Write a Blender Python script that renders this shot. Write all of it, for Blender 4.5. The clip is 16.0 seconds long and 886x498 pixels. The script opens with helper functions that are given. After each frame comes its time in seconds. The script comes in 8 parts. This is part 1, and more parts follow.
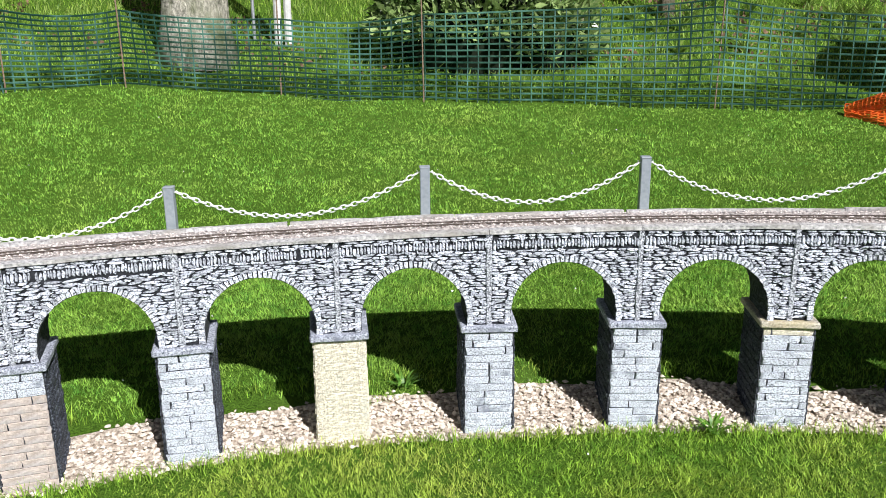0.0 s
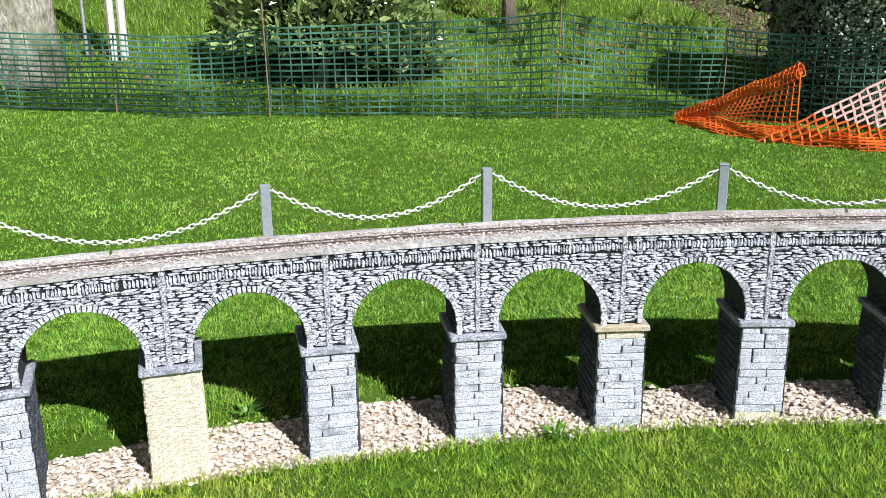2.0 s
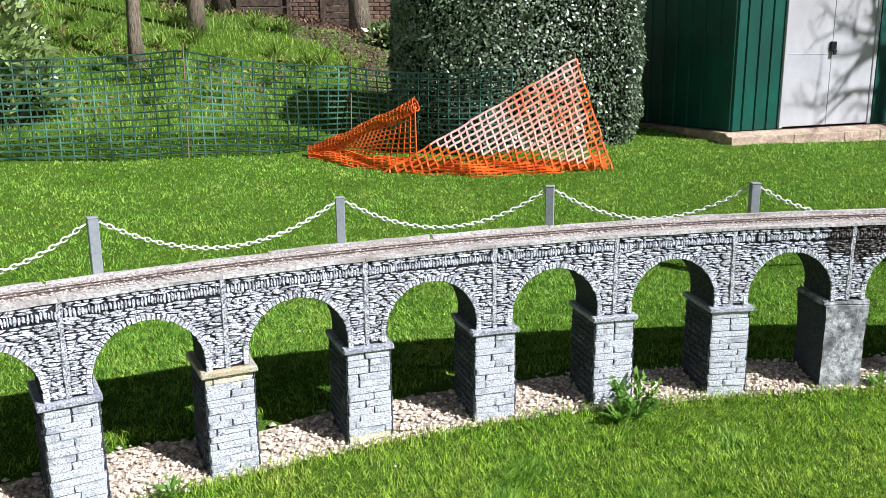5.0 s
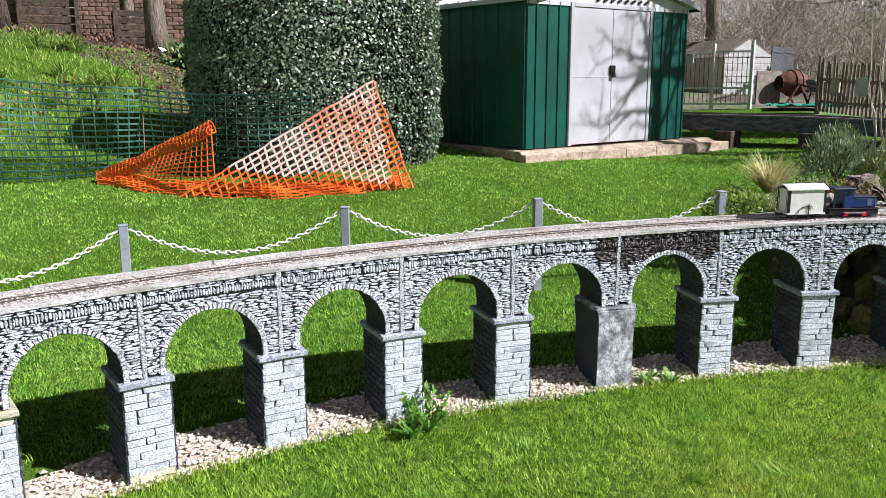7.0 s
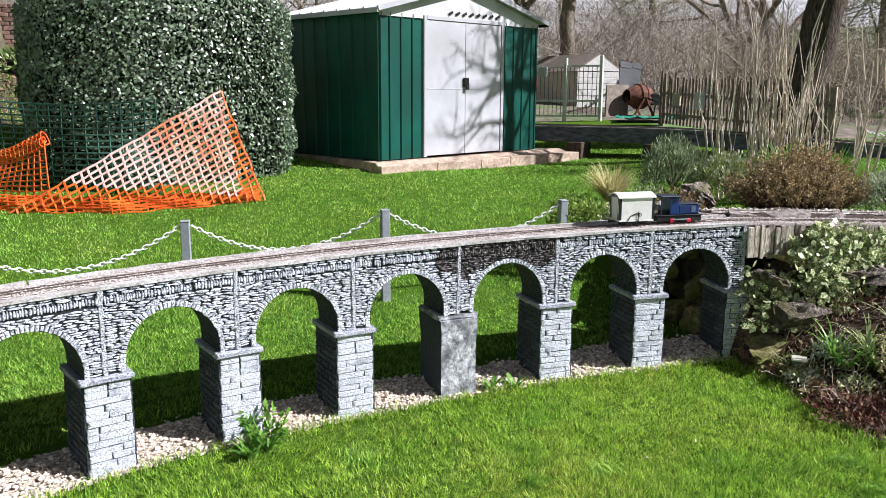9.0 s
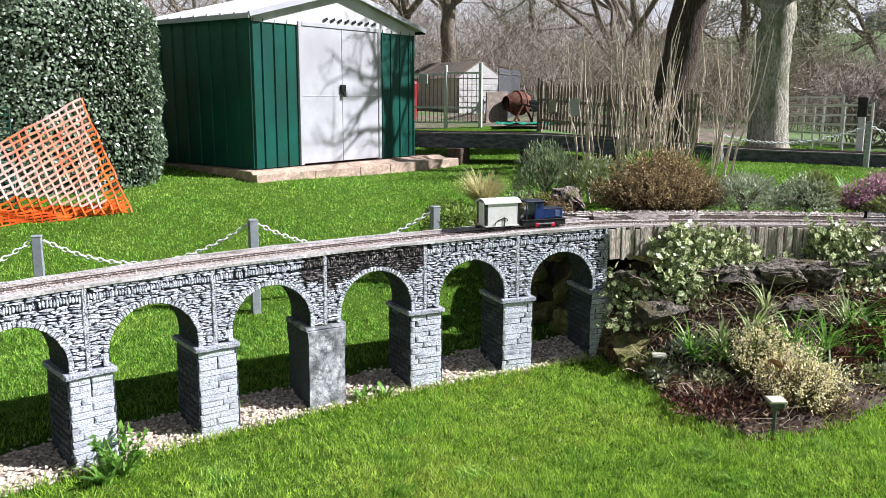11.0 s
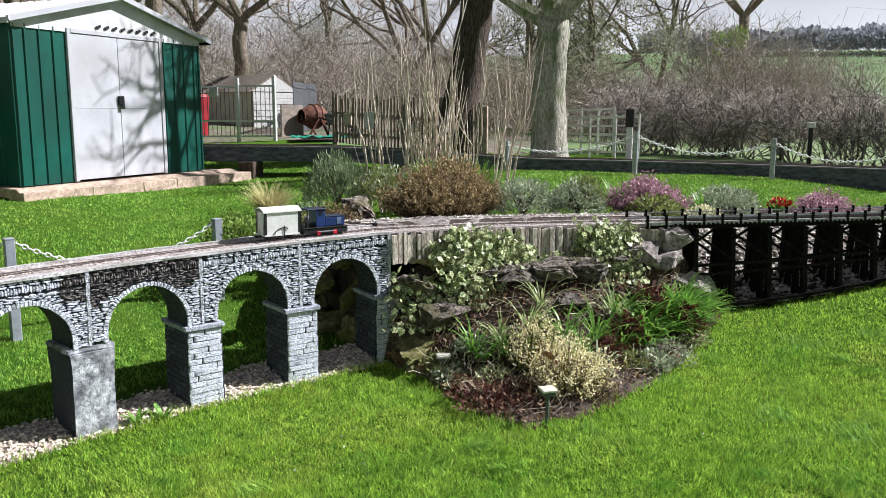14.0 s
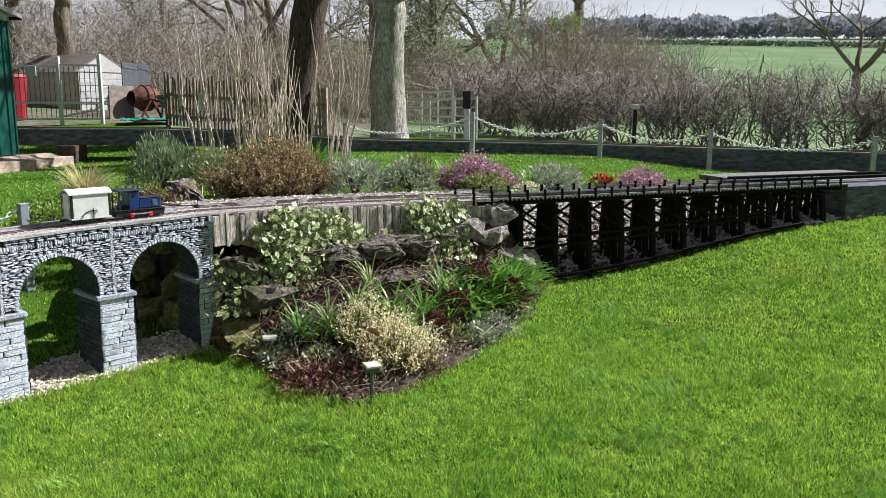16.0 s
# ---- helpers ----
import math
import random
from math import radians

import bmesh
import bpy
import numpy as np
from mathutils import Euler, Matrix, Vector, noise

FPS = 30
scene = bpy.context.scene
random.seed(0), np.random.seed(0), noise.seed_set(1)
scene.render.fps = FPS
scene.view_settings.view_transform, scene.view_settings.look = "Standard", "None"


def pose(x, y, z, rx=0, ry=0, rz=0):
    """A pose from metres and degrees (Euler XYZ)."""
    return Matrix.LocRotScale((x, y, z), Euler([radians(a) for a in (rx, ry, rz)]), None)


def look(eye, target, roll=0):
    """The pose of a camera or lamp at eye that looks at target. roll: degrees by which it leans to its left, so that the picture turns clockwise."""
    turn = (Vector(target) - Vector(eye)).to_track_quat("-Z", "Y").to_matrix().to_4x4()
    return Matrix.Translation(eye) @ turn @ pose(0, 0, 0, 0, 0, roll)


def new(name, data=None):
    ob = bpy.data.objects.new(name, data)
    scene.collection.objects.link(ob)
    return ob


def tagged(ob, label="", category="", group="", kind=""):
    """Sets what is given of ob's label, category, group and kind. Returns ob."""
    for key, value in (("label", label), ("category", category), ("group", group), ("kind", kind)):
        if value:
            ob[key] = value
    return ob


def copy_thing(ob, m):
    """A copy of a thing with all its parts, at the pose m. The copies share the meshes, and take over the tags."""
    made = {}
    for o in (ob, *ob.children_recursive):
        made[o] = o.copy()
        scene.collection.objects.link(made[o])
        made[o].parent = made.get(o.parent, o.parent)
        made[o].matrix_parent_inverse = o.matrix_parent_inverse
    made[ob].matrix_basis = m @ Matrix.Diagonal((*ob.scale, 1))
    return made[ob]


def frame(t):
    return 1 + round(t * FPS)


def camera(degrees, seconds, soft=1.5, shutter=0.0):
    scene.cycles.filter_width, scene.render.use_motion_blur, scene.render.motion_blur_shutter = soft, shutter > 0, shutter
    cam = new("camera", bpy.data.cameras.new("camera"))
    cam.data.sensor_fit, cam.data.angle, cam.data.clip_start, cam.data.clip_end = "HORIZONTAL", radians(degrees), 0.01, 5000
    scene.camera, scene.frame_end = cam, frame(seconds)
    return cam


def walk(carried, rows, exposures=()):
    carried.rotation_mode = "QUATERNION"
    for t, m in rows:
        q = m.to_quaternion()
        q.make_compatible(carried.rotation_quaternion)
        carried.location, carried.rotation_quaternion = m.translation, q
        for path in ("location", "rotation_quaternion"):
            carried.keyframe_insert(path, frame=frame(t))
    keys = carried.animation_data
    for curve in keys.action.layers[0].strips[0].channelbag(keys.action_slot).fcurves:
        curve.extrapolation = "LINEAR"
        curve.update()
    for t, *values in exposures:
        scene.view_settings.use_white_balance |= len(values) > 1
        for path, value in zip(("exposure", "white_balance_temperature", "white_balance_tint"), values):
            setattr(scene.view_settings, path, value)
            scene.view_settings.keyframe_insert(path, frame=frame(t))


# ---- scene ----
cam = camera(56.0, 16.0, 0.55)
METRES, EYE, TILT, LEAN, TURN = 1.35, 1.58, 0.0, 0.0, 0.0
ROWS = [
    (0.0, 0.0, 0.0, 0.0, -0.15, -15.62, 0.52),
    (0.5, 0.0372, 0.0147, -0.0024, -4.62, -15.6, 0.13),
    (1.0, 0.0526, 0.0171, 0.0041, -6.99, -15.38, 0.07),
    (1.5, 0.0672, 0.025, 0.0034, -7.71, -15.21, 0.29),
    (2.0, 0.092, 0.0326, 0.0112, -9.66, -14.96, 0.67),
    (2.5, 0.1308, 0.0273, 0.011, -13.35, -14.9, 0.57),
    (3.0, 0.1705, 0.0159, 0.0264, -17.31, -14.14, 0.13),
    (3.5, 0.2092, -0.005, 0.0313, -21.44, -13.72, 0.14),
    (4.0, 0.2422, -0.0198, 0.0309, -24.43, -13.53, 0.13),
    (4.5, 0.2825, -0.0341, 0.0335, -28.21, -13.28, 0.33),
    (7.0, 0.4213, -0.1481, 0.045, -44.39, -11.69, 0.21),
    (7.5, 0.4376, -0.1692, 0.043, -46.51, -11.51, 0.11),
    (8.0, 0.4657, -0.1934, 0.0457, -49.09, -11.29, -0.07),
    (8.5, 0.4902, -0.2078, 0.0443, -51.16, -11.07, -0.24),
    (9.0, 0.5193, -0.2286, 0.0431, -53.21, -10.92, -0.29),
    (11.5, 0.598, -0.325, 0.0491, -62.81, -10.16, -0.32),
    (12.0, 0.6001, -0.3416, 0.0512, -64.92, -9.79, -0.39),
    (12.5, 0.6037, -0.3557, 0.0494, -66.42, -9.51, -0.26),
    (13.0, 0.6152, -0.3645, 0.0426, -68.62, -9.12, -0.35),
    (13.5, 0.6341, -0.3886, 0.025, -71.65, -8.72, -0.25),
    (14.0, 0.6473, -0.4188, 0.0085, -73.94, -9.33, -0.15),
    (14.5, 0.6579, -0.4558, 0.005, -76.23, -9.52, -0.16),
    (15.0, 0.6698, -0.4856, -0.0021, -78.44, -9.86, -0.17),
    (15.5, 0.6717, -0.5215, -0.0177, -81.19, -10.23, -0.16),
    (16.0, 0.673, -0.5489, -0.0229, -84.02, -10.33, -0.3),
]
walk(cam, [(t, pose(0, 0, EYE, TILT, LEAN, TURN) @ pose(METRES * x, METRES * y, METRES * z, 90 + pitch, roll, yaw)) for t, x, y, z, yaw, pitch, roll in ROWS],
     exposures=[(0.0, 0.44, 6300, 12), (2.0, 0.54, 6300, 12), (4.0, 0.64, 6280, 13), (7.5, 0.78, 6240, 15), (9.0, 0.86, 6220, 16), (11.5, 0.90, 6200, 16), (14.0, 0.87, 6180, 14), (16.0, 0.81, 6180, 13)])

# ---- world, sun ----
SUN_AZ, SUN_EL = radians(-59), radians(41)      # from +x, towards the sun
world = bpy.data.worlds.new("world")
scene.world = world
world.use_nodes = True
wn = world.node_tree.nodes
sky = wn.new("ShaderNodeTexSky")
sky.sky_type = "NISHITA"
sky.sun_disc = False
sky.sun_elevation = SUN_EL
sky.sun_rotation = radians(149)
sky.air_density, sky.dust_density, sky.ozone_density = 1.0, 2.5, 1.5
wn["Background"].inputs["Strength"].default_value = 0.017
# broken fair-weather cloud over the whole sky
cloud_at = wn.new("ShaderNodeTexCoord")
cloud = wn.new("ShaderNodeTexNoise")
cloud.inputs["Scale"].default_value, cloud.inputs["Detail"].default_value, cloud.inputs["Roughness"].default_value = 2.6, 7.0, 0.6
cover = wn.new("ShaderNodeValToRGB")
cover.color_ramp.elements[0].position, cover.color_ramp.elements[1].position = 0.49, 0.63
veil = wn.new("ShaderNodeMix")
veil.data_type = "RGBA"
veil.inputs[7].default_value = (12.5, 12.9, 13.6, 1)
world.node_tree.links.new(cloud_at.outputs["Generated"], cloud.inputs["Vector"])
world.node_tree.links.new(cloud.outputs["Fac"], cover.inputs["Fac"])
world.node_tree.links.new(cover.outputs["Color"], veil.inputs[0])
world.node_tree.links.new(sky.outputs[0], veil.inputs[6])
# bright haze all round the horizon
lift = wn.new("ShaderNodeSeparateXYZ")
world.node_tree.links.new(cloud_at.outputs["Generated"], lift.inputs[0])
haze = wn.new("ShaderNodeMapRange")
haze.inputs["From Min"].default_value, haze.inputs["From Max"].default_value = 0.08, 0.26
haze.inputs["To Min"].default_value, haze.inputs["To Max"].default_value = 0.95, 0.0
world.node_tree.links.new(lift.outputs["Z"], haze.inputs["Value"])
murk = wn.new("ShaderNodeMix")
murk.data_type = "RGBA"
murk.inputs[7].default_value = (28.0, 28.8, 29.8, 1)
world.node_tree.links.new(haze.outputs[0], murk.inputs[0])
world.node_tree.links.new(veil.outputs[2], murk.inputs[6])
world.node_tree.links.new(murk.outputs[2], wn["Background"].inputs["Color"])
sun_data = bpy.data.lights.new("sun", "SUN")
sun_data.energy, sun_data.angle, sun_data.color = 5.3, radians(0.55), (1.0, 0.975, 0.955)
sun = new("sun", sun_data)
sun_way = Vector((math.cos(SUN_AZ) * math.cos(SUN_EL), math.sin(SUN_AZ) * math.cos(SUN_EL), math.sin(SUN_EL)))
sun.matrix_world = look(sun_way * 30, (0, 0, 0))

# ---- materials ----
def material(name, dark, light, scale=20.0, rough=0.85, bump=0.3, detail=6.0, metal=0.0, low=0.35, high=0.65,
             second=None, second_scale=2.0, second_low=0.45, second_high=0.7, stretch=(1, 1, 1), rand=0.0, through_light=0.0, island=False,
             bump_dist=0.01, spec=0.3):
    """Two-scale procedural surface: fine grain between two colours, large stains of a third."""
    m = bpy.data.materials.new(name)
    m.use_nodes = True
    nt = m.node_tree
    n, k = nt.nodes, nt.links
    b = n["Principled BSDF"]
    tc = n.new("ShaderNodeTexCoord")
    mp = n.new("ShaderNodeMapping")
    mp.inputs["Scale"].default_value = stretch
    k.new(tc.outputs["Object"], mp.inputs["Vector"])
    vec = mp.outputs["Vector"]
    info = n.new("ShaderNodeObjectInfo")
    if rand:
        add = n.new("ShaderNodeVectorMath")
        add.operation = "ADD"
        sc = n.new("ShaderNodeVectorMath")
        sc.operation = "SCALE"
        sc.inputs[0].default_value = (13.1, 7.7, 5.3)
        k.new(info.outputs["Random"], sc.inputs["Scale"])
        k.new(vec, add.inputs[0])
        k.new(sc.outputs[0], add.inputs[1])
        vec = add.outputs[0]
    t1 = n.new("ShaderNodeTexNoise")
    t1.inputs["Scale"].default_value, t1.inputs["Detail"].default_value, t1.inputs["Roughness"].default_value = scale, detail, 0.65
    k.new(vec, t1.inputs["Vector"])
    r1 = n.new("ShaderNodeValToRGB")
    r1.color_ramp.elements[0].position, r1.color_ramp.elements[1].position = low, high
    r1.color_ramp.elements[0].color, r1.color_ramp.elements[1].color = (*dark, 1), (*light, 1)
    k.new(t1.outputs["Fac"], r1.inputs["Fac"])
    col = r1.outputs["Color"]
    if second:
        t2 = n.new("ShaderNodeTexNoise")
        t2.inputs["Scale"].default_value, t2.inputs["Detail"].default_value = second_scale, 4.0
        k.new(vec, t2.inputs["Vector"])
        r2 = n.new("ShaderNodeValToRGB")
        r2.color_ramp.elements[0].position, r2.color_ramp.elements[1].position = second_low, second_high
        k.new(t2.outputs["Fac"], r2.inputs["Fac"])
        mix = n.new("ShaderNodeMix")
        mix.data_type = "RGBA"
        mix.inputs[7].default_value = (*second, 1)
        k.new(r2.outputs["Color"], mix.inputs[0])
        k.new(col, mix.inputs[6])
        col = mix.outputs[2]
    if rand or island:
        hs = n.new("ShaderNodeHueSaturation")
        ma = n.new("ShaderNodeMapRange")
        amount = rand or 0.3
        ma.inputs["To Min"].default_value, ma.inputs["To Max"].default_value = 1 - amount, 1 + amount
        if island:
            geo = n.new("ShaderNodeNewGeometry")
            k.new(geo.outputs["Random Per Island"], ma.inputs["Value"])
        else:
            k.new(info.outputs["Random"], ma.inputs["Value"])
        k.new(ma.outputs[0], hs.inputs["Value"])
        k.new(col, hs.inputs["Color"])
        col = hs.outputs["Color"]
    k.new(col, b.inputs["Base Color"])
    b.inputs["Roughness"].default_value, b.inputs["Metallic"].default_value = rough, metal
    b.inputs["Specular IOR Level"].default_value = spec
    if bump:
        bp = n.new("ShaderNodeBump")
        bp.inputs["Strength"].default_value, bp.inputs["Distance"].default_value = bump, bump_dist
        k.new(t1.outputs["Fac"], bp.inputs["Height"])
        k.new(bp.outputs[0], b.inputs["Normal"])
    if through_light:
        tr = n.new("ShaderNodeBsdfTranslucent")
        ms = n.new("ShaderNodeMixShader")
        ms.inputs[0].default_value = through_light
        k.new(col, tr.inputs["Color"])
        k.new(b.outputs[0], ms.inputs[1])
        k.new(tr.outputs[0], ms.inputs[2])
        k.new(ms.outputs[0], n["Material Output"].inputs["Surface"])
    return m


M_SOIL = material("lawn_soil", (0.018, 0.046, 0.006), (0.105, 0.20, 0.024), 130, 0.95, 1.0, detail=8, low=0.38, high=0.62, second=(0.085, 0.15, 0.024), second_scale=1.6, second_low=0.55, second_high=0.8, spec=0.02)
M_GRASS = material("grass_blades", (0.125, 0.28, 0.030), (0.415, 0.61, 0.085), 16.0, 0.5, 0, second=(0.50, 0.56, 0.12), second_scale=1.3, second_low=0.50, second_high=0.80, through_light=0.42, island=True, rand=0.6, spec=0.14)
M_LUSH = material("lush_lawn_grass", (0.095, 0.258, 0.033), (0.335, 0.555, 0.088), 14.0, 0.5, 0, second=(0.39, 0.53, 0.105), second_scale=1.8, second_low=0.5, second_high=0.8, through_light=0.25, island=True, rand=0.45, spec=0.14)
M_MORTAR = material("dark_painted_render", (0.010, 0.011, 0.014), (0.035, 0.038, 0.045), 60, 0.9, 0.6)
M_STONE = material("drybrushed_stone", (0.045, 0.05, 0.07), (0.76, 0.80, 0.89), 130, 0.85, 0.9, low=0.37, high=0.53, rand=0.32)
M_STONES = material("drybrushed_stones", (0.045, 0.05, 0.07), (0.76, 0.80, 0.89), 125, 0.85, 0.9, low=0.37, high=0.53, island=True, rand=0.38)
M_PIER = material("pier_render", (0.010, 0.012, 0.016), (0.16, 0.17, 0.20), 110, 0.9, 0.8, low=0.45, high=0.72)
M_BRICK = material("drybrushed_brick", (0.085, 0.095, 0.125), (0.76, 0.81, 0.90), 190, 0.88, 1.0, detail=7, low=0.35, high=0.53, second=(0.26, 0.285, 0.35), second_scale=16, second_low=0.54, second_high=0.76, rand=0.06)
# dry-brushed brick again, with the shade of the pier flanks put into its colour
M_BRICKSHADE = material("shaded_drybrushed_bricks", (0.014, 0.017, 0.026), (0.24, 0.27, 0.33), 150, 0.88, 1.0, detail=8, low=0.45, high=0.68, island=True)
M_CAP = material("grey_stone_cap", (0.09, 0.10, 0.13), (0.62, 0.66, 0.75), 130, 0.8, 0.8, low=0.38, high=0.62, detail=8, second=(0.20, 0.22, 0.27), second_scale=14, second_low=0.5, second_high=0.72)
M_COPING = material("pale_coping", (0.17, 0.17, 0.175), (0.62, 0.61, 0.60), 70, 0.85, 0.6, low=0.32, high=0.60, second=(0.30, 0.28, 0.25), second_scale=5)
M_BALLAST = material("pink_grey_ballast", (0.22, 0.195, 0.185), (0.64, 0.585, 0.56), 160, 0.95, 1.0, low=0.3, high=0.6)
M_RAIL = material("rusty_rail", (0.05, 0.042, 0.036), (0.20, 0.165, 0.14), 80, 0.45, 0.2, metal=0.5)
M_SLEEPER = material("brown_sleeper", (0.19, 0.155, 0.14), (0.42, 0.36, 0.325), 90, 0.85, 0.3)
M_GRAVEL = material("cream_gravel", (0.42, 0.35, 0.28), (0.86, 0.78, 0.67), 60, 0.9, 0.3, island=True)
M_GREEN = material("green_painted_steel", (0.004, 0.058, 0.043), (0.006, 0.086, 0.062), 2.2, 0.42, 0.06, spec=0.25, second=(0.008, 0.05, 0.038), second_scale=1.5)
M_WHITE = material("white_painted_steel", (0.37, 0.38, 0.41), (0.47, 0.48, 0.51), 3.0, 0.4, 0.05, spec=0.4, second=(0.35, 0.35, 0.365), second_scale=1.2)
M_ROOF = material("white_roof_steel", (0.48, 0.49, 0.51), (0.62, 0.63, 0.65), 5.0, 0.45, 0.05, second=(0.42, 0.42, 0.41), second_scale=2.0)
M_SLAB = material("concrete_slab", (0.30, 0.22, 0.165), (0.56, 0.44, 0.345), 22, 0.9, 0.8, detail=8, second=(0.24, 0.19, 0.145), second_scale=4)
M_PLANK = material("weathered_plank", (0.20, 0.17, 0.14), (0.68, 0.62, 0.53), 50, 0.9, 0.8, stretch=(2.5, 2.5, 0.10), detail=8, low=0.36, high=0.66, rand=0.32)
M_BLACKWOOD = material("creosoted_timber", (0.005, 0.0045, 0.0045), (0.020, 0.017, 0.015), 40, 0.9, 0.4, stretch=(3, 3, 0.6), spec=0.08)
M_ROCK = material("garden_rock", (0.028, 0.024, 0.020), (0.34, 0.295, 0.25), 34, 0.9, 1.0, second=(0.10, 0.092, 0.045), second_scale=6, second_low=0.50, second_high=0.66, rand=0.35, bump_dist=0.03, low=0.40, high=0.70, detail=9)
M_BARK = material("tree_bark", (0.08, 0.062, 0.048), (0.32, 0.26, 0.20), 14, 0.95, 1.0, detail=8, stretch=(3, 3, 0.6), bump_dist=0.04, second=(0.12, 0.12, 0.07), second_scale=2.5)
M_DARKBARK = material("dark_bark", (0.022, 0.017, 0.013), (0.17, 0.13, 0.10), 14, 0.95, 1.0, detail=9, stretch=(3, 3, 0.6), bump_dist=0.08)
M_HEDGE = material("hedge_leaves", (0.055, 0.10, 0.058), (0.22, 0.30, 0.18), 20, 0.36, 0, island=True, spec=1.0, through_light=0.10, rand=0.5)
# near-black fill standing for the shade deep inside foliage
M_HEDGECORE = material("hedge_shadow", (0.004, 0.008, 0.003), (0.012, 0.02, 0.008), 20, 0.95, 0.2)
M_NET = material("green_plastic_net", (0.010, 0.045, 0.033), (0.11, 0.26, 0.205), 1.5, 0.30, 0, spec=0.7, low=0.48, high=0.66)
M_ORANGE = material("sunfaded_orange_net", (0.72, 0.12, 0.03), (0.86, 0.25, 0.07), 6, 0.42, 0, second=(0.90, 0.55, 0.50), second_scale=1.1, second_low=0.38, second_high=0.55, spec=0.5)
M_TANROCK = material("tan_flat_rock", (0.15, 0.12, 0.085), (0.50, 0.42, 0.31), 30, 0.9, 1.0, detail=9, rand=0.2, bump_dist=0.02)
M_ORANGEDEEP = material("orange_plastic_net", (0.62, 0.085, 0.012), (0.84, 0.20, 0.03), 6, 0.42, 0, spec=0.5)
M_POST = material("grey_plastic_post", (0.22, 0.25, 0.28), (0.32, 0.35, 0.38), 20, 0.6, 0.1)
M_CHAIN = material("white_plastic_chain", (0.70, 0.71, 0.72), (0.82, 0.82, 0.82), 30, 0.5, 0)
M_STEELPOST = material("galvanised_steel", (0.25, 0.27, 0.29), (0.45, 0.47, 0.49), 25, 0.5, 0.1, metal=0.5)
M_WALLDARK = material("black_boarding", (0.030, 0.034, 0.042), (0.125, 0.135, 0.155), 9, 0.75, 0.5, detail=8, stretch=(1, 1, 3), second=(0.20, 0.21, 0.23), second_scale=5, second_low=0.58, second_high=0.78)

M_CREAM = material("cream_cast_stone", (0.36, 0.32, 0.235), (0.88, 0.82, 0.66), 110, 0.9, 1.0, detail=9, low=0.34, high=0.58, second=(0.60, 0.58, 0.50), second_scale=16, second_low=0.50, second_high=0.70)
M_GRAVELBED = material("limestone_bed", (0.20, 0.16, 0.12), (0.58, 0.50, 0.41), 60, 0.95, 1.0, low=0.38, high=0.60)
M_PINK = material("bare_sandstone_patch", (0.30, 0.25, 0.22), (0.60, 0.51, 0.45), 60, 0.9, 0.9, low=0.3, high=0.65, second=(0.40, 0.40, 0.42), second_scale=8)
M_CONCRETE = material("grey_concrete", (0.13, 0.14, 0.16), (0.60, 0.62, 0.66), 26, 0.9, 1.0, detail=10, low=0.36, high=0.64, second=(0.10, 0.105, 0.12), second_scale=7, second_low=0.50, second_high=0.68)
M_CAPYELLOW = material("yellowed_cap", (0.20, 0.185, 0.15), (0.64, 0.60, 0.49), 110, 0.85, 0.8, low=0.36, high=0.62, second=(0.50, 0.42, 0.25), second_scale=9)
M_STAINED = material("soot_stained_stones", (0.018, 0.016, 0.016), (0.46, 0.42, 0.42), 70, 0.9, 0.9, low=0.47, high=0.68, island=True)
M_PILASTER = material("pale_pilaster", (0.05, 0.055, 0.07), (0.72, 0.75, 0.82), 150, 0.88, 1.0, low=0.40, high=0.58, detail=8)
M_BALLASTCHIP = material("ballast_chips", (0.30, 0.27, 0.25), (0.80, 0.73, 0.69), 90, 0.95, 0.2, island=True, rand=0.35)
M_BLACKMETAL = material("black_metal", (0.01, 0.01, 0.011), (0.03, 0.03, 0.032), 30, 0.5, 0.1, metal=0.3)

M_PALEBARK = material("smooth_pale_bark", (0.13, 0.13, 0.10), (0.66, 0.62, 0.52), 16, 0.95, 1.0, detail=9, low=0.32, high=0.68, stretch=(2, 2, 0.8), second=(0.17, 0.19, 0.10), second_scale=2.2, second_low=0.50, second_high=0.68, bump_dist=0.05)
M_VANWHITE = material("cream_white_paint", (0.60, 0.61, 0.58), (0.70, 0.71, 0.68), 30, 0.5, 0.05)
M_LOCOBLUE = material("dark_blue_paint", (0.006, 0.022, 0.10), (0.010, 0.034, 0.15), 20, 0.35, 0.05, spec=0.5)
M_LOCOPALE = material("pale_blue_louvre", (0.08, 0.13, 0.25), (0.16, 0.22, 0.36), 30, 0.5, 0.05)
M_LOCODARK = material("weathered_dark_blue", (0.010, 0.016, 0.035), (0.03, 0.04, 0.06), 20, 0.5, 0.1)
M_RED = material("red_paint", (0.55, 0.01, 0.03), (0.70, 0.02, 0.05), 30, 0.4, 0.05)
M_TWIG = material("brown_twig", (0.06, 0.045, 0.03), (0.16, 0.12, 0.09), 30, 0.9, 0.2)
M_PALETWIG = material("pale_bare_twig", (0.42, 0.35, 0.28), (0.84, 0.74, 0.60), 20, 0.85, 0.2, island=True, rand=0.3)
M_GREYTWIG = material("grey_brown_twig", (0.20, 0.172, 0.148), (0.53, 0.465, 0.41), 0.5, 0.9, 0, island=True, second=(0.26, 0.225, 0.14), second_scale=0.16, second_low=0.5, second_high=0.7)
M_HEDGETWIG = material("dark_hedgerow_twig", (0.42, 0.36, 0.34), (0.84, 0.75, 0.71), 4, 0.9, 0, island=True)
M_BARKSOIL = material("bark_soil", (0.014, 0.010, 0.008), (0.065, 0.044, 0.032), 40, 0.95, 0.9, second=(0.09, 0.07, 0.055), second_scale=9)
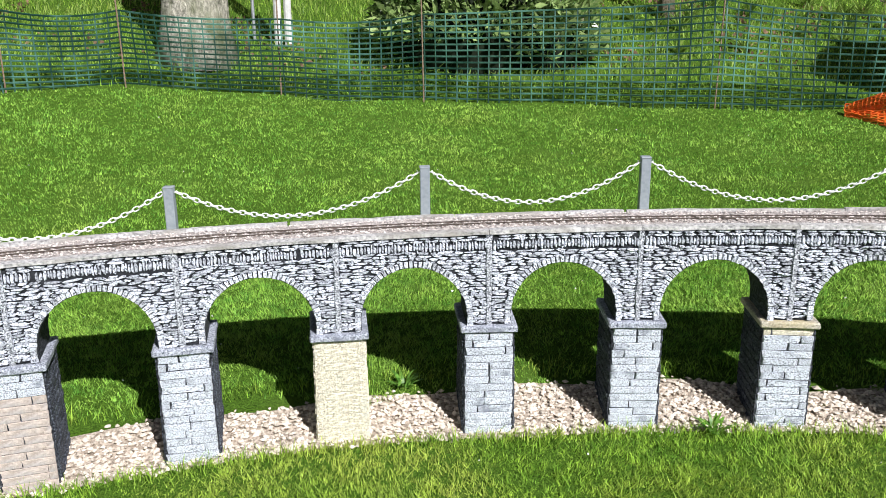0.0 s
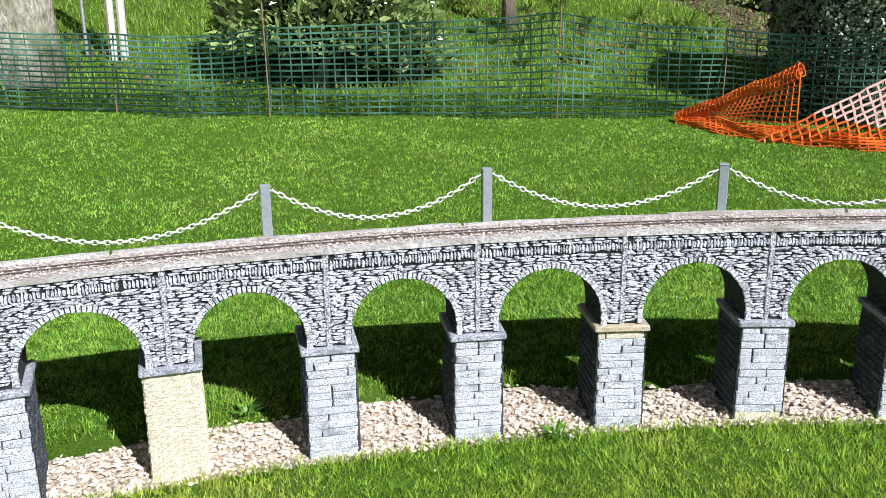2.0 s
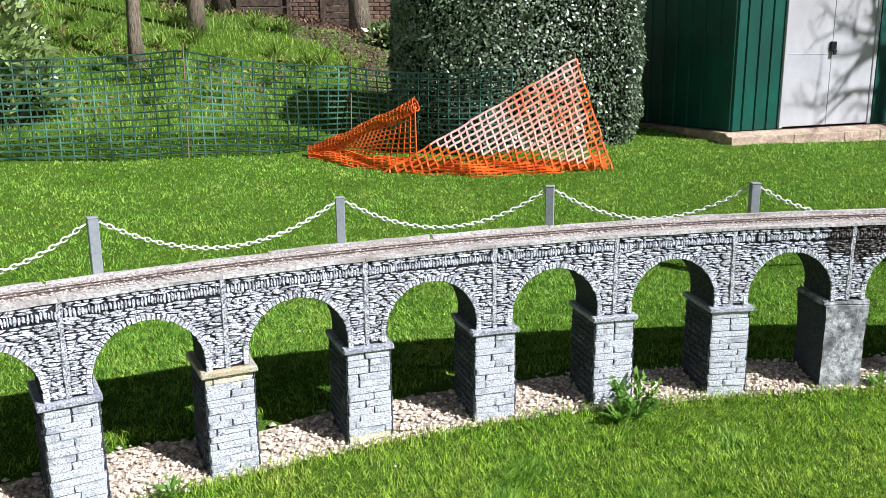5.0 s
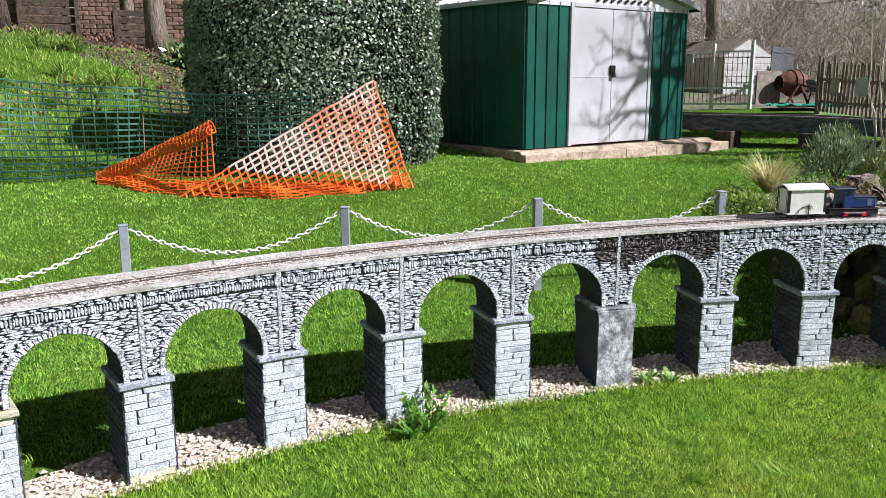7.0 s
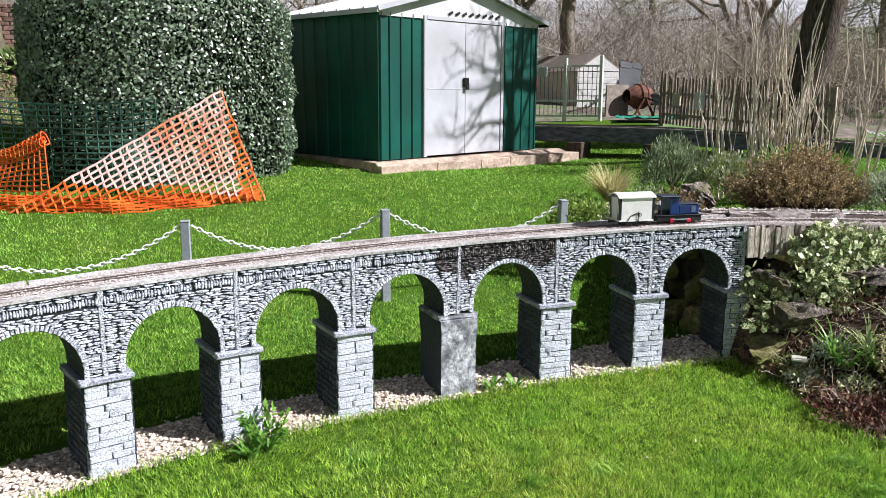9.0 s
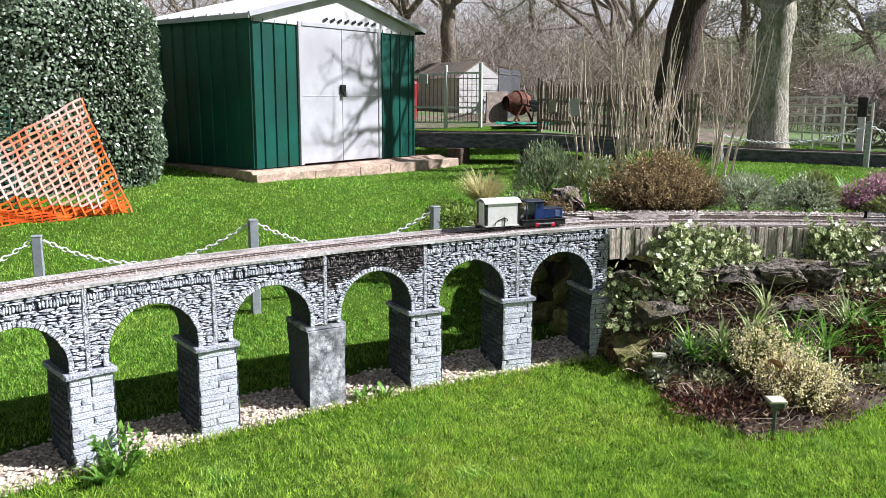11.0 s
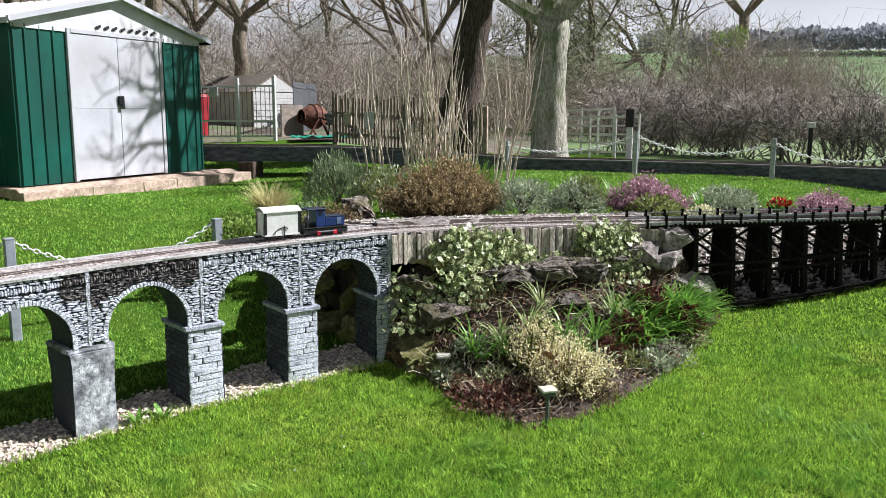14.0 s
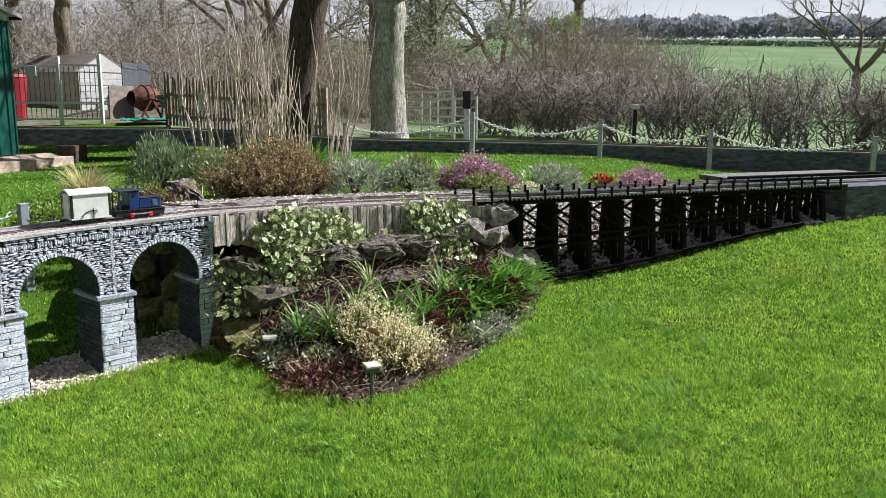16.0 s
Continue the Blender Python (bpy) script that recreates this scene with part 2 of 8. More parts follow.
M_PEBBLE = material("mixed_pebbles", (0.29, 0.262, 0.23), (0.68, 0.635, 0.575), 30, 0.85, 0.2, island=True, rand=0.35)
M_SLATEBOARD = material("grey_felt_board", (0.10, 0.10, 0.10), (0.22, 0.21, 0.20), 25, 0.9, 0.4)
M_IVY = material("variegated_ivy", (0.10, 0.185, 0.055), (0.74, 0.73, 0.42), 90, 0.42, 0, low=0.44, high=0.60, through_light=0.25, island=True, rand=0.35)
M_STRAP = material("strap_leaves", (0.08, 0.22, 0.03), (0.28, 0.50, 0.09), 8, 0.36, 0, through_light=0.38, island=True)
M_HEATHERW = material("cream_heather", (0.60, 0.50, 0.18), (0.90, 0.84, 0.56), 40, 0.8, 0, low=0.3, high=0.55, through_light=0.3, island=True)
M_HEATHERG = material("heather_green", (0.10, 0.12, 0.025), (0.32, 0.30, 0.08), 30, 0.8, 0, through_light=0.25, island=True)
M_REDLEAF = material("dark_red_leaves", (0.045, 0.014, 0.012), (0.15, 0.045, 0.036), 30, 0.5, 0, through_light=0.2, island=True, rand=0.4)
M_BROWNH = material("russet_heather", (0.052, 0.037, 0.020), (0.23, 0.165, 0.082), 20, 0.85, 0, low=0.3, high=0.6, through_light=0.2, island=True, rand=0.4)
M_PURPLE = material("purple_heather", (0.27, 0.13, 0.17), (0.68, 0.46, 0.52), 25, 0.8, 0, through_light=0.25, island=True, rand=0.4)
M_GREYLEAF = material("grey_green_leaves", (0.18, 0.23, 0.14), (0.50, 0.56, 0.39), 25, 0.75, 0, through_light=0.2, island=True)
M_OLIVE = material("olive_leaves", (0.10, 0.14, 0.04), (0.32, 0.36, 0.12), 20, 0.6, 0, through_light=0.3, island=True, rand=0.4)
M_STRAW = material("straw_grass", (0.38, 0.36, 0.15), (0.70, 0.64, 0.36), 20, 0.8, 0, through_light=0.35, island=True)
M_LAUREL = material("laurel_leaves", (0.06, 0.14, 0.03), (0.36, 0.46, 0.17), 9, 0.28, 0, spec=0.9, through_light=0.25, island=True, rand=0.4)
M_REDFLOWER = material("red_flowers", (0.45, 0.01, 0.02), (0.75, 0.03, 0.05), 20, 0.6, 0, island=True)
M_MIXER = material("rusty_orange_drum", (0.06, 0.024, 0.016), (0.19, 0.075, 0.046), 12, 0.8, 0.4)
M_CREAMBOARD = material("cream_boarding", (0.42, 0.38, 0.31), (0.58, 0.53, 0.45), 10, 0.8, 0.2)
M_FELT = material("roofing_felt", (0.14, 0.12, 0.10), (0.26, 0.22, 0.18), 14, 0.95, 0.3)
M_BRICKWALL = material("red_brick_wall", (0.07, 0.042, 0.032), (0.22, 0.14, 0.10), 12, 0.9, 0.5, rand=0.3)
M_WOODFENCE = material("silvered_fence_wood", (0.14, 0.11, 0.085), (0.36, 0.295, 0.23), 14, 0.9, 0.3, rand=0.25)
M_BANKLEAF = material("bank_greenery", (0.075, 0.16, 0.026), (0.35, 0.47, 0.10), 6, 0.6, 0, through_light=0.35, island=True)
M_LAMPTOP = material("solar_lamp_top", (0.45, 0.46, 0.38), (0.60, 0.60, 0.50), 30, 0.4, 0.05)
M_LAMPBODY = material("green_grey_plastic", (0.05, 0.075, 0.06), (0.11, 0.14, 0.12), 30, 0.5, 0.05)
M_STAKE = material("rusty_rod", (0.14, 0.09, 0.06), (0.30, 0.22, 0.16), 40, 0.8, 0.2)
M_WHITEGATE = material("weathered_white_steel", (0.48, 0.48, 0.46), (0.64, 0.64, 0.62), 20, 0.6, 0.1)
M_GREENHOSE = material("green_sheet", (0.01, 0.16, 0.10), (0.02, 0.26, 0.17), 20, 0.5, 0.1)
# the blue-grey of distant haze is mixed into this wood's colour
M_FARWOOD = material("hazy_bare_wood", (0.20, 0.215, 0.24), (0.30, 0.315, 0.34), 0.2, 0.95, 0, island=True, rand=0.2, through_light=0.4)
M_PALEROCK = material("pale_pink_stone", (0.095, 0.085, 0.078), (0.36, 0.32, 0.295), 30, 0.9, 0.9, rand=0.2, bump_dist=0.015)
M_PASTURE = material("pale_pasture", (0.046, 0.105, 0.028), (0.12, 0.205, 0.065), 3, 0.95, 0.4, second=(0.145, 0.205, 0.082), second_scale=0.08)
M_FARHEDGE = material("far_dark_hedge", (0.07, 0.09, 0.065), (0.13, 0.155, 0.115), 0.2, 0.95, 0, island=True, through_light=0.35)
M_DEADLEAF = material("orange_brown_leaf", (0.22, 0.10, 0.05), (0.46, 0.24, 0.13), 30, 0.7, 0.3)
M_BINRED = material("dull_red_plastic", (0.20, 0.010, 0.016), (0.30, 0.018, 0.028), 10, 0.55, 0.05)
# brushed stone, its colour darkened with the shade under the arches
M_SOFFIT = material("shaded_brushed_soffit", (0.010, 0.012, 0.018), (0.14, 0.155, 0.19), 60, 0.9, 0.9, detail=8, low=0.44, high=0.72, stretch=(1, 1, 2.2))
M_YARD = material("bare_yard_earth", (0.06, 0.05, 0.04), (0.24, 0.20, 0.16), 6, 0.95, 0.5, second=(0.08, 0.14, 0.04), second_scale=0.8)
M_DARKSTEEL = material("dark_grey_steel", (0.06, 0.065, 0.07), (0.16, 0.17, 0.18), 25, 0.5, 0.1, metal=0.3)
M_BROWNTIP = material("tan_heather_tips", (0.17, 0.125, 0.055), (0.48, 0.375, 0.20), 20, 0.85, 0, through_light=0.25, island=True, rand=0.4)
M_DARKTIMBER = material("dark_timber", (0.025, 0.018, 0.014), (0.11, 0.08, 0.06), 16, 0.9, 0.4, rand=0.25)
M_PALEGRASS = material("pale_grass_leaves", (0.22, 0.30, 0.10), (0.55, 0.60, 0.32), 12, 0.45, 0, through_light=0.35, island=True)
M_STEM = material("dark_hedge_stem", (0.075, 0.064, 0.058), (0.24, 0.205, 0.19), 6, 0.9, 0, island=True)
M_MOSSROCK = material("mossy_yellow_rock", (0.07, 0.06, 0.03), (0.36, 0.31, 0.15), 25, 0.95, 1.0, second=(0.12, 0.14, 0.03), second_scale=7, rand=0.25, bump_dist=0.02)
M_EVERGREEN = material("grey_evergreen_leaves", (0.115, 0.135, 0.075), (0.36, 0.385, 0.24), 4, 0.6, 0, through_light=0.35, island=True, rand=0.4)
M_LITTER = material("dead_leaf_litter", (0.085, 0.05, 0.03), (0.29, 0.19, 0.115), 6, 0.8, 0, island=True, rand=0.35, through_light=0.2)
M_LAVENDER = material("lavender_leaves", (0.09, 0.135, 0.065), (0.31, 0.39, 0.21), 6, 0.6, 0, through_light=0.3, island=True, rand=0.35)


# ---- building helpers ----
def link(name, bm, mat, parent=None, label="", smooth=False):
    me = bpy.data.meshes.new(name)
    bm.to_mesh(me)
    bm.free()
    if smooth:
        me.polygons.foreach_set("use_smooth", [True] * len(me.polygons))
    mats = mat if isinstance(mat, (list, tuple)) else [mat]
    for mm in mats:
        me.materials.append(mm)
    ob = new(name, me)
    if parent is not None:
        ob.parent = parent
    if label:
        ob["label"] = label
    return ob


def part(name, bm, mat, parent, label="", smooth=False):
    return link(name, bm, mat, parent, label, smooth)


def raw(name, verts, faces, mat, parent=None, smooth=False):
    """A mesh from computed vertices and faces (arrays)."""
    me = bpy.data.meshes.new(name)
    verts = np.asarray(verts, dtype=np.float32)
    me.from_pydata(verts.tolist(), [], faces if isinstance(faces, list) else np.asarray(faces).tolist())
    me.materials.append(mat)
    if smooth:
        me.polygons.foreach_set("use_smooth", [True] * len(me.polygons))
    me.update()
    ob = new(name, me)
    if parent is not None:
        ob.parent = parent
    return ob


def tris(name, verts, mat, parent=None, corners=3):
    """A fast mesh of loose triangles or quads: verts (n * corners, 3)."""
    verts = np.asarray(verts, dtype=np.float32).reshape(-1, 3)
    nv = len(verts)
    nf = nv // corners
    me = bpy.data.meshes.new(name)
    me.vertices.add(nv)
    me.vertices.foreach_set("co", verts.ravel())
    me.loops.add(nv)
    me.loops.foreach_set("vertex_index", np.arange(nv, dtype=np.int32))
    me.polygons.add(nf)
    me.polygons.foreach_set("loop_start", np.arange(0, nv, corners, dtype=np.int32))
    me.materials.append(mat)
    me.update(calc_edges=True)
    ob = new(name, me)
    if parent is not None:
        ob.parent = parent
    return ob


def thing(name, label, category, group="", kind="", at=(0, 0, 0), rz=0.0):
    ob = new(name)
    ob.empty_display_size = 0.1
    ob.matrix_basis = pose(at[0], at[1], at[2], 0, 0, rz)
    return tagged(ob, label, category, group, kind)


def box(bm, x0, x1, y0, y1, z0, z1, bevel=0.0, m=None):
    """Adds a box; m maps a corner."""
    v = [bm.verts.new((x, y, z)) for z in (z0, z1) for y in (y0, y1) for x in (x0, x1)]
    fs = [bm.faces.new([v[i] for i in f]) for f in ((0, 2, 3, 1), (4, 5, 7, 6), (0, 1, 5, 4), (2, 6, 7, 3), (0, 4, 6, 2), (1, 3, 7, 5))]
    if bevel:
        es = list({e for f in fs for e in f.edges})
        res = bmesh.ops.bevel(bm, geom=es, offset=bevel, segments=1, affect="EDGES", profile=0.5)
        v = list({vv for f in res["faces"] for vv in f.verts})
    if m is not None:
        for vv in v:
            vv.co = m @ vv.co
    return v


def boxed(x0, x1, y0, y1, z0, z1, bevel=0.0):
    bm = bmesh.new()
    box(bm, x0, x1, y0, y1, z0, z1, bevel)
    return bm


def bar(bm, a, b, w, h=None, up=(0, 0, 1)):
    """A square bar from a to b."""
    a, b = Vector(a), Vector(b)
    h = h or w
    d = b - a
    n = d.length
    d.normalize()
    side = d.cross(Vector(up))
    if side.length < 1e-4:
        side = Vector((1, 0, 0))
    side.normalize()
    top = side.cross(d)
    vs = []
    for p in (a, b):
        for i, j in ((-1, -1), (1, -1), (1, 1), (-1, 1)):
            vs.append(bm.verts.new(p + side * (i * w / 2) + top * (j * h / 2)))
    for f in ((0, 1, 2, 3), (7, 6, 5, 4), (0, 4, 5, 1), (1, 5, 6, 2), (2, 6, 7, 3), (3, 7, 4, 0)):
        bm.faces.new([vs[i] for i in f])


def tube(bm, pts, radii, sides=8, cap=True):
    """A round tapering tube through pts."""
    rings = []
    a = None
    for i, p in enumerate(pts):
        p = Vector(p)
        d = Vector(pts[min(i + 1, len(pts) - 1)]) - Vector(pts[max(i - 1, 0)])
        d.normalize()
        if a is None:
            a = Vector((1, 0, 0)) if abs(d.x) < .8 else Vector((0, 1, 0))
        a = (a - d * a.dot(d)).normalized()
        b = d.cross(a)
        r = radii[i] if isinstance(radii, (list, tuple)) else radii
        rings.append([bm.verts.new(p + a * (r * math.cos(2 * math.pi * j / sides)) + b * (r * math.sin(2 * math.pi * j / sides))) for j in range(sides)])
    for r0, r1 in zip(rings, rings[1:]):
        for j in range(sides):
            bm.faces.new((r0[j], r0[(j + 1) % sides], r1[(j + 1) % sides], r1[j]))
    if cap:
        bm.faces.new(list(reversed(rings[0])))
        bm.faces.new(rings[-1])


# ---- ground height ----
GROUND = np.array([
    (-3, 0, -.18), (0, 0, -.14), (1.2, -.8, -.10), (0, -5, -.15), (4.5, -4.5, .10), (5.0, -2, .0), (6.2, -3, .17), (8, -6, .5), (3, .5, -.06),
    (-1.7, 2.9, -.19), (-.42, 3.12, -.145), (.2, 3.1, -.155), (1.4, 3.12, -.115), (2.6, 2.85, -.085), (3.9, 2.4, -.075), (5.3, 1.4, -.05), (5.2, 0, -.02), (6.3, -.8, .0), (7.5, -1.6, .18), (8.3, -3.0, .42),
    (-1, 4.1, .05), (.6, 4.2, .08), (2.7, 4.8, .22), (4.4, 4.3, .24), (6.2, 2.9, .28),
    (6.1, 5.9, .53), (3.9, 8, .65), (0, 8.6, .74), (-1.6, 8.5, .83), (-3.9, 7.6, .93), (-4, 4, .3), (8.1, 5.9, .67), (11.6, 5.4, .66), (9, 4.2, .52),
    (12.6, 1.9, .76), (13, 0, .74), (13, -1.7, .72), (12.8, -3.2, .58), (12.2, -5.2, .55), (9.6, 0, .62), (9.6, -2.5, .56), (10.5, -5, .55),
    (1.5, 12, 1.75), (4.2, 13, 2.0), (6.8, 13, 2.0), (-4, 12, 1.9), (3, 18, 3.0), (-6, 18, 3.2), (9, 12, 1.2), (13, 9, .95),
    (16, 6.6, 1.12), (18, 7, 1.12), (20, 0, .92), (20, -8, .9), (28, 4, .95), (28, -14, .9)])
GC, GZ = GROUND[:, :2], GROUND[:, 2]


def rbf(d):
    return np.sqrt(d * d + 0.35)


_a = np.zeros((len(GC) + 3, len(GC) + 3))
_a[:-3, :-3] = rbf(np.linalg.norm(GC[:, None] - GC[None], axis=2)) - 1e-2 * np.eye(len(GC))
_a[:-3, -3], _a[:-3, -2:] = 1, GC
_a[-3, :-3], _a[-2:, :-3] = 1, GC.T
GW = np.linalg.solve(_a, np.concatenate([GZ, np.zeros(3)]))


def heights(xy):
    """Ground height at plan points (n, 2)."""
    xy = np.asarray(xy, dtype=float).reshape(-1, 2)
    far = np.clip(xy, (-9, -9), (28, 18))
    d = np.linalg.norm(far[:, None] - GC[None], axis=2)
    z = rbf(d) @ GW[:-3] + GW[-3] + far @ GW[-2:]
    out = np.linalg.norm(xy - far, axis=1)
    hill = np.clip((xy[:, 0] - 90) / 260, 0, 1) ** 1.3 * 26
    return z * np.exp(-out / 60) + 0.9 * (1 - np.exp(-out / 60)) + hill


def ground(x, y):
    return float(heights([(x, y)])[0])


# ---- the line of the railway ----
CX, CY, RF, STEP = 0.61, -4.441, 7.676, 0.613
A3 = radians(93.17)
S13 = 13 * STEP
R2 = 6.3
S_BEND = S13 + R2 * radians(20)
def line(s, off=0.0):
    """Plan point at length s (0 at the pier numbered 0) and distance off behind the front face."""
    if s <= S13:
        a = A3 - (s - 3 * STEP) / RF
        return CX + (RF + off) * math.cos(a), CY + (RF + off) * math.sin(a)
    a13 = A3 - (S13 - 3 * STEP) / RF
    cx, cy = CX + (RF - R2) * math.cos(a13), CY + (RF - R2) * math.sin(a13)
    a = a13 - min(s - S13, S_BEND - S13) / R2
    x, y = cx + (R2 + off) * math.cos(a), cy + (R2 + off) * math.sin(a)
    rest = max(0.0, s - S_BEND)
    return x + rest * math.sin(a), y - rest * math.cos(a)


def deck(s):
    """Height of the deck's front edge."""
    if s <= S13:
        return 0.725 + 0.0088 * s / STEP
    return max(0.795, 0.839 - 0.022 * (s - S13))


def heading(s):
    (x0, y0), (x1, y1) = line(s - 0.01), line(s + 0.01)
    return math.atan2(y1 - y0, x1 - x0)


def bent(s, off, z):
    x, y = line(s, off)
    return Vector((x, y, z))


def bend_verts(verts):
    for v in verts:
        v.co = bent(v.co.x, v.co.y, v.co.z)

# ---- ground ----
def spread(lo, hi, near_lo, near_hi, step, grow):
    xs = list(np.arange(near_lo, near_hi + 1e-6, step))
    d = step
    while xs[-1] < hi:
        d *= grow
        xs.append(xs[-1] + d)
    d = step
    while xs[0] > lo:
        d *= grow
        xs.insert(0, xs[0] - d)
    return np.array(xs)


gx, gy = spread(-60, 520, -5, 15, 0.14, 1.22), spread(-400, 260, -6, 13, 0.14, 1.22)
gxx, gyy = np.meshgrid(gx, gy, indexing="ij")
gpts = np.stack([gxx.ravel(), gyy.ravel()], 1)
gz = heights(gpts)
nx, ny = len(gx), len(gy)
idx = np.arange(nx * ny).reshape(nx, ny)
gfaces = np.stack([idx[:-1, :-1], idx[1:, :-1], idx[1:, 1:], idx[:-1, 1:]], -1).reshape(-1, 4)
ground_ob = raw("ground", np.c_[gpts, gz], gfaces, M_SOIL, smooth=True)
ground_ob.data.materials.append(M_PASTURE)
ground_ob.data.materials.append(M_YARD)
gc = gpts[gfaces].mean(1)
yard_edge = np.where(gc[:, 1] > 5.6, 15.75 - .545 * (gc[:, 1] - 5.6), 14.9 + .27 * (gc[:, 1] - 2.6)) + .15 * np.sin(gc[:, 1] * 3)
yard = (gc[:, 0] > yard_edge) & (gc[:, 0] < 23) & (gc[:, 1] > 2.2 + .3 * np.sin(gc[:, 0] * 2)) & (gc[:, 1] < 12)
mulch = (gc[:, 0] > 5.9 + .3 * np.sin(gc[:, 1] * 2.3)) & (gc[:, 0] < 9.5) & (gc[:, 1] > 9.3) & (gc[:, 1] < 17)
ground_ob.data.materials.append(M_BARKSOIL)
ground_ob.data.polygons.foreach_set("material_index", np.where(mulch, 3, np.where(yard, 2, (gc[:, 0] > 15.4 + .5 * np.sin(gc[:, 1])).astype(int))).astype(np.int32))
tagged(ground_ob, "rough green lawn soil rising gently away from the viaduct", "ground", kind="structure")

# ---- viaduct ----
TH = 0.26                 # thickness, front to back
HALF = 0.215              # half width of an arch
CAP_W, SHAFT_W = 0.236, 0.205
K0 = -3
def cap_top(k):
    return deck(k * STEP) - 0.397


viaduct = thing("viaduct", "model stone viaduct of dry-brushed slate arches on brick piers", "viaduct", at=(0, 0, 0))


def arch_span(k):
    """One span's wall between the middles of piers k and k+1, pierced by its arch."""
    bm = bmesh.new()
    s0, s1, mid = k * STEP, (k + 1) * STEP, (k + 0.5) * STEP
    zc = cap_top(k + 0.5) + 0.043
    prof = [(mid - HALF, cap_top(k + 0.5))] + [(mid - HALF * math.cos(math.pi * i / 20), zc + HALF * math.sin(math.pi * i / 20)) for i in range(21)] + [(mid + HALF, cap_top(k + 0.5))]
    top = [(p[0], deck(p[0])) for p in prof]
    top[0], top[-1] = (s0, deck(s0)), (s1, deck(s1))
    f, b = [], []
    for (ps, pz), (ts, tz) in zip(prof, top):
        f.append((bm.verts.new((ps, 0, pz)), bm.verts.new((ts, 0, tz - 0.012))))
        b.append((bm.verts.new((ps, TH, pz)), bm.verts.new((ts, TH, tz - 0.012))))
    for i in range(len(prof) - 1):
        bm.faces.new((f[i][0], f[i + 1][0], f[i + 1][1], f[i][1]))
        bm.faces.new((b[i][0], b[i][1], b[i + 1][1], b[i + 1][0]))
        bm.faces.new((f[i][0], b[i][0], b[i + 1][0], f[i + 1][0]))
        bm.faces.new((f[i][1], f[i + 1][1], b[i + 1][1], b[i][1]))
    for e, s in ((0, s0), (-1, s1)):
        p = prof[e]
        fl, bl = bm.verts.new((s, 0, p[1])), bm.verts.new((s, TH, p[1]))
        bm.faces.new([f[e][0], f[e][1], fl])
        bm.faces.new([b[e][0], b[e][1], bl])
        bm.faces.new([f[e][0], fl, bl, b[e][0]])
    bmesh.ops.recalc_face_normals(bm, faces=bm.faces)
    bend_verts(bm.verts)
    bm.normal_update()
    # underside faces take the soffit colour that has the arch shade in it
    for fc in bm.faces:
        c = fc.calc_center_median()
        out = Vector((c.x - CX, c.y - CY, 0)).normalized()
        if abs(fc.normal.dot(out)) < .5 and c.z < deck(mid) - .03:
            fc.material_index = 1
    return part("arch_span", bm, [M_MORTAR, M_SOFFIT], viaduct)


def pier(k):
    bm = bmesh.new()
    zt = cap_top(k) - 0.028
    zb = min(ground(*line(k * STEP, 0)), ground(*line(k * STEP, TH))) - 0.06
    s = k * STEP
    v = box(bm, -SHAFT_W / 2, SHAFT_W / 2, -0.012, TH + 0.012, zb, zt)
    for vv in v:
        if vv.co.z < zb + 0.01:
            vv.co.x *= 1.06
        vv.co.x += s
    if k == 10:
        bmesh.ops.subdivide_edges(bm, edges=bm.edges, cuts=7, use_grid_fill=True)
        for vv in bm.verts:
            f = (vv.co.z - zb) / (zt - zb)
            u_, o_, z_ = vv.co.x - s, vv.co.y - TH / 2, vv.co.z
            grow_ = 1 + .10 * max(0, f - .70) / .30 + .05 * noise.noise((u_ * 14, o_ * 9, z_ * 13)) + .03 * noise.noise((u_ * 40, o_ * 30, z_ * 37))
            vv.co.x, vv.co.y = s + u_ * grow_, TH / 2 + o_ * (1 + .5 * (grow_ - 1))
    bend_verts(bm.verts)
    mat = {2: M_CREAM, 10: M_CONCRETE}.get(k, M_PIER)
    # side faces of this pier get the brick colour darkened for shade
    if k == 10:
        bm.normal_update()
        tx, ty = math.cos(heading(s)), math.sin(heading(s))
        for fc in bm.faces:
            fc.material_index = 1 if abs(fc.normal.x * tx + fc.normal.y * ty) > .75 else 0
        mat = [M_CONCRETE, M_BRICKSHADE]
    ob = part("pier", bm, mat, viaduct, {2: "unpainted cream cast-stone pier", 10: "plain grey concrete replacement pier"}.get(k, ""))
    bm = bmesh.new()
    over = .008 if k == 10 else .03
    box(bm, s - CAP_W / 2, s + CAP_W / 2, -over, TH + over, zt, cap_top(k), 0.005)
    bmesh.ops.subdivide_edges(bm, edges=bm.edges, cuts=3, use_grid_fill=True)
    worn = .011 if k == 10 else .0028
    for vv in bm.verts:
        if vv.co.z < cap_top(k) - .002:
            vv.co += Vector((noise.noise((vv.co.x * 30, vv.co.y * 30, vv.co.z * 30)), noise.noise((vv.co.x * 30, vv.co.y * 30, vv.co.z * 30 + 9)), .7 * noise.noise((vv.co.x * 24, vv.co.y * 24, 5)))) * worn
    bend_verts(bm.verts)
    part("pier_cap", bm, {5: M_CAPYELLOW, 10: M_CONCRETE}.get(k, M_CAP), ob)
    return ob, zb, zt


PIERS = {k: pier(k) for k in range(K0, 14)}
SPANS = {k: arch_span(k) for k in range(K0, 13)}


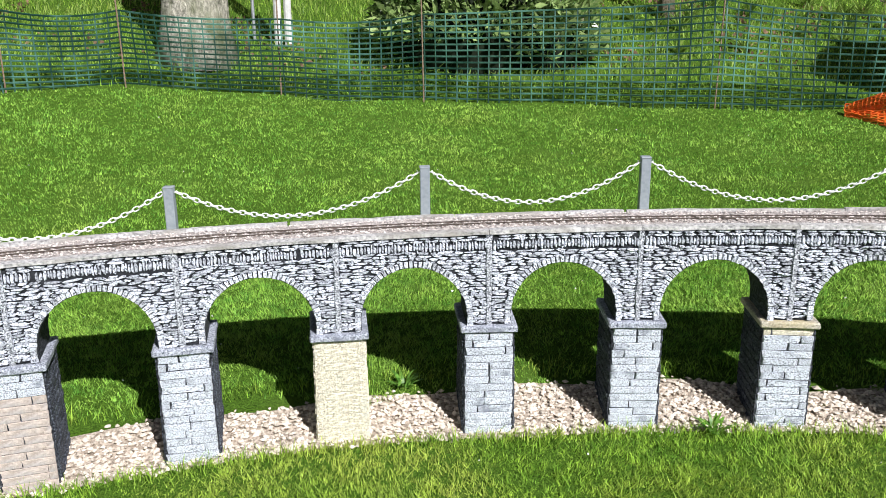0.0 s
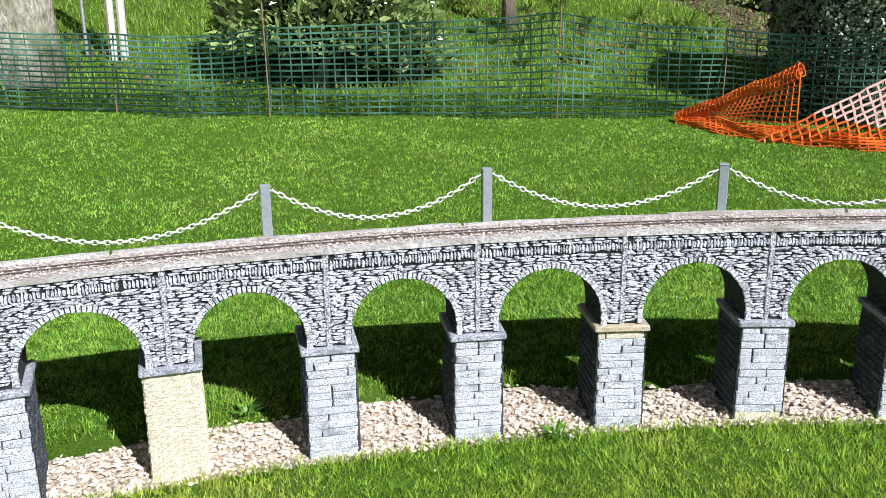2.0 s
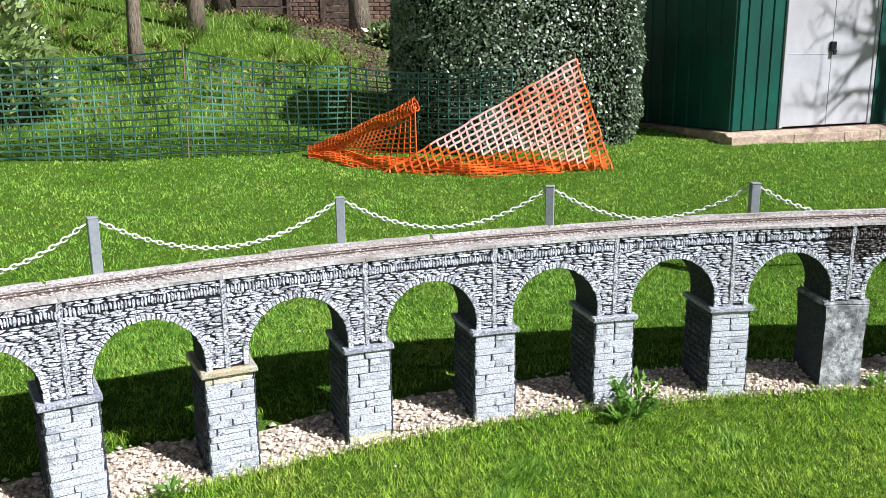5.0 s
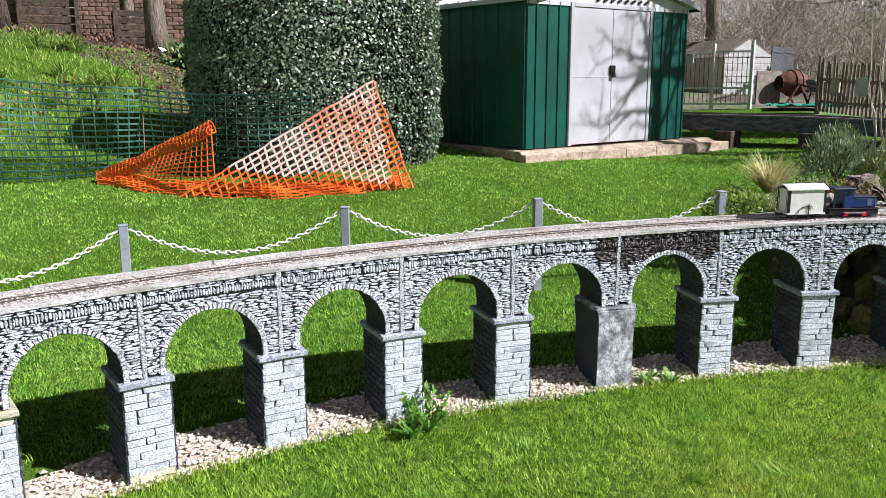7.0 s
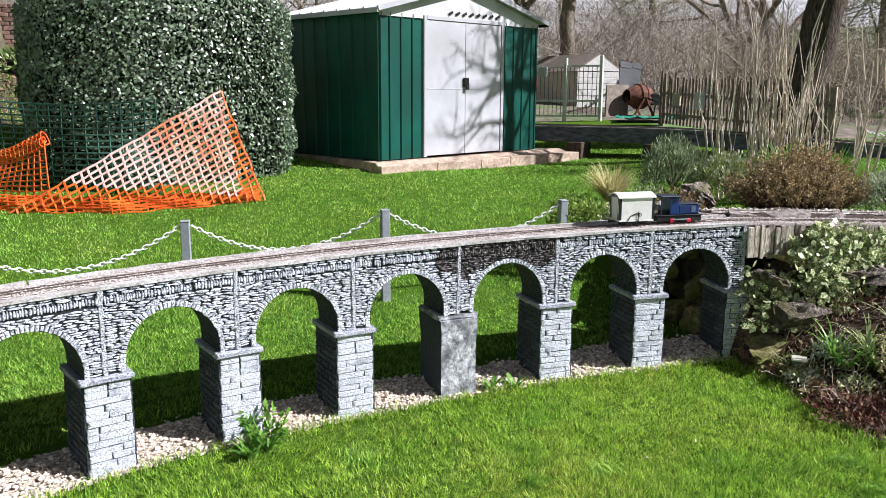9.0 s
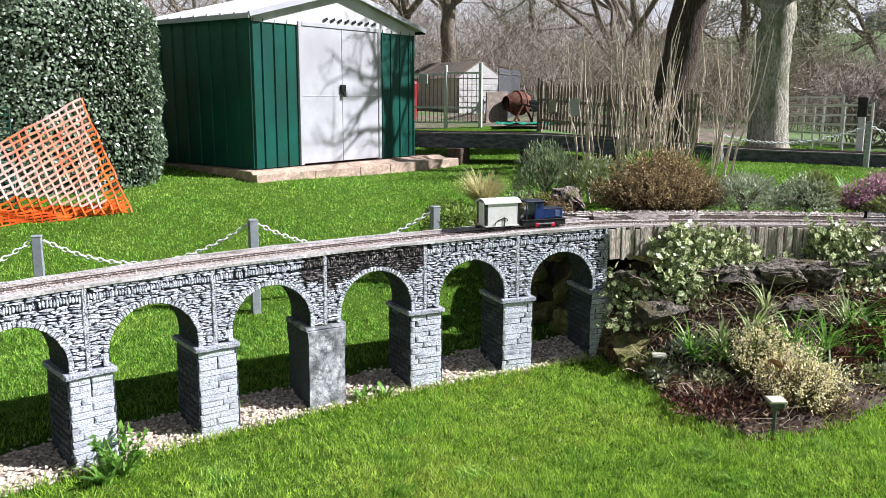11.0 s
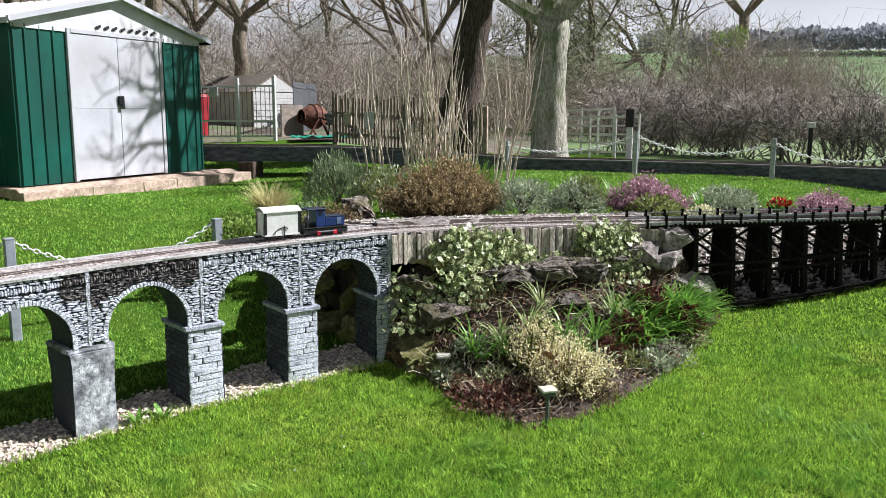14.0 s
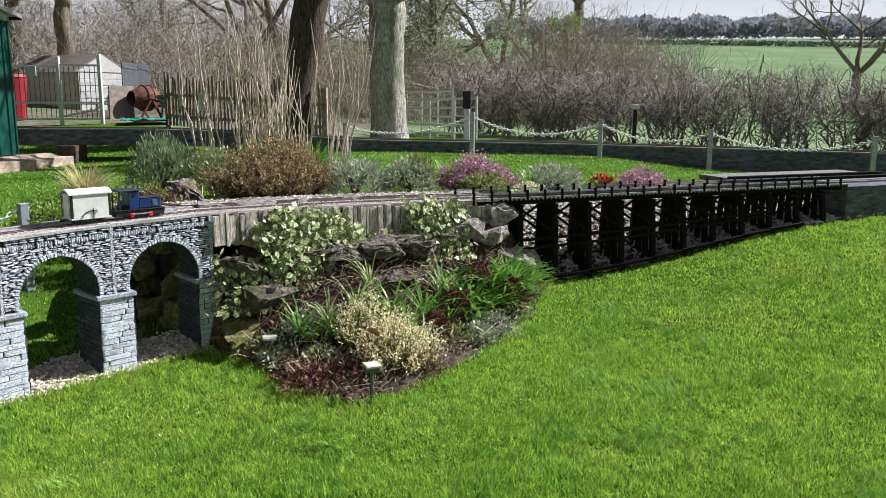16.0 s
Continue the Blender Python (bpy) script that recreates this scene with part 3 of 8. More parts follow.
def strip(name, s0, s1, o0, o1, z0, z1, mat, parent, step=0.06, label="", wob=0.0):
    """A long bar that follows the line; z relative to the deck."""
    bm = bmesh.new()
    n = max(2, int((s1 - s0) / step))
    rings = []
    for i in range(n + 1):
        s = s0 + (s1 - s0) * i / n
        d = deck(s)
        w = [noise.noise((s * 9 + j * 7, o0 * 30, z0 * 20 + j)) * wob for j in range(4)]
        rings.append([bm.verts.new(bent(s, o + w[j], d + z + w[j] * 0.5)) for j, (o, z) in enumerate(((o0, z0), (o1, z0), (o1, z1), (o0, z1)))])
    for a, b in zip(rings, rings[1:]):
        for j in range(4):
            bm.faces.new((a[j], a[(j + 1) % 4], b[(j + 1) % 4], b[j]))
    bm.faces.new(rings[0][::-1])
    bm.faces.new(rings[-1])
    bmesh.ops.recalc_face_normals(bm, faces=bm.faces)
    return part(name, bm, mat, parent, label)


rng = random.Random(4)
for k in range(K0, 13):
    j = rng.uniform(-0.002, 0.002)
    strip("coping", k * STEP + 0.001, (k + 1) * STEP - 0.001, -0.014 + j, 0.030 + j, -0.012, 0.004 + j, M_COPING, viaduct, 0.03, wob=0.004)
s = K0 * STEP
while s < S13 - 0.05:
    n = min(rng.uniform(0.5, 0.95), S13 + 0.02 - s)
    j = rng.uniform(-0.003, 0.003)
    strip("back_kerb", s, s + n - rng.choice((0.004, 0.004, 0.012)), TH - 0.014 + j, TH + 0.012 + j, -0.012, 0.014 + j, M_COPING, viaduct, 0.04, wob=0.006)
    s += n
strip("ballast_bed", K0 * STEP, S_BEND + 0.05, 0.028, TH - 0.012, -0.014, -0.001, M_BALLAST, viaduct, 0.05)


# facing stones: low bulged blocks, outline of six, drawn in a little towards the face
def stone_into(verts, faces, s, z, w, h, proud, rnd, tilt=0.0):
    b = len(verts)
    out = []
    for i, (u, v) in enumerate(((-.52, -.10), (-.30, .5), (.26, .46), (.52, .12), (.32, -.5), (-.26, -.46))):
        u += rnd.uniform(-.08, .08)
        v += rnd.uniform(-.16, .16)
        out.append((u * w, v * h))
    for depth, k in ((0.003, 1.0), (-proud, 0.74)):
        for u, v in out:
            a, c = u * k, v * k
            verts.append(tuple(bent(s + a * math.cos(tilt) - c * math.sin(tilt), depth, z + a * math.sin(tilt) + c * math.cos(tilt))))
    for i in range(6):
        j = (i + 1) % 6
        faces.append((b + i, b + j, b + 6 + j, b + 6 + i))
    faces.append(tuple(b + 6 + i for i in range(6)))


def block_mesh(name, w, h, d, mat, seed, taper=1.0):
    """A worn block, its face at -y, centred."""
    rnd = random.Random(seed)
    bm = bmesh.new()
    vs = []
    for dep, kk in ((0.004, 1.0), (-d * 0.6, 0.97), (-d, 0.84)):
        ring = []
        for u, v in ((-.5, -.5), (.5, -.5), (.5, .5), (-.5, .5)):
            ww = w * (taper if v > 0 else 1.0)
            ring.append(bm.verts.new((u * ww * kk + rnd.uniform(-1, 1) * w * .03, dep, v * h * kk + rnd.uniform(-1, 1) * h * .05)))
        vs.append(ring)
    for a, b in zip(vs, vs[1:]):
        for i in range(4):
            bm.faces.new((a[i], a[(i + 1) % 4], b[(i + 1) % 4], b[i]))
    bm.faces.new(vs[-1])
    me = bpy.data.meshes.new(name)
    bm.to_mesh(me)
    bm.free()
    me.materials.append(mat)
    return me


VOUSS = [block_mesh("voussoir", 0.0160, 0.025, 0.010, M_STONE, 20 + i, 1.10) for i in range(4)]
RING = 38
for k, span in SPANS.items():
    rnd = random.Random(100 + k)
    s0, s1, mid = k * STEP, (k + 1) * STEP, (k + 0.5) * STEP
    zc = cap_top(k + 0.5) + 0.043
    verts, faces = [], []
    # band of upright stones and the flat course over it
    u = s0 + 0.014
    while u < s1 - 0.018:
        w = rnd.uniform(0.009, 0.017)
        z = deck(u) - 0.058 + rnd.uniform(-.003, .003)
        if rnd.random() < 0.99:
            stone_into(verts, faces, u + w / 2, z, w * 0.92, rnd.uniform(0.030, 0.042), rnd.uniform(.007, .012), rnd, rnd.uniform(-.06, .06))
        u += w
    for row, dz in ((0, 0.021), (1, 0.033)):
        u = s0 + 0.02 + rnd.uniform(0, .02)
        while u < s1 - 0.04:
            w = rnd.uniform(0.025, 0.075)
            stone_into(verts, faces, u + w / 2, deck(u) - dz, w * 0.96, 0.0105, rnd.uniform(.006, .011), rnd, rnd.uniform(-.03, .03))
            u += w
    # rough slate courses
    z = cap_top(k + 0.5) + 0.008
    while z < deck(mid) - 0.084:
        h = rnd.uniform(0.0090, 0.0138)
        zz = z + h / 2
        for side in (-1, 1):
            # from the pilaster inwards to the ring of the arch
            up = zz - zc
            edge = 0.0 if up > HALF + 0.027 else (math.sqrt(max(0.0, (HALF + 0.027) ** 2 - max(0, up) ** 2)))
            u = STEP / 2 - 0.005 - rnd.uniform(0, .005)
            while u > edge + 0.008:
                w = min(rnd.uniform(0.022, 0.078), u - edge + 0.006)
                stone_into(verts, faces, mid + side * (u - w / 2), zz + rnd.uniform(-.002, .002) + .005 * noise.noise(((mid + side * u) * 9, zz * 20, k)), w * 1.0, h * rnd.uniform(0.62, 1.12), rnd.uniform(.004, .013), rnd, rnd.uniform(-.13, .13))
                u -= w
        z += h
    st = raw("stone_facing", verts, faces, M_STONES, span)
    if k in (9, 10):
        # water and soot have run down from the deck here
        st.data.materials.append(M_STAINED)
        for f in st.data.polygons:
            h_ = f.center.z - deck(mid)
            s_ = 3 * STEP + (A3 - math.atan2(f.center.y - CY, f.center.x - CX)) * RF
            reach = .17 + .07 * noise.noise((s_ * 9, 0, 2)) if s_ > 9.78 * STEP else 0
            f.material_index = 1 if h_ > -reach else 0
    tagged(st, kind="stuff")
    # the ring of arch stones
    if k >= 0:
        for i in range(RING):
            a = math.pi * (i + .5) / RING
            r = HALF + 0.0145
            s = mid - r * math.cos(a)
            ob = new("voussoir", VOUSS[rnd.randrange(4)])
            x, y = line(s, 0)
            ob.matrix_basis = Matrix.Translation((x, y, zc + r * math.sin(a))) @ Matrix.Rotation(heading(s), 4, "Z") @ Matrix.Rotation(a - math.pi / 2, 4, "Y") @ Matrix.Diagonal((rnd.uniform(.8, 1.02), rnd.uniform(.8, 1.2), rnd.uniform(.85, 1.15), 1))
            ob.parent = span
        for side in (-1, 1):
            for i in range(3):
                s, zz = mid + side * (HALF + .0145), cap_top(k + .5) + .007 + i * .0145
                ob = new("voussoir", VOUSS[rnd.randrange(4)])
                x, y = line(s, 0)
                ob.matrix_basis = Matrix.Translation((x, y, zz)) @ Matrix.Rotation(heading(s), 4, "Z") @ Matrix.Rotation(side * math.pi / 2, 4, "Y") @ Matrix.Diagonal((.85, rnd.uniform(.8, 1.2), rnd.uniform(.9, 1.1), 1))
                ob.parent = span

# shallow pilasters over the piers
for k in range(K0, 14):
    bm = bmesh.new()
    s = k * STEP
    zt, zb = deck(s) - 0.013, cap_top(k)
    rnd = random.Random(k + 60)
    rings = []
    for a in range(15):
        z = zb + (zt - zb) * a / 14
        w = 0.0135 + rnd.uniform(-.003, .003)
        d = 0.010 + rnd.uniform(-.003, .003)
        rings.append([bm.verts.new((s - w, 0.003, z)), bm.verts.new((s - w * .7, -d, z)), bm.verts.new((s + w * .7, -d, z)), bm.verts.new((s + w, 0.003, z))])
    for a, b in zip(rings, rings[1:]):
        for q in range(3):
            bm.faces.new((a[q], a[q + 1], b[q + 1], b[q]))
    bend_verts(bm.verts)
    part("pilaster", bm, M_PILASTER, viaduct)

# bricks on the fronts and left flanks of the piers
BR_FULL = [block_mesh("brick", 0.196, 0.0308, 0.007, M_BRICK, 40 + i) for i in range(3)]
BR_HALF = [block_mesh("brick", 0.096, 0.0308, 0.007, M_BRICK, 50 + i) for i in range(3)]
PK_FULL = block_mesh("brick", 0.196, 0.0308, 0.005, M_PINK, 90)
PK_HALF = block_mesh("brick", 0.096, 0.0308, 0.005, M_PINK, 91)
CR_FULL = [block_mesh("brick", 0.196, 0.0312, 0.0028, M_CREAM, 40 + i) for i in range(3)]
CR_HALF = [block_mesh("brick", 0.096, 0.0312, 0.0028, M_CREAM, 50 + i) for i in range(3)]
for k, (ob, zb, zt) in PIERS.items():
    rnd = random.Random(k + 300)
    full, half = (CR_FULL, CR_HALF) if k == 2 else (BR_FULL, BR_HALF)
    rows = int((zt - zb) / 0.0326)
    verts, faces = [], []
    for r in range(rows if k != 10 else 0):
        z = zt - 0.018 - r * 0.0326
        sag = 1 + 0.06 * (zt - z) / (zt - zb)
        cut = rnd.choice((.0, .10, .14)) - rnd.choice((.0, .10, .14))
        cells = [(0.0, 1, 1.0)] if rnd.random() < .22 else [(-.101 + (.101 + cut / 2) / 2, 0, (.101 + cut / 2) / .101), (.101 - (.101 - cut / 2) / 2, 0, (.101 - cut / 2) / .101)]
        for u, whole, wide in cells:
            me = (full if whole else half)[rnd.randrange(3)]
            s = k * STEP + u
            x, y = line(s, -0.0125)
            b = new("brick", me)
            b.matrix_basis = Matrix.Translation((x, y, z + rnd.uniform(-.001, .001))) @ Matrix.Rotation(heading(s), 4, "Z") @ Matrix.Diagonal((sag * wide, rnd.uniform(.6, 1.2), 1, 1))
            b.parent = ob
            if k == 0 and r > 2:
                b.data = PK_FULL if whole else PK_HALF
                b["label"] = "bare pinkish sandstone brick with lost paint"
            if k == 6 and r > rows - 4 or k == 5 and r == 0:
                b["label"] = "bare yellowish brick with lost paint"
                b.data = (CR_FULL if whole else CR_HALF)[0]
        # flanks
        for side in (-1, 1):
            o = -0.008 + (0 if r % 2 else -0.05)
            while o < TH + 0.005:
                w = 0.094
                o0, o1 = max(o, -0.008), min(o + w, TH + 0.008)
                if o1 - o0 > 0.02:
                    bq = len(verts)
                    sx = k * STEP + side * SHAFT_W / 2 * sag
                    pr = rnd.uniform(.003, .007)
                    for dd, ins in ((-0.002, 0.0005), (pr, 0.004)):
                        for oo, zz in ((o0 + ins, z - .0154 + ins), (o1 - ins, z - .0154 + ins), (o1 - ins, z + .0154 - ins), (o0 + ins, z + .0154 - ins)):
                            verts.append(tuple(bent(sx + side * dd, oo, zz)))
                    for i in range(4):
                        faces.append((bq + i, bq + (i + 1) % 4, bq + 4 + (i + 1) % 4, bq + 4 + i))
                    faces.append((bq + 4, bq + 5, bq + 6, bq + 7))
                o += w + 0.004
    # flank bricks are coloured darker than the fronts for shade, cream pier excepted
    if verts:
        fl = raw("brick_flank", verts, faces, M_CREAM if k == 2 else M_BRICKSHADE, ob)
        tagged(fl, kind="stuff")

# ---- track ----
track = thing("railway_track", "narrow-gauge model track with rusty rails on brown sleepers", "track")
MID, GAUGE = 0.125, 0.045
S_END = S_BEND + 4.4
for o in (-GAUGE / 2, GAUGE / 2):
    strip("rail", K0 * STEP, S_END, MID + o - 0.0022, MID + o + 0.0022, 0.003, 0.0100, M_RAIL, track)
verts, faces = [], []
s = K0 * STEP
while s < S_BEND:
    b = len(verts)
    d = deck(s)
    for zz in (-0.002, 0.0032):
        for ds, oo in ((-.006, -.046), (.006, -.046), (.006, .046), (-.006, .046)):
            verts.append(tuple(bent(s + ds, MID + oo, d + zz)))
    faces += [(b + 4, b + 5, b + 6, b + 7)] + [(b + i, b + (i + 1) % 4, b + 4 + (i + 1) % 4, b + 4 + i) for i in range(4)]
    s += 0.034
tagged(raw("sleeper_bed", verts, faces, M_SLEEPER, track), kind="stuff")


def pebbles(name, centres, sizes, mat, parent=None, seed=1, flat=0.7):
    """Many small angular stones in one mesh."""
    g = np.random.default_rng(seed)
    base = np.array([(1, 0, 0), (-1, 0, 0), (0, 1, 0), (0, -1, 0), (0, 0, 1), (0, 0, -1), (.7, .7, .3), (-.6, .6, -.2)])
    tri_ids = np.array([(0, 6, 4), (6, 2, 4), (2, 1, 4), (1, 3, 4), (3, 0, 4), (6, 0, 5), (2, 6, 5), (1, 2, 5), (3, 1, 5), (0, 3, 5)])
    centres, sizes = np.asarray(centres), np.asarray(sizes)
    n = len(centres)
    q = base[None] * g.uniform(0.65, 1.15, (n, 8, 1)) + g.normal(0, .12, (n, 8, 3))
    a = g.uniform(0, 2 * np.pi, n)
    sc = sizes[:, None] * g.uniform(0.6, 1.2, (n, 3))
    sc[:, 2] *= flat
    q = q * sc[:, None]
    c, sn = np.cos(a)[:, None], np.sin(a)[:, None]
    x, y = q[..., 0] * c - q[..., 1] * sn, q[..., 0] * sn + q[..., 1] * c
    q = np.stack([x, y, q[..., 2]], -1) + centres[:, None]
    f = (tri_ids[None] + np.arange(n)[:, None, None] * 8).reshape(-1, 3)
    ob = raw(name, q.reshape(-1, 3), f, mat, parent)
    return ob


g = np.random.default_rng(8)
n = 19000
ss, oo = g.uniform(-1.5 * STEP, S_BEND, n), g.uniform(0.03, TH - 0.014, n)
cent = np.array([tuple(bent(a, b, deck(a) + 0.0042)) for a, b in zip(ss, oo)])
tagged(pebbles("ballast", cent, g.uniform(.0035, .0065, len(cent)), M_BALLASTCHIP, None, 3), "pinkish grey crushed stone ballast along the track", "ballast", kind="stuff")

# gravel strip under the arches
n = 16000
ss = g.uniform(-1.6 * STEP, 13.05 * STEP, n)
oo = g.uniform(-0.055, 0.36, n)
edge = 0.30 + np.array([0.10 * noise.noise((a * 1.7, 3.1, 0)) for a in ss])
keep = oo < edge - .02 + g.normal(0, .02, n)
ss, oo = ss[keep], oo[keep]
n = len(ss)
rows, cols = 170, 7
bv = []
for i in range(rows + 1):
    a = -1.7 * STEP + (14.8 * STEP) * i / rows
    e = 0.29 + 0.10 * noise.noise((a * 1.7, 3.1, 0))
    for j in range(cols):
        x, y = line(a, -0.05 + (e + .05) * j / (cols - 1))
        bv.append((x, y, 0.006))
bv = np.array(bv)
bv[:, 2] += heights(bv[:, :2])
bf = [(i * cols + j, (i + 1) * cols + j, (i + 1) * cols + j + 1, i * cols + j + 1) for i in range(rows) for j in range(cols - 1)]
tagged(raw("gravel_bed", bv, bf, M_GRAVELBED, smooth=True), "compacted cream limestone bed under the viaduct", "gravel", kind="structure")
xy = np.array([line(a, b) for a, b in zip(ss, oo)])
hz = heights(xy)
cent = np.c_[xy, hz + g.uniform(-0.004, 0.02, n)]
tagged(pebbles("gravel", cent, g.uniform(.008, .019, n), M_GRAVEL, None, 5), "pale cream limestone chippings under the viaduct arches", "gravel", kind="stuff")

# ---- chain fence behind the viaduct ----
def chain_links(bm, a, b, sag, link_len=0.046, wire=0.0045):
    a, b = Vector(a), Vector(b)
    n = int(((b - a).length * 1.06) / (link_len * 0.76))
    pts = []
    for i in range(n + 1):
        t = i / n
        p = a.lerp(b, t)
        p.z -= sag * 4 * t * (1 - t)
        pts.append(p)
    for i in range(n):
        c, d = (pts[i] + pts[i + 1]) / 2, (pts[i + 1] - pts[i]).normalized()
        side = d.cross(Vector((0, 0, 1))).normalized()
        if i % 2:
            side = d.cross(side)
        nrm = d.cross(side)
        ring = []
        for j in range(10):
            an = 2 * math.pi * j / 10
            u, v = math.cos(an) * link_len * 0.5, math.sin(an) * link_len * 0.27
            cen = c + d * u + side * v
            out = (d * math.cos(an) + side * math.sin(an)).normalized()
            ring.append([bm.verts.new(cen + out * (wire * math.cos(q)) + nrm * (wire * math.sin(q))) for q in (0, math.pi / 2, math.pi, 3 * math.pi / 2)])
        for j in range(10):
            r0, r1 = ring[j], ring[(j + 1) % 10]
            for q in range(4):
                bm.faces.new((r0[q], r0[(q + 1) % 4], r1[(q + 1) % 4], r1[q]))


POSTS = [(-2.95, 4.35, 0.60), (-1.60, 4.79, 0.63), (-0.103, 4.844, 0.727), (1.205, 4.888, 0.765), (2.713, 4.842, 0.742), (4.03, 4.30, 0.768), (5.0, 3.40, 0.815), (6.152, 2.651, 0.825)]
def chain_post(x, y, top, rz, w=0.058, mat=None):
    zb = ground(x, y)
    t = thing("chain_post", "square grey plastic post standing on the lawn", "post", group="chain posts behind the viaduct", at=(x, y, zb), rz=rz)
    h = top - zb
    part("shaft", boxed(-w / 2, w / 2, -w / 2, w / 2, -0.05, h, 0.004), mat or M_POST, t)
    part("post_cap", boxed(-w / 2 - .002, w / 2 + .002, -w / 2 - .002, w / 2 + .002, h - 0.004, h + 0.006, 0.003), mat or M_POST, t)
    for sx in (-1, 1):
        bm = bmesh.new()
        tube(bm, [(sx * w / 2, 0, h - 0.03), (sx * (w / 2 + .012), 0, h - 0.03), (sx * (w / 2 + .016), 0, h - .02)], 0.004, 6)
        part("hook", bm, M_CHAIN, t)
    return t


for i, (x, y, top) in enumerate(POSTS):
    j = min(i, len(POSTS) - 2)
    rz = math.degrees(math.atan2(POSTS[j + 1][1] - POSTS[j][1], POSTS[j + 1][0] - POSTS[j][0]))
    chain_post(x, y, top, rz)
SAGS = [.2, .20, .21, .22, .21, .20, .20]
for i in range(len(POSTS) - 1):
    a, b = Vector(POSTS[i]), Vector(POSTS[i + 1])
    d = (b - a).normalized() * 0.04
    bm = bmesh.new()
    chain_links(bm, a + d - Vector((0, 0, .03)), b - d - Vector((0, 0, .03)), SAGS[i])
    ch = link("hanging_chain", bm, M_CHAIN, smooth=True)
    tagged(ch, "white plastic chain sagging between two grey posts", "chain", group="hanging white chains")

# ---- shed ----
P_FL, P_FR = Vector((8.08, 6.12, 0)), Vector((10.95, 5.74, 0))
SRZ = math.degrees(math.atan2(P_FR.y - P_FL.y, P_FR.x - P_FL.x))
shed = thing("garden_shed", "green ribbed steel garden shed with white double doors and white roof", "shed", at=(P_FL.x, P_FL.y, 0.0), rz=SRZ)
SW, SD, SZ, SE = (P_FR - P_FL).length, 1.95, 0.805, 2.49
D0, D1, DT = 0.745, 2.115, 2.445
def panel(x0, x1, ribs, z0, z1, front=True):
    """A folded steel sheet along x, its ribs standing out to -y."""
    bm = bmesh.new()
    prof = [(x0, 0.0)]
    for r in ribs:
        prof += [(max(x0, r - 0.017), 0.0), (r - 0.010, -0.016), (r + 0.010, -0.016), (min(x1, r + 0.017), 0.0)]
    prof += [(x1, 0.0), (x1, 0.012), (x0, 0.012)]
    a = [bm.verts.new((x, y, z0)) for x, y in prof]
    b = [bm.verts.new((x, y, z1)) for x, y in prof]
    for i in range(len(prof)):
        j = (i + 1) % len(prof)
        bm.faces.new((a[i], a[j], b[j], b[i]))
    bm.faces.new(a[::-1])
    bm.faces.new(b)
    return bm


part("wall_panel", panel(0, D0 - 0.055, (0.02, 0.16, 0.34, 0.52), SZ, SE), M_GREEN, shed)
part("wall_panel", panel(D1 + 0.055, SW, (D1 + 0.10, D1 + 0.28, D1 + 0.47, D1 + .66, SW - 0.02), SZ, SE), M_GREEN, shed)
for nm, rot, n in (("left", -90, SD), ("right", 90, SD)):
    bm = panel(0, n, [0.02 + i * (n - .04) / 8 for i in range(9)], SZ, SE)
    ob = part("wall_panel", bm, M_GREEN, shed)
    ob.matrix_basis = pose(0, SD, 0, 0, 0, -90) if nm == "left" else pose(SW, 0, 0, 0, 0, 90)
ob = part("wall_panel", panel(0, SW, [0.02 + i * (SW - .04) / 10 for i in range(11)], SZ, SE), M_GREEN, shed)
ob.matrix_basis = pose(SW, SD, 0, 0, 0, 180)
bm = bmesh.new()
box(bm, D0 - 0.055, D0, -0.03, 0.02, SZ, DT + 0.05, 0.004)
box(bm, D1, D1 + 0.055, -0.03, 0.02, SZ, DT + 0.05, 0.004)
box(bm, D0, D1, -0.03, 0.02, DT, DT + 0.05, 0.004)
part("door_frame", bm, M_WHITE, shed)
dm = (D0 + D1) / 2
for x0, x1 in ((D0 + 0.004, dm - 0.003), (dm + 0.003, D1 - 0.004)):
    bm = boxed(x0, x1, -0.018, -0.002, SZ + 0.015, DT - 0.004, 0.003)
    leaf = part("door_leaf", bm, M_WHITE, shed)
    bm = bmesh.new()
    box(bm, x0 + 0.004, x1 - 0.004, -0.021, -0.017, 1.625, 1.637, 0.001)
    part("seam", bm, M_WHITE, leaf)
bm = boxed(dm - 0.045, dm + 0.045, -0.045, -0.018, 1.66, 1.77, 0.006)
hp = part("hasp", bm, M_BLACKMETAL, shed, "black steel hasp and padlock")
bm = boxed(dm - 0.02, dm + 0.03, -0.065, -0.045, 1.62, 1.68, 0.006)
part("padlock", bm, M_BLACKMETAL, hp)
# gable roof, ridge from front to back
RIDGE, OV = SE + 0.425, 0.11
bm = bmesh.new()
v = [bm.verts.new(p) for p in ((0, 0.0, SE - .04), (SW, 0.0, SE - .04), (SW, 0, SE + 0.02), (SW / 2, 0, RIDGE - 0.02), (0, 0, SE + 0.02))]
bm.faces.new(v)
v2 = [bm.verts.new((p.co.x, 0.012, p.co.z)) for p in v]
bm.faces.new(v2[::-1])
for i in range(5):
    bm.faces.new((v[i], v[(i + 1) % 5], v2[(i + 1) % 5], v2[i]))
bmesh.ops.translate(bm, verts=bm.verts, vec=(0, -0.016, 0))
part("gable", bm, M_ROOF, shed)
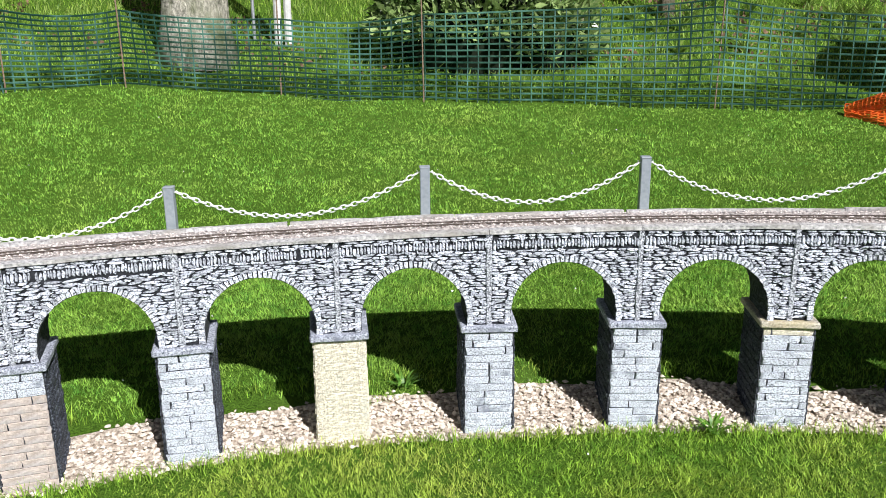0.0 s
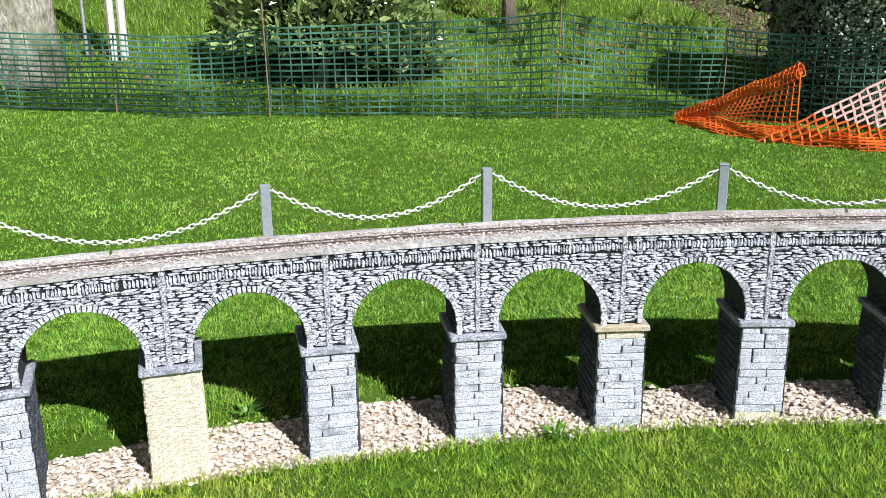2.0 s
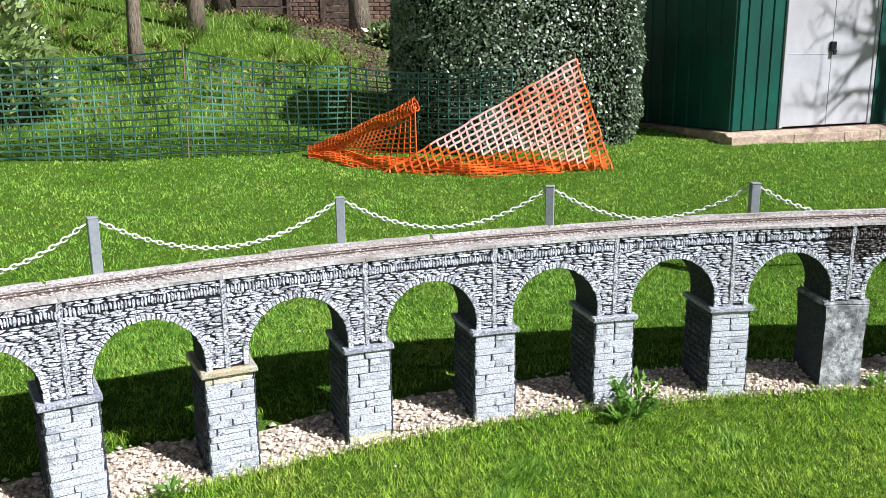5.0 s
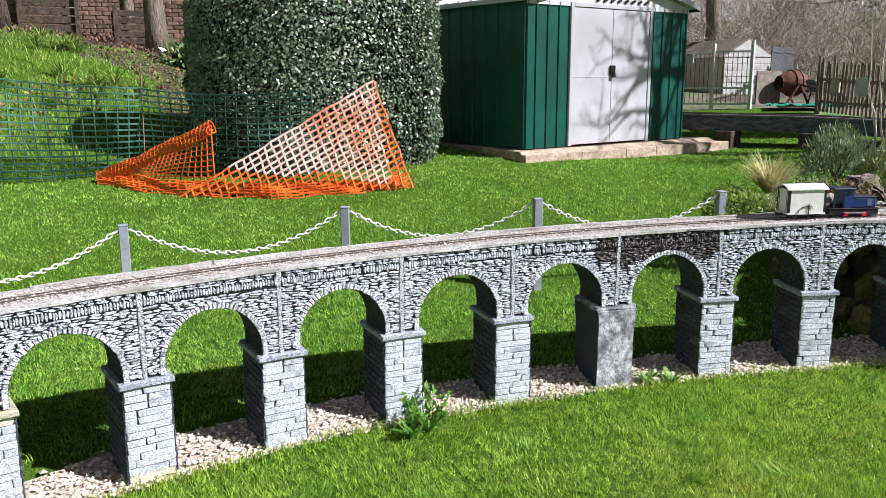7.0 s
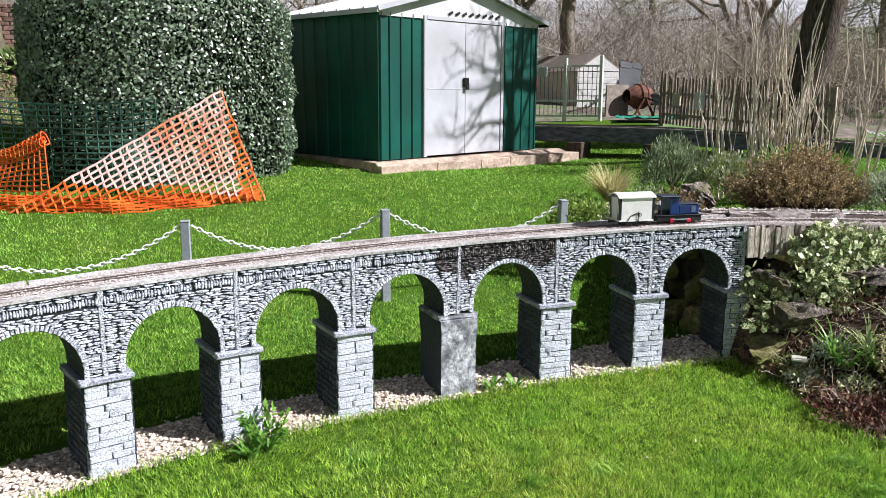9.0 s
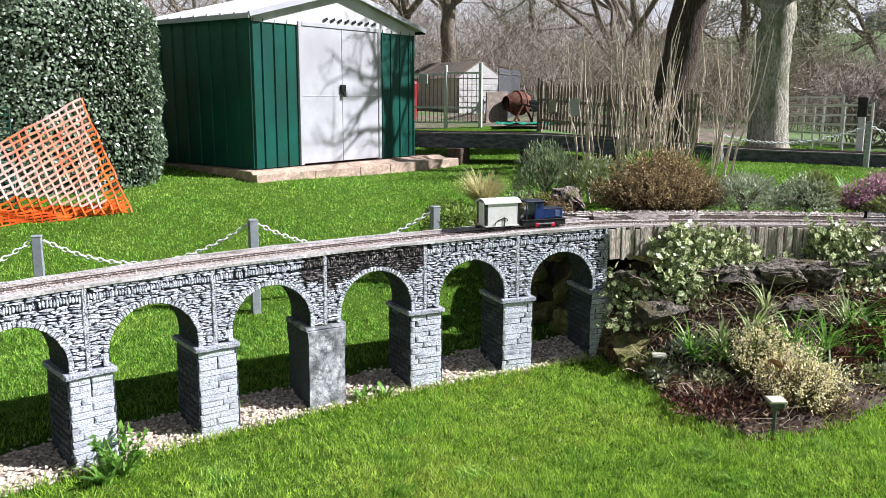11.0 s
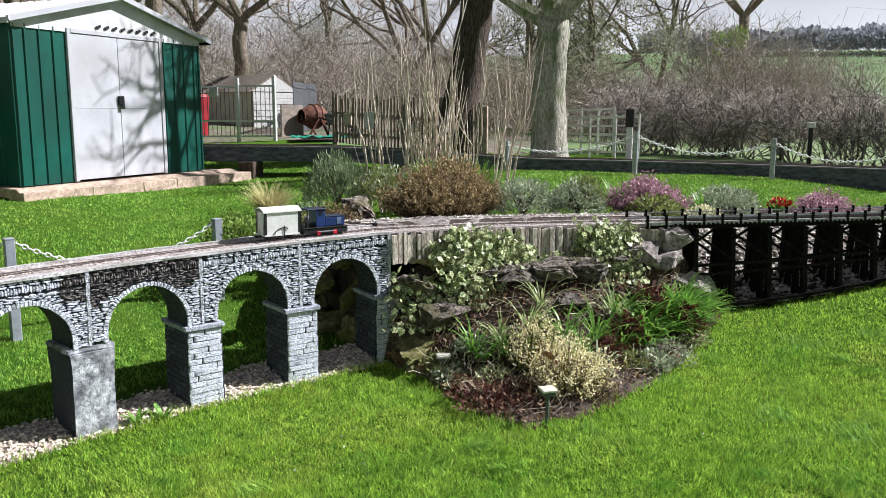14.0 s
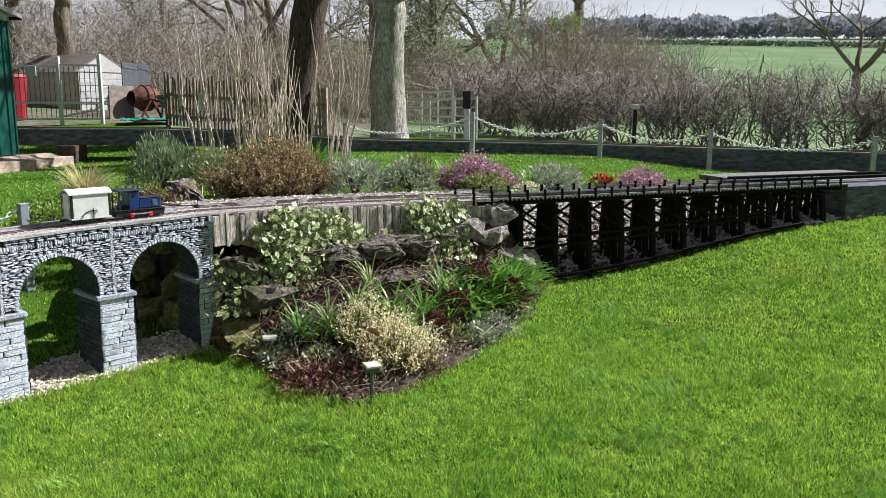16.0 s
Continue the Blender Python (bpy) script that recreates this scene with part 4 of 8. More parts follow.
for sx in (-1, 1):
    bm = bmesh.new()
    x_e = SW / 2 + sx * (SW / 2 + OV)
    z_e = SE + 0.035
    def slope(x):
        return z_e + (RIDGE - z_e) * (1 - abs(x - SW / 2) / (SW / 2 + OV))
    yy = -OV
    n = 9
    for i in range(n):
        y0, y1 = -OV + (SD + 2 * OV) * i / n, -OV + (SD + 2 * OV) * (i + 1) / n
        q = [bm.verts.new(p) for p in ((SW / 2, y0, RIDGE), (x_e, y0, z_e), (x_e, y1, z_e), (SW / 2, y1, RIDGE), (SW / 2, y0, RIDGE - .02), (x_e, y0, z_e - .02), (x_e, y1, z_e - .02), (SW / 2, y1, RIDGE - .02))]
        for f in ((0, 1, 2, 3), (7, 6, 5, 4), (0, 4, 5, 1), (1, 5, 6, 2), (2, 6, 7, 3)):
            bm.faces.new([q[j] for j in f])
        part("roof_sheet", bm, M_ROOF, shed)
        bm = bmesh.new()
        bar(bm, (SW / 2, y0 + .01, RIDGE + 0.008), (x_e, y0 + .01, z_e + 0.008), 0.025, 0.018)
        part("roof_rib", bm, M_ROOF, shed)
        bm = bmesh.new()
    bm.free()
    bm = bmesh.new()
    bar(bm, (SW / 2, -OV - .004, RIDGE - .012), (x_e, -OV - .004, z_e - .012), 0.014, 0.055)
    part("barge_trim", bm, M_WHITE, shed)
    bm = bmesh.new()
    bar(bm, (x_e, -OV, z_e - .03), (x_e, SD + OV, z_e - .03), 0.02, 0.05)
    part("eave_trim", bm, M_WHITE if sx < 0 else M_BLACKMETAL, shed)
for i in range(8):
    bm = bmesh.new()
    x = dm - 0.28 + i * 0.125
    bar(bm, (x - .03, -0.03, DT + 0.085), (x + .03, -0.03, DT + 0.11), 0.012, 0.03)
    part("vent_slot", bm, M_BLACKMETAL, shed)
# slab under the shed, with its paving edge running on past the corner
slab = thing("shed_base", "weathered tan concrete paving base under the shed", "paving", kind="structure", at=(P_FL.x, P_FL.y, 0), rz=SRZ)
rnd = random.Random(6)
u = -0.16
while u < SW + 0.52:
    n = min(rnd.uniform(0.55, 0.95), SW + 0.53 - u)
    bm = bmesh.new()
    box(bm, u, u + n - 0.0012, -0.20 - .055 * (u + .16), 0.02, 0.50, 0.79 + rnd.uniform(-.003, .003), 0.006)
    bmesh.ops.subdivide_edges(bm, edges=bm.edges, cuts=3, use_grid_fill=True)
    for v in bm.verts:
        if v.co.y < -.1:
            v.co.y += -.055 * (v.co.x - u) + .016 * noise.noise((v.co.x * 9, v.co.z * 14, 2)) + .010 * noise.noise((v.co.x * 31, v.co.z * 31, 7))
            v.co.z += .006 * noise.noise((v.co.x * 12, v.co.y * 12, 4)) - (.035 if v.co.z > .7 else 0)
    part("paving_slab", bm, M_SLAB, slab)
    u += n
part("paving_slab", boxed(SW + 0.104, SW + 0.53, 0.024, 0.34, 0.50, 0.782, 0.012), M_SLAB, slab)
v0 = 0.02
while v0 < SD + 0.1:
    part("paving_slab", boxed(-0.12, SW + 0.1, v0 + 0.004, v0 + 0.6, 0.55, 0.795, 0.008), M_SLAB, slab)
    v0 += 0.604

# ---- plant helpers ----
def blades(name, roots, heights_, widths, mat, bend=0.35, seed=1, parent=None, segs=2, lean=None, clump=0.0):
    """Grass-like blades in one mesh: two quads each (segs 2) or one triangle (segs 1)."""
    g = np.random.default_rng(seed)
    roots = np.asarray(roots, dtype=np.float32)
    n = len(roots)
    a = g.uniform(0, 2 * np.pi, n)
    face = g.uniform(0, 2 * np.pi, n)
    out = np.stack([np.cos(a), np.sin(a), np.zeros(n)], 1) * (g.uniform(0.1, 1.0, n) * bend * heights_)[:, None]
    if clump:
        sw = np.array([(noise.noise((x * 3.1, y * 3.1, 5.0)), noise.noise((x * 3.1, y * 3.1, 9.0))) for x, y in roots[:, :2]])
        out[:, :2] += sw * (clump * np.asarray(heights_))[:, None]
    if lean is not None:
        out = out + lean * np.asarray(heights_)[:, None]
    side = np.stack([np.cos(face), np.sin(face), np.zeros(n)], 1) * (np.asarray(widths) / 2)[:, None]
    up = np.zeros((n, 3))
    up[:, 2] = heights_
    tip = roots + out + up * g.uniform(0.75, 1.0, n)[:, None]
    if segs == 1:
        v = np.stack([roots - side, roots + side, tip], 1)
        return tris(name, v, mat, parent, 3)
    mid = roots + out * 0.32 + up * 0.55
    v = np.stack([roots - side, roots + side, mid + side * .8, mid - side * .8,
                  mid - side * .8, mid + side * .8, tip + side * .12, tip - side * .12], 1)
    return tris(name, v, mat, parent, 4)


def leaf_cloud(name, pts, dirs, size, mat, seed=1, parent=None, aspect=0.5, spreadf=0.7, face=None):
    """Small leaves (folded quads) at pts, turned about dirs."""
    g = np.random.default_rng(seed)
    pts, dirs = np.asarray(pts), np.asarray(dirs)
    n = len(pts)
    d = dirs + g.normal(0, spreadf, (n, 3))
    d /= np.linalg.norm(d, axis=1)[:, None] + 1e-9
    r = g.normal(0, 1, (n, 3))
    if face is not None:
        r = face + g.normal(0, .45, (n, 3))
        d -= r * ((d * r).sum(1) / (r * r).sum(1))[:, None]
        d /= np.linalg.norm(d, axis=1)[:, None] + 1e-9
    s = np.cross(d, r)
    s /= np.linalg.norm(s, axis=1)[:, None] + 1e-9
    L = (np.asarray(size) * g.uniform(0.6, 1.3, n))[:, None]
    W = L * aspect
    up = np.cross(s, d)
    v = np.stack([pts, pts + d * L * .5 + s * W * .5 + up * L * .08, pts + d * L, pts + d * L * .5 - s * W * .5 + up * L * .08], 1)
    return tris(name, v, mat, parent, 4)


def dome_points(n, centre, rx, ry, rz, g, shell=0.35, lumps=6):
    """Points in the outer shell of an uneven dome, with outward directions."""
    u = g.uniform(0, 2 * np.pi, n)
    w = np.arccos(g.uniform(-0.15, 1, n))
    d = np.stack([np.sin(w) * np.cos(u), np.sin(w) * np.sin(u), np.cos(w)], 1)
    ph = g.uniform(0, 6.28, (lumps, 3))
    fr = g.uniform(2, 5, (lumps, 3))
    bump = sum(np.sin(d @ fr[i] * 1.6 + ph[i, 0]) for i in range(lumps)) / lumps
    r = (1 - shell * g.random(n) ** 1.6) * (1 + 0.28 * bump)
    return np.array(centre) + d * r[:, None] * np.array([rx, ry, rz]), d


def bush(name, label, centre, rx, ry, rz, mat, n, size, seed, aspect=0.4, category="shrub", stem_mat=None, spreadf=0.8, extra=None, core=True, lean_up=0.6):
    g = np.random.default_rng(seed)
    zb = centre[2]
    t = thing(name, label, category, at=centre)
    p, d = dome_points(n, (0, 0, rz * 0.1), rx, ry, rz, g, 0.45)
    d[:, 2] += lean_up
    tagged(leaf_cloud("foliage", p, d, np.full(n, size), mat, seed, t, aspect, spreadf), kind="stuff")
    if extra:
        em, en, es = extra
        p, d = dome_points(en, (0, 0, rz * 0.1), rx * 1.02, ry * 1.02, rz * 1.03, g, 0.12)
        d[:, 2] += 0.8
        tagged(leaf_cloud("bloom", p, d, np.full(en, es), em, seed + 1, t, 0.6, 0.8), kind="stuff")
    bm = bmesh.new()
    for i in range(16):
        a, e = g.uniform(0, 6.28), g.uniform(0.2, 0.8)
        q = Vector((math.cos(a) * rx * e, math.sin(a) * ry * e, rz * g.uniform(.5, .85)))
        tube(bm, [(0, 0, -.05), q * 0.5 + Vector((0, 0, .03)), q], [0.010, 0.007, 0.003], 4)
    tagged(part("stem", bm, stem_mat or M_TWIG, t), kind="stuff")
    return t


def twigs(name, starts, ends, r0, mat, parent=None, seed=1, wob=0.15, segs=3, r1=0.3):
    """Thin wavering three-sided stems, in one mesh."""
    g = np.random.default_rng(seed)
    A, B = np.asarray(starts, float), np.asarray(ends, float)
    n = len(A)
    L = np.linalg.norm(B - A, axis=1)
    pts = [A]
    for i in range(1, segs):
        pts.append(A + (B - A) * (i / segs) + g.normal(0, 1, (n, 3)) * (L * wob / segs)[:, None])
    pts.append(B)
    R = np.broadcast_to(np.asarray(r0, float), (n,))
    d = (B - A) / (L[:, None] + 1e-9)
    ref = np.where(np.abs(d[:, 2:3]) > .9, np.array([[1., 0, 0]]), np.array([[0, 0, 1.]]))
    a = np.cross(d, ref)
    a /= np.linalg.norm(a, axis=1)[:, None]
    b = np.cross(d, a)
    rings = []
    for i, p in enumerate(pts):
        r = R * (1 - (1 - r1) * i / segs)
        rings.append([p + a * (r * math.cos(q))[:, None] + b * (r * math.sin(q))[:, None] for q in (0, 2.094, 4.189)])
    quads = []
    for i in range(segs):
        for j in range(3):
            quads.append(np.stack([rings[i][j], rings[i][(j + 1) % 3], rings[i + 1][(j + 1) % 3], rings[i + 1][j]], 1))
    return tris(name, np.concatenate(quads, 0), mat, parent, 4)


def grow(g, p, d, length, r, depth, segs_out, split=3, droop=0.0, spread_a=0.6, shrink=0.72):
    """Collects limb segments of a bare tree: (a, b, ra, rb)."""
    steps = 3
    for i in range(steps):
        nd = d + g.normal(0, 0.13, 3) + np.array([0, 0, 0.05 - droop])
        nd /= np.linalg.norm(nd)
        q = p + nd * length / steps
        segs_out.append((p, q, r * (1 - .12 * i), r * (1 - .12 * (i + 1))))
        p, d = q, nd
        if depth > 0 and i > 0 and g.random() < 0.55:
            sd = d + g.normal(0, spread_a, 3)
            sd /= np.linalg.norm(sd)
            grow(g, p, sd, length * shrink * 0.8, r * 0.45, depth - 1, segs_out, split, droop, spread_a, shrink)
    if depth > 0:
        for _ in range(split):
            sd = d + g.normal(0, spread_a, 3)
            sd[2] = sd[2] * 0.8 + 0.12
            sd /= np.linalg.norm(sd)
            grow(g, p, sd, length * shrink * g.uniform(.8, 1.15), r * 0.58, depth - 1, segs_out, split, droop, spread_a, shrink)


def limbs_mesh(name, segs, mat, parent, sides=5):
    A = np.array([s[0] for s in segs])
    B = np.array([s[1] for s in segs])
    ra, rb = np.array([s[2] for s in segs]), np.array([s[3] for s in segs])
    d = B - A
    d /= np.linalg.norm(d, axis=1)[:, None] + 1e-9
    ref = np.where(np.abs(d[:, 2:3]) > .9, np.array([[1., 0, 0]]), np.array([[0, 0, 1.]]))
    a = np.cross(d, ref)
    a /= np.linalg.norm(a, axis=1)[:, None]
    b = np.cross(d, a)
    quads = []
    for j in range(sides):
        q0, q1 = 2 * math.pi * j / sides, 2 * math.pi * (j + 1) / sides
        o0, o1 = a * math.cos(q0) + b * math.sin(q0), a * math.cos(q1) + b * math.sin(q1)
        quads.append(np.stack([A + o0 * ra[:, None], A + o1 * ra[:, None], B + o1 * rb[:, None], B + o0 * rb[:, None]], 1))
    return tris(name, np.concatenate(quads, 0), mat, parent, 4)


def bare_tree(name, label, x, y, trunk_h, r, mat, seed, depth=4, lean=(0, 0), z=None, length=None, split=3, twig_mat=None):
    g = np.random.default_rng(seed)
    zb = ground(x, y) if z is None else z
    t = thing(name, label, "tree", at=(x, y, zb))
    bm = bmesh.new()
    n = 9
    pts, rad = [], []
    for i in range(n + 1):
        f = i / n
        pts.append((lean[0] * f * trunk_h + g.normal(0, .02), lean[1] * f * trunk_h + g.normal(0, .02), -0.1 + f * (trunk_h + .1)))
        rad.append(r * (1.0 + 0.40 * max(0, 1 - f * 5) ** 2 - 0.18 * f))
    tube(bm, pts, rad, 16)
    for v in bm.verts:
        f = max(0.0, min(1.0, v.co.z / trunk_h))
        cx_, cy_ = lean[0] * f * trunk_h, lean[1] * f * trunk_h
        q = 1 + 0.10 * noise.noise((math.atan2(v.co.y - cy_, v.co.x - cx_) * 1.5 + seed, v.co.z * 1.1, 0))
        v.co.x, v.co.y = cx_ + (v.co.x - cx_) * q, cy_ + (v.co.y - cy_) * q
    part("trunk", bm, mat, t, smooth=True)
    segs = []
    top = np.array(pts[-1])
    for i in range(split + 1):
        a = 6.28 * i / (split + 1) + g.uniform(-.4, .4)
        d = np.array([math.cos(a) * .75, math.sin(a) * .75, g.uniform(.5, 1.0)])
        d /= np.linalg.norm(d)
        grow(g, top - np.array([0, 0, .1]), d, length or trunk_h * .55, r * 0.5, depth, segs, split=2 if depth > 3 else split)
    big = [q for q in segs if q[2] > 0.018]
    small = [q for q in segs if q[2] <= 0.018]
    if big:
        limbs_mesh("limb", big, mat, t, 6)
    if small:
        tagged(limbs_mesh("twig_crown", small, twig_mat or mat, t, 3), kind="stuff")
    return t


def rock(x, y, z, sx, sy, sz, seed, mat=None, label="rough angular grey-brown garden rock among the plants", group="rockery rocks"):
    """A broken, angular stone: the hull of a few points, its edges worn."""
    g = np.random.default_rng(seed)
    bm = bmesh.new()
    for i in range(11):
        p = g.normal(0, 1, 3)
        p /= np.max(np.abs(p)) ** .7 * np.linalg.norm(p) ** .3
        p *= g.uniform(.8, 1.0)
        bm.verts.new((p[0] * sx, p[1] * sy, p[2] * sz))
    res = bmesh.ops.convex_hull(bm, input=bm.verts)
    bmesh.ops.delete(bm, geom=[v for v in bm.verts if not v.link_faces], context="VERTS")
    bmesh.ops.triangulate(bm, faces=bm.faces)
    bmesh.ops.subdivide_edges(bm, edges=bm.edges, cuts=4, use_grid_fill=True)
    bmesh.ops.smooth_vert(bm, verts=bm.verts, factor=.22, use_axis_x=True, use_axis_y=True, use_axis_z=True)
    k = min(sx, sy, sz)
    for v in bm.verts:
        q = v.co + Vector((seed, 0, 0))
        n_ = noise.noise(q * (1.3 / k)) + .5 * noise.noise(q * (3.1 / k)) + .3 * noise.noise(q * (7 / k))
        ridge = abs(noise.noise(Vector((q.x * .6, q.y * .6, q.z * 4)) * (1.8 / k)))
        v.co += v.co.normalized() * (n_ * .13 - ridge * .36) * k
    ob = link("rock", bm, mat or M_ROCK)
    ob.matrix_basis = pose(x, y, z, 0, 0, float(g.uniform(-25, 25)) + math.degrees(heading(14 * STEP)))
    return tagged(ob, label, "rock", group=group)

# ---- train: covered wagon and small diesel engine, standing on the line ----
S_TRAIN = 11.88 * STEP
def on_track(s):
    x, y = line(s, MID)
    return x, y, deck(s) + 0.0100, math.degrees(heading(s))


def wheelset(x, parent, mat, r=0.016):
    for sy in (-1, 1):
        bm = bmesh.new()
        m = pose(x, sy * 0.0225, r, 90, 0, 0)
        bmesh.ops.create_cone(bm, cap_ends=True, segments=18, radius1=r, radius2=r, depth=0.007, matrix=m)
        bmesh.ops.create_cone(bm, cap_ends=True, segments=12, radius1=r * .45, radius2=r * .35, depth=0.010, matrix=m)
        w = part("wheel", bm, mat, parent)
    bm = bmesh.new()
    tube(bm, [(x, -0.022, r), (x, 0.022, r)], 0.003, 6)
    part("axle", bm, mat, parent)


x, y, z, rz = on_track(S_TRAIN)
wagon = thing("covered_wagon", "white model goods van with black corner posts and brake lever", "model wagon", at=(x, y, z), rz=rz)
L, W, Z0, Z1 = 0.235, 0.125, 0.036, 0.168
part("van_body", boxed(-L / 2 + .012, L / 2 - .012, -W / 2, W / 2, Z0, Z1, 0.001), M_VANWHITE, wagon)
for sx in (-1, 1):
    for dx, dw in ((0.0, 0.011), (0.016, 0.005)):
        for sy in (-1, 1):
            xx = sx * (L / 2 - 0.0105 - (0 if dx == 0 else 0))
            yy = sy * (W / 2 - 0.006 - dx)
            part("corner_post", boxed(xx - .006, xx + .008 * 1, yy - dw / 2 - .0015, yy + dw / 2 + .0015, Z0, Z1, 0.001), M_BLACKMETAL, wagon)
    part("end_panel", boxed(sx * (L / 2 - .008) - .003, sx * (L / 2 - .008) + .003, -W / 2 + .01, W / 2 - .01, Z0, Z1), M_VANWHITE, wagon)
bm = bmesh.new()
n = 10
ring = []
for xx in (-L / 2 - .005, L / 2 + .005):
    row = []
    for i in range(n + 1):
        u = i / n * 2 - 1
        row.append((xx, u * (W / 2 + .008), Z1 + 0.024 * (1 - u * u)))
    ring.append(row)
top = [[bm.verts.new((a, b, c + .003)) for a, b, c in row] for row in ring]
bot = [[bm.verts.new((a, b, c - .003)) for a, b, c in row] for row in ring]
for i in range(n):
    bm.faces.new((top[0][i], top[1][i], top[1][i + 1], top[0][i + 1]))
    bm.faces.new((bot[0][i + 1], bot[1][i + 1], bot[1][i], bot[0][i]))
    for e in (0, 1):
        bm.faces.new((top[e][i], top[e][i + 1], bot[e][i + 1], bot[e][i]))
for i in (0, n):
    bm.faces.new((top[0][i], top[1][i], bot[1][i], bot[0][i]))
bmesh.ops.recalc_face_normals(bm, faces=bm.faces)
part("roof", bm, M_VANWHITE, wagon)
part("sole_bar", boxed(-L / 2 + .004, L / 2 - .004, -W / 2 - .001, W / 2 + .001, Z0 - .010, Z0 - .0005, .001), M_VANWHITE, wagon)
part("underframe", boxed(-L / 2 + .02, L / 2 - .02, -.03, .03, 0.014, Z0 - .010), M_BLACKMETAL, wagon)
for xx in (-.065, .065):
    wheelset(xx, wagon, M_BLACKMETAL)
    for sy in (-1, 1):
        part("axle_box", boxed(xx - .011, xx + .011, sy * .034 - .006, sy * .034 + .006, .008, .027, .002), M_BLACKMETAL, wagon)
for sx in (-1, 1):
    bm = bmesh.new()
    bar(bm, (sx * (L / 2 - .01), 0, .024), (sx * (L / 2 + .028), 0, .024), .022, .012)
    bar(bm, (sx * (L / 2 + .026), -.012, .024), (sx * (L / 2 + .026), .012, .024), .008, .014)
    part("coupling", bm, M_BLACKMETAL, wagon)
bm = bmesh.new()
yb = -W / 2 - .004
bar(bm, (.010, yb, .004), (.010, yb, .085), .005, .003)
pts = [(-.052, yb, .042), (-.045, yb, .055), (-.028, yb, .066), (0, yb, .074), (.026, yb, .074), (.032, yb, .060)]
tube(bm, pts, .0025, 6)
tube(bm, [(-.052, yb, .044), (-.052, yb, .034)], .003, 6)
part("brake_lever", bm, M_BLACKMETAL, wagon)

x, y, z, rz = on_track(S_TRAIN + 0.285)
loco = thing("diesel_locomotive", "small dark blue model diesel engine with black frame and red cranks", "model locomotive", at=(x, y, z), rz=rz)
part("frame", boxed(-.145, .150, -.055, .055, .012, .046, .003), M_BLACKMETAL, loco)
part("running_plate", boxed(-.150, .155, -.060, .060, .046, .051, .001), M_BLACKMETAL, loco)
bn = part("bonnet", boxed(.0, .138, -.046, .046, .051, .112, .006), M_LOCOBLUE, loco)
for i in range(7):
    part("louvre", boxed(.082, .112, -.0490, -.0455, .064 + i * .0058, .0670 + i * .0058, .0008), M_LOCOPALE, bn)
part("bonnet_top", boxed(-.002, .140, -.048, .048, .112, .116, .002), M_LOCODARK, loco)
bm = bmesh.new()
box(bm, -.060, .0, -.052, .052, .051, .155, .003)
part("cab_front", bm, M_LOCOBLUE, loco)
for sy in (-1, 1):
    bm = bmesh.new()
    bmesh.ops.create_cone(bm, cap_ends=True, segments=20, radius1=.0115, radius2=.0115, depth=.006, matrix=pose(-.030, sy * .052, .137, 90, 0, 0))
    part("porthole", bm, M_BLACKMETAL, loco)
    part("cab_post", boxed(-.120, -.113, sy * .048 - .004, sy * .048 + .004, .051, .158), M_LOCODARK, loco)
part("cab_roof", boxed(-.126, .008, -.058, .058, .157, .166, .004), M_LOCODARK, loco)
part("seat", boxed(-.100, -.068, -.03, .03, .051, .074, .003), M_BLACKMETAL, loco)
bm = bmesh.new()
tube(bm, [(.010, -.02, .112), (.010, -.02, .172)], .0055, 8)
part("exhaust", bm, M_BLACKMETAL, loco)
for xx in (-.048, .062):
    wheelset(xx, loco, M_BLACKMETAL, .018)
    for sy in (-1, 1):
        part("crank", boxed(xx - .013, xx + .013, sy * .060 - .004, sy * .060 + .004, .006, .030, .003), M_RED, loco, "bright red crank")
for sy in (-1, 1):
    bm = bmesh.new()
    bar(bm, (-.048, sy * .066, .026), (.062, sy * .066, .026), .004, .006)
    part("coupling_rod", bm, M_STEELPOST, loco)
for sx, xx in ((-1, -.152), (1, .157)):
    bm = bmesh.new()
    bar(bm, (xx, 0, .026), (xx + sx * .016, 0, .026), .03, .018)
    part("buffer", bm, M_BLACKMETAL, loco)

# ---- plank wall beside the planted rockery ----
plank_wall = thing("plank_retaining_wall", "short upright weathered grey planks holding up the track bed", "retaining wall")
PLANKS = [boxed(-.015, .015, -.008, .008, 0, 1.0, .002) for _ in range(3)]
plank_meshes = []
for i, bmx in enumerate(PLANKS):
    r_ = random.Random(i)
    for v in bmx.verts:
        v.co.x += r_.uniform(-.001, .001)
        if v.co.z > .5:
            v.co.z += v.co.x * r_.uniform(-1, 1) * 1.5
    me = bpy.data.meshes.new("plank")
    bmx.to_mesh(me)
    bmx.free()
    me.materials.append(M_PLANK)
    plank_meshes.append(me)
rnd = random.Random(12)
s = S13 + 0.03
while s < S_BEND - 0.02:
    w = rnd.choice((0.024, 0.030, 0.034, 0.040))
    top = deck(s) + rnd.uniform(-.022, .004) - (0.02 if s > S_BEND - .3 else 0)
    bot = deck(s) - 0.205 + rnd.uniform(-.008, .008) + (0.03 if s > S_BEND - .4 else 0)
    ob = new("plank", plank_meshes[rnd.randrange(3)])
    xx, yy = line(s, -0.022 + rnd.uniform(-.006, .006))
    ob.matrix_basis = Matrix.Translation((xx, yy, bot)) @ Matrix.Rotation(heading(s), 4, "Z") @ Matrix.Rotation(rnd.uniform(-.025, .025), 4, "Y") @ Matrix.Diagonal((w / .031, 1, top - bot, 1))
    ob.parent = plank_wall
    s += w + 0.0015

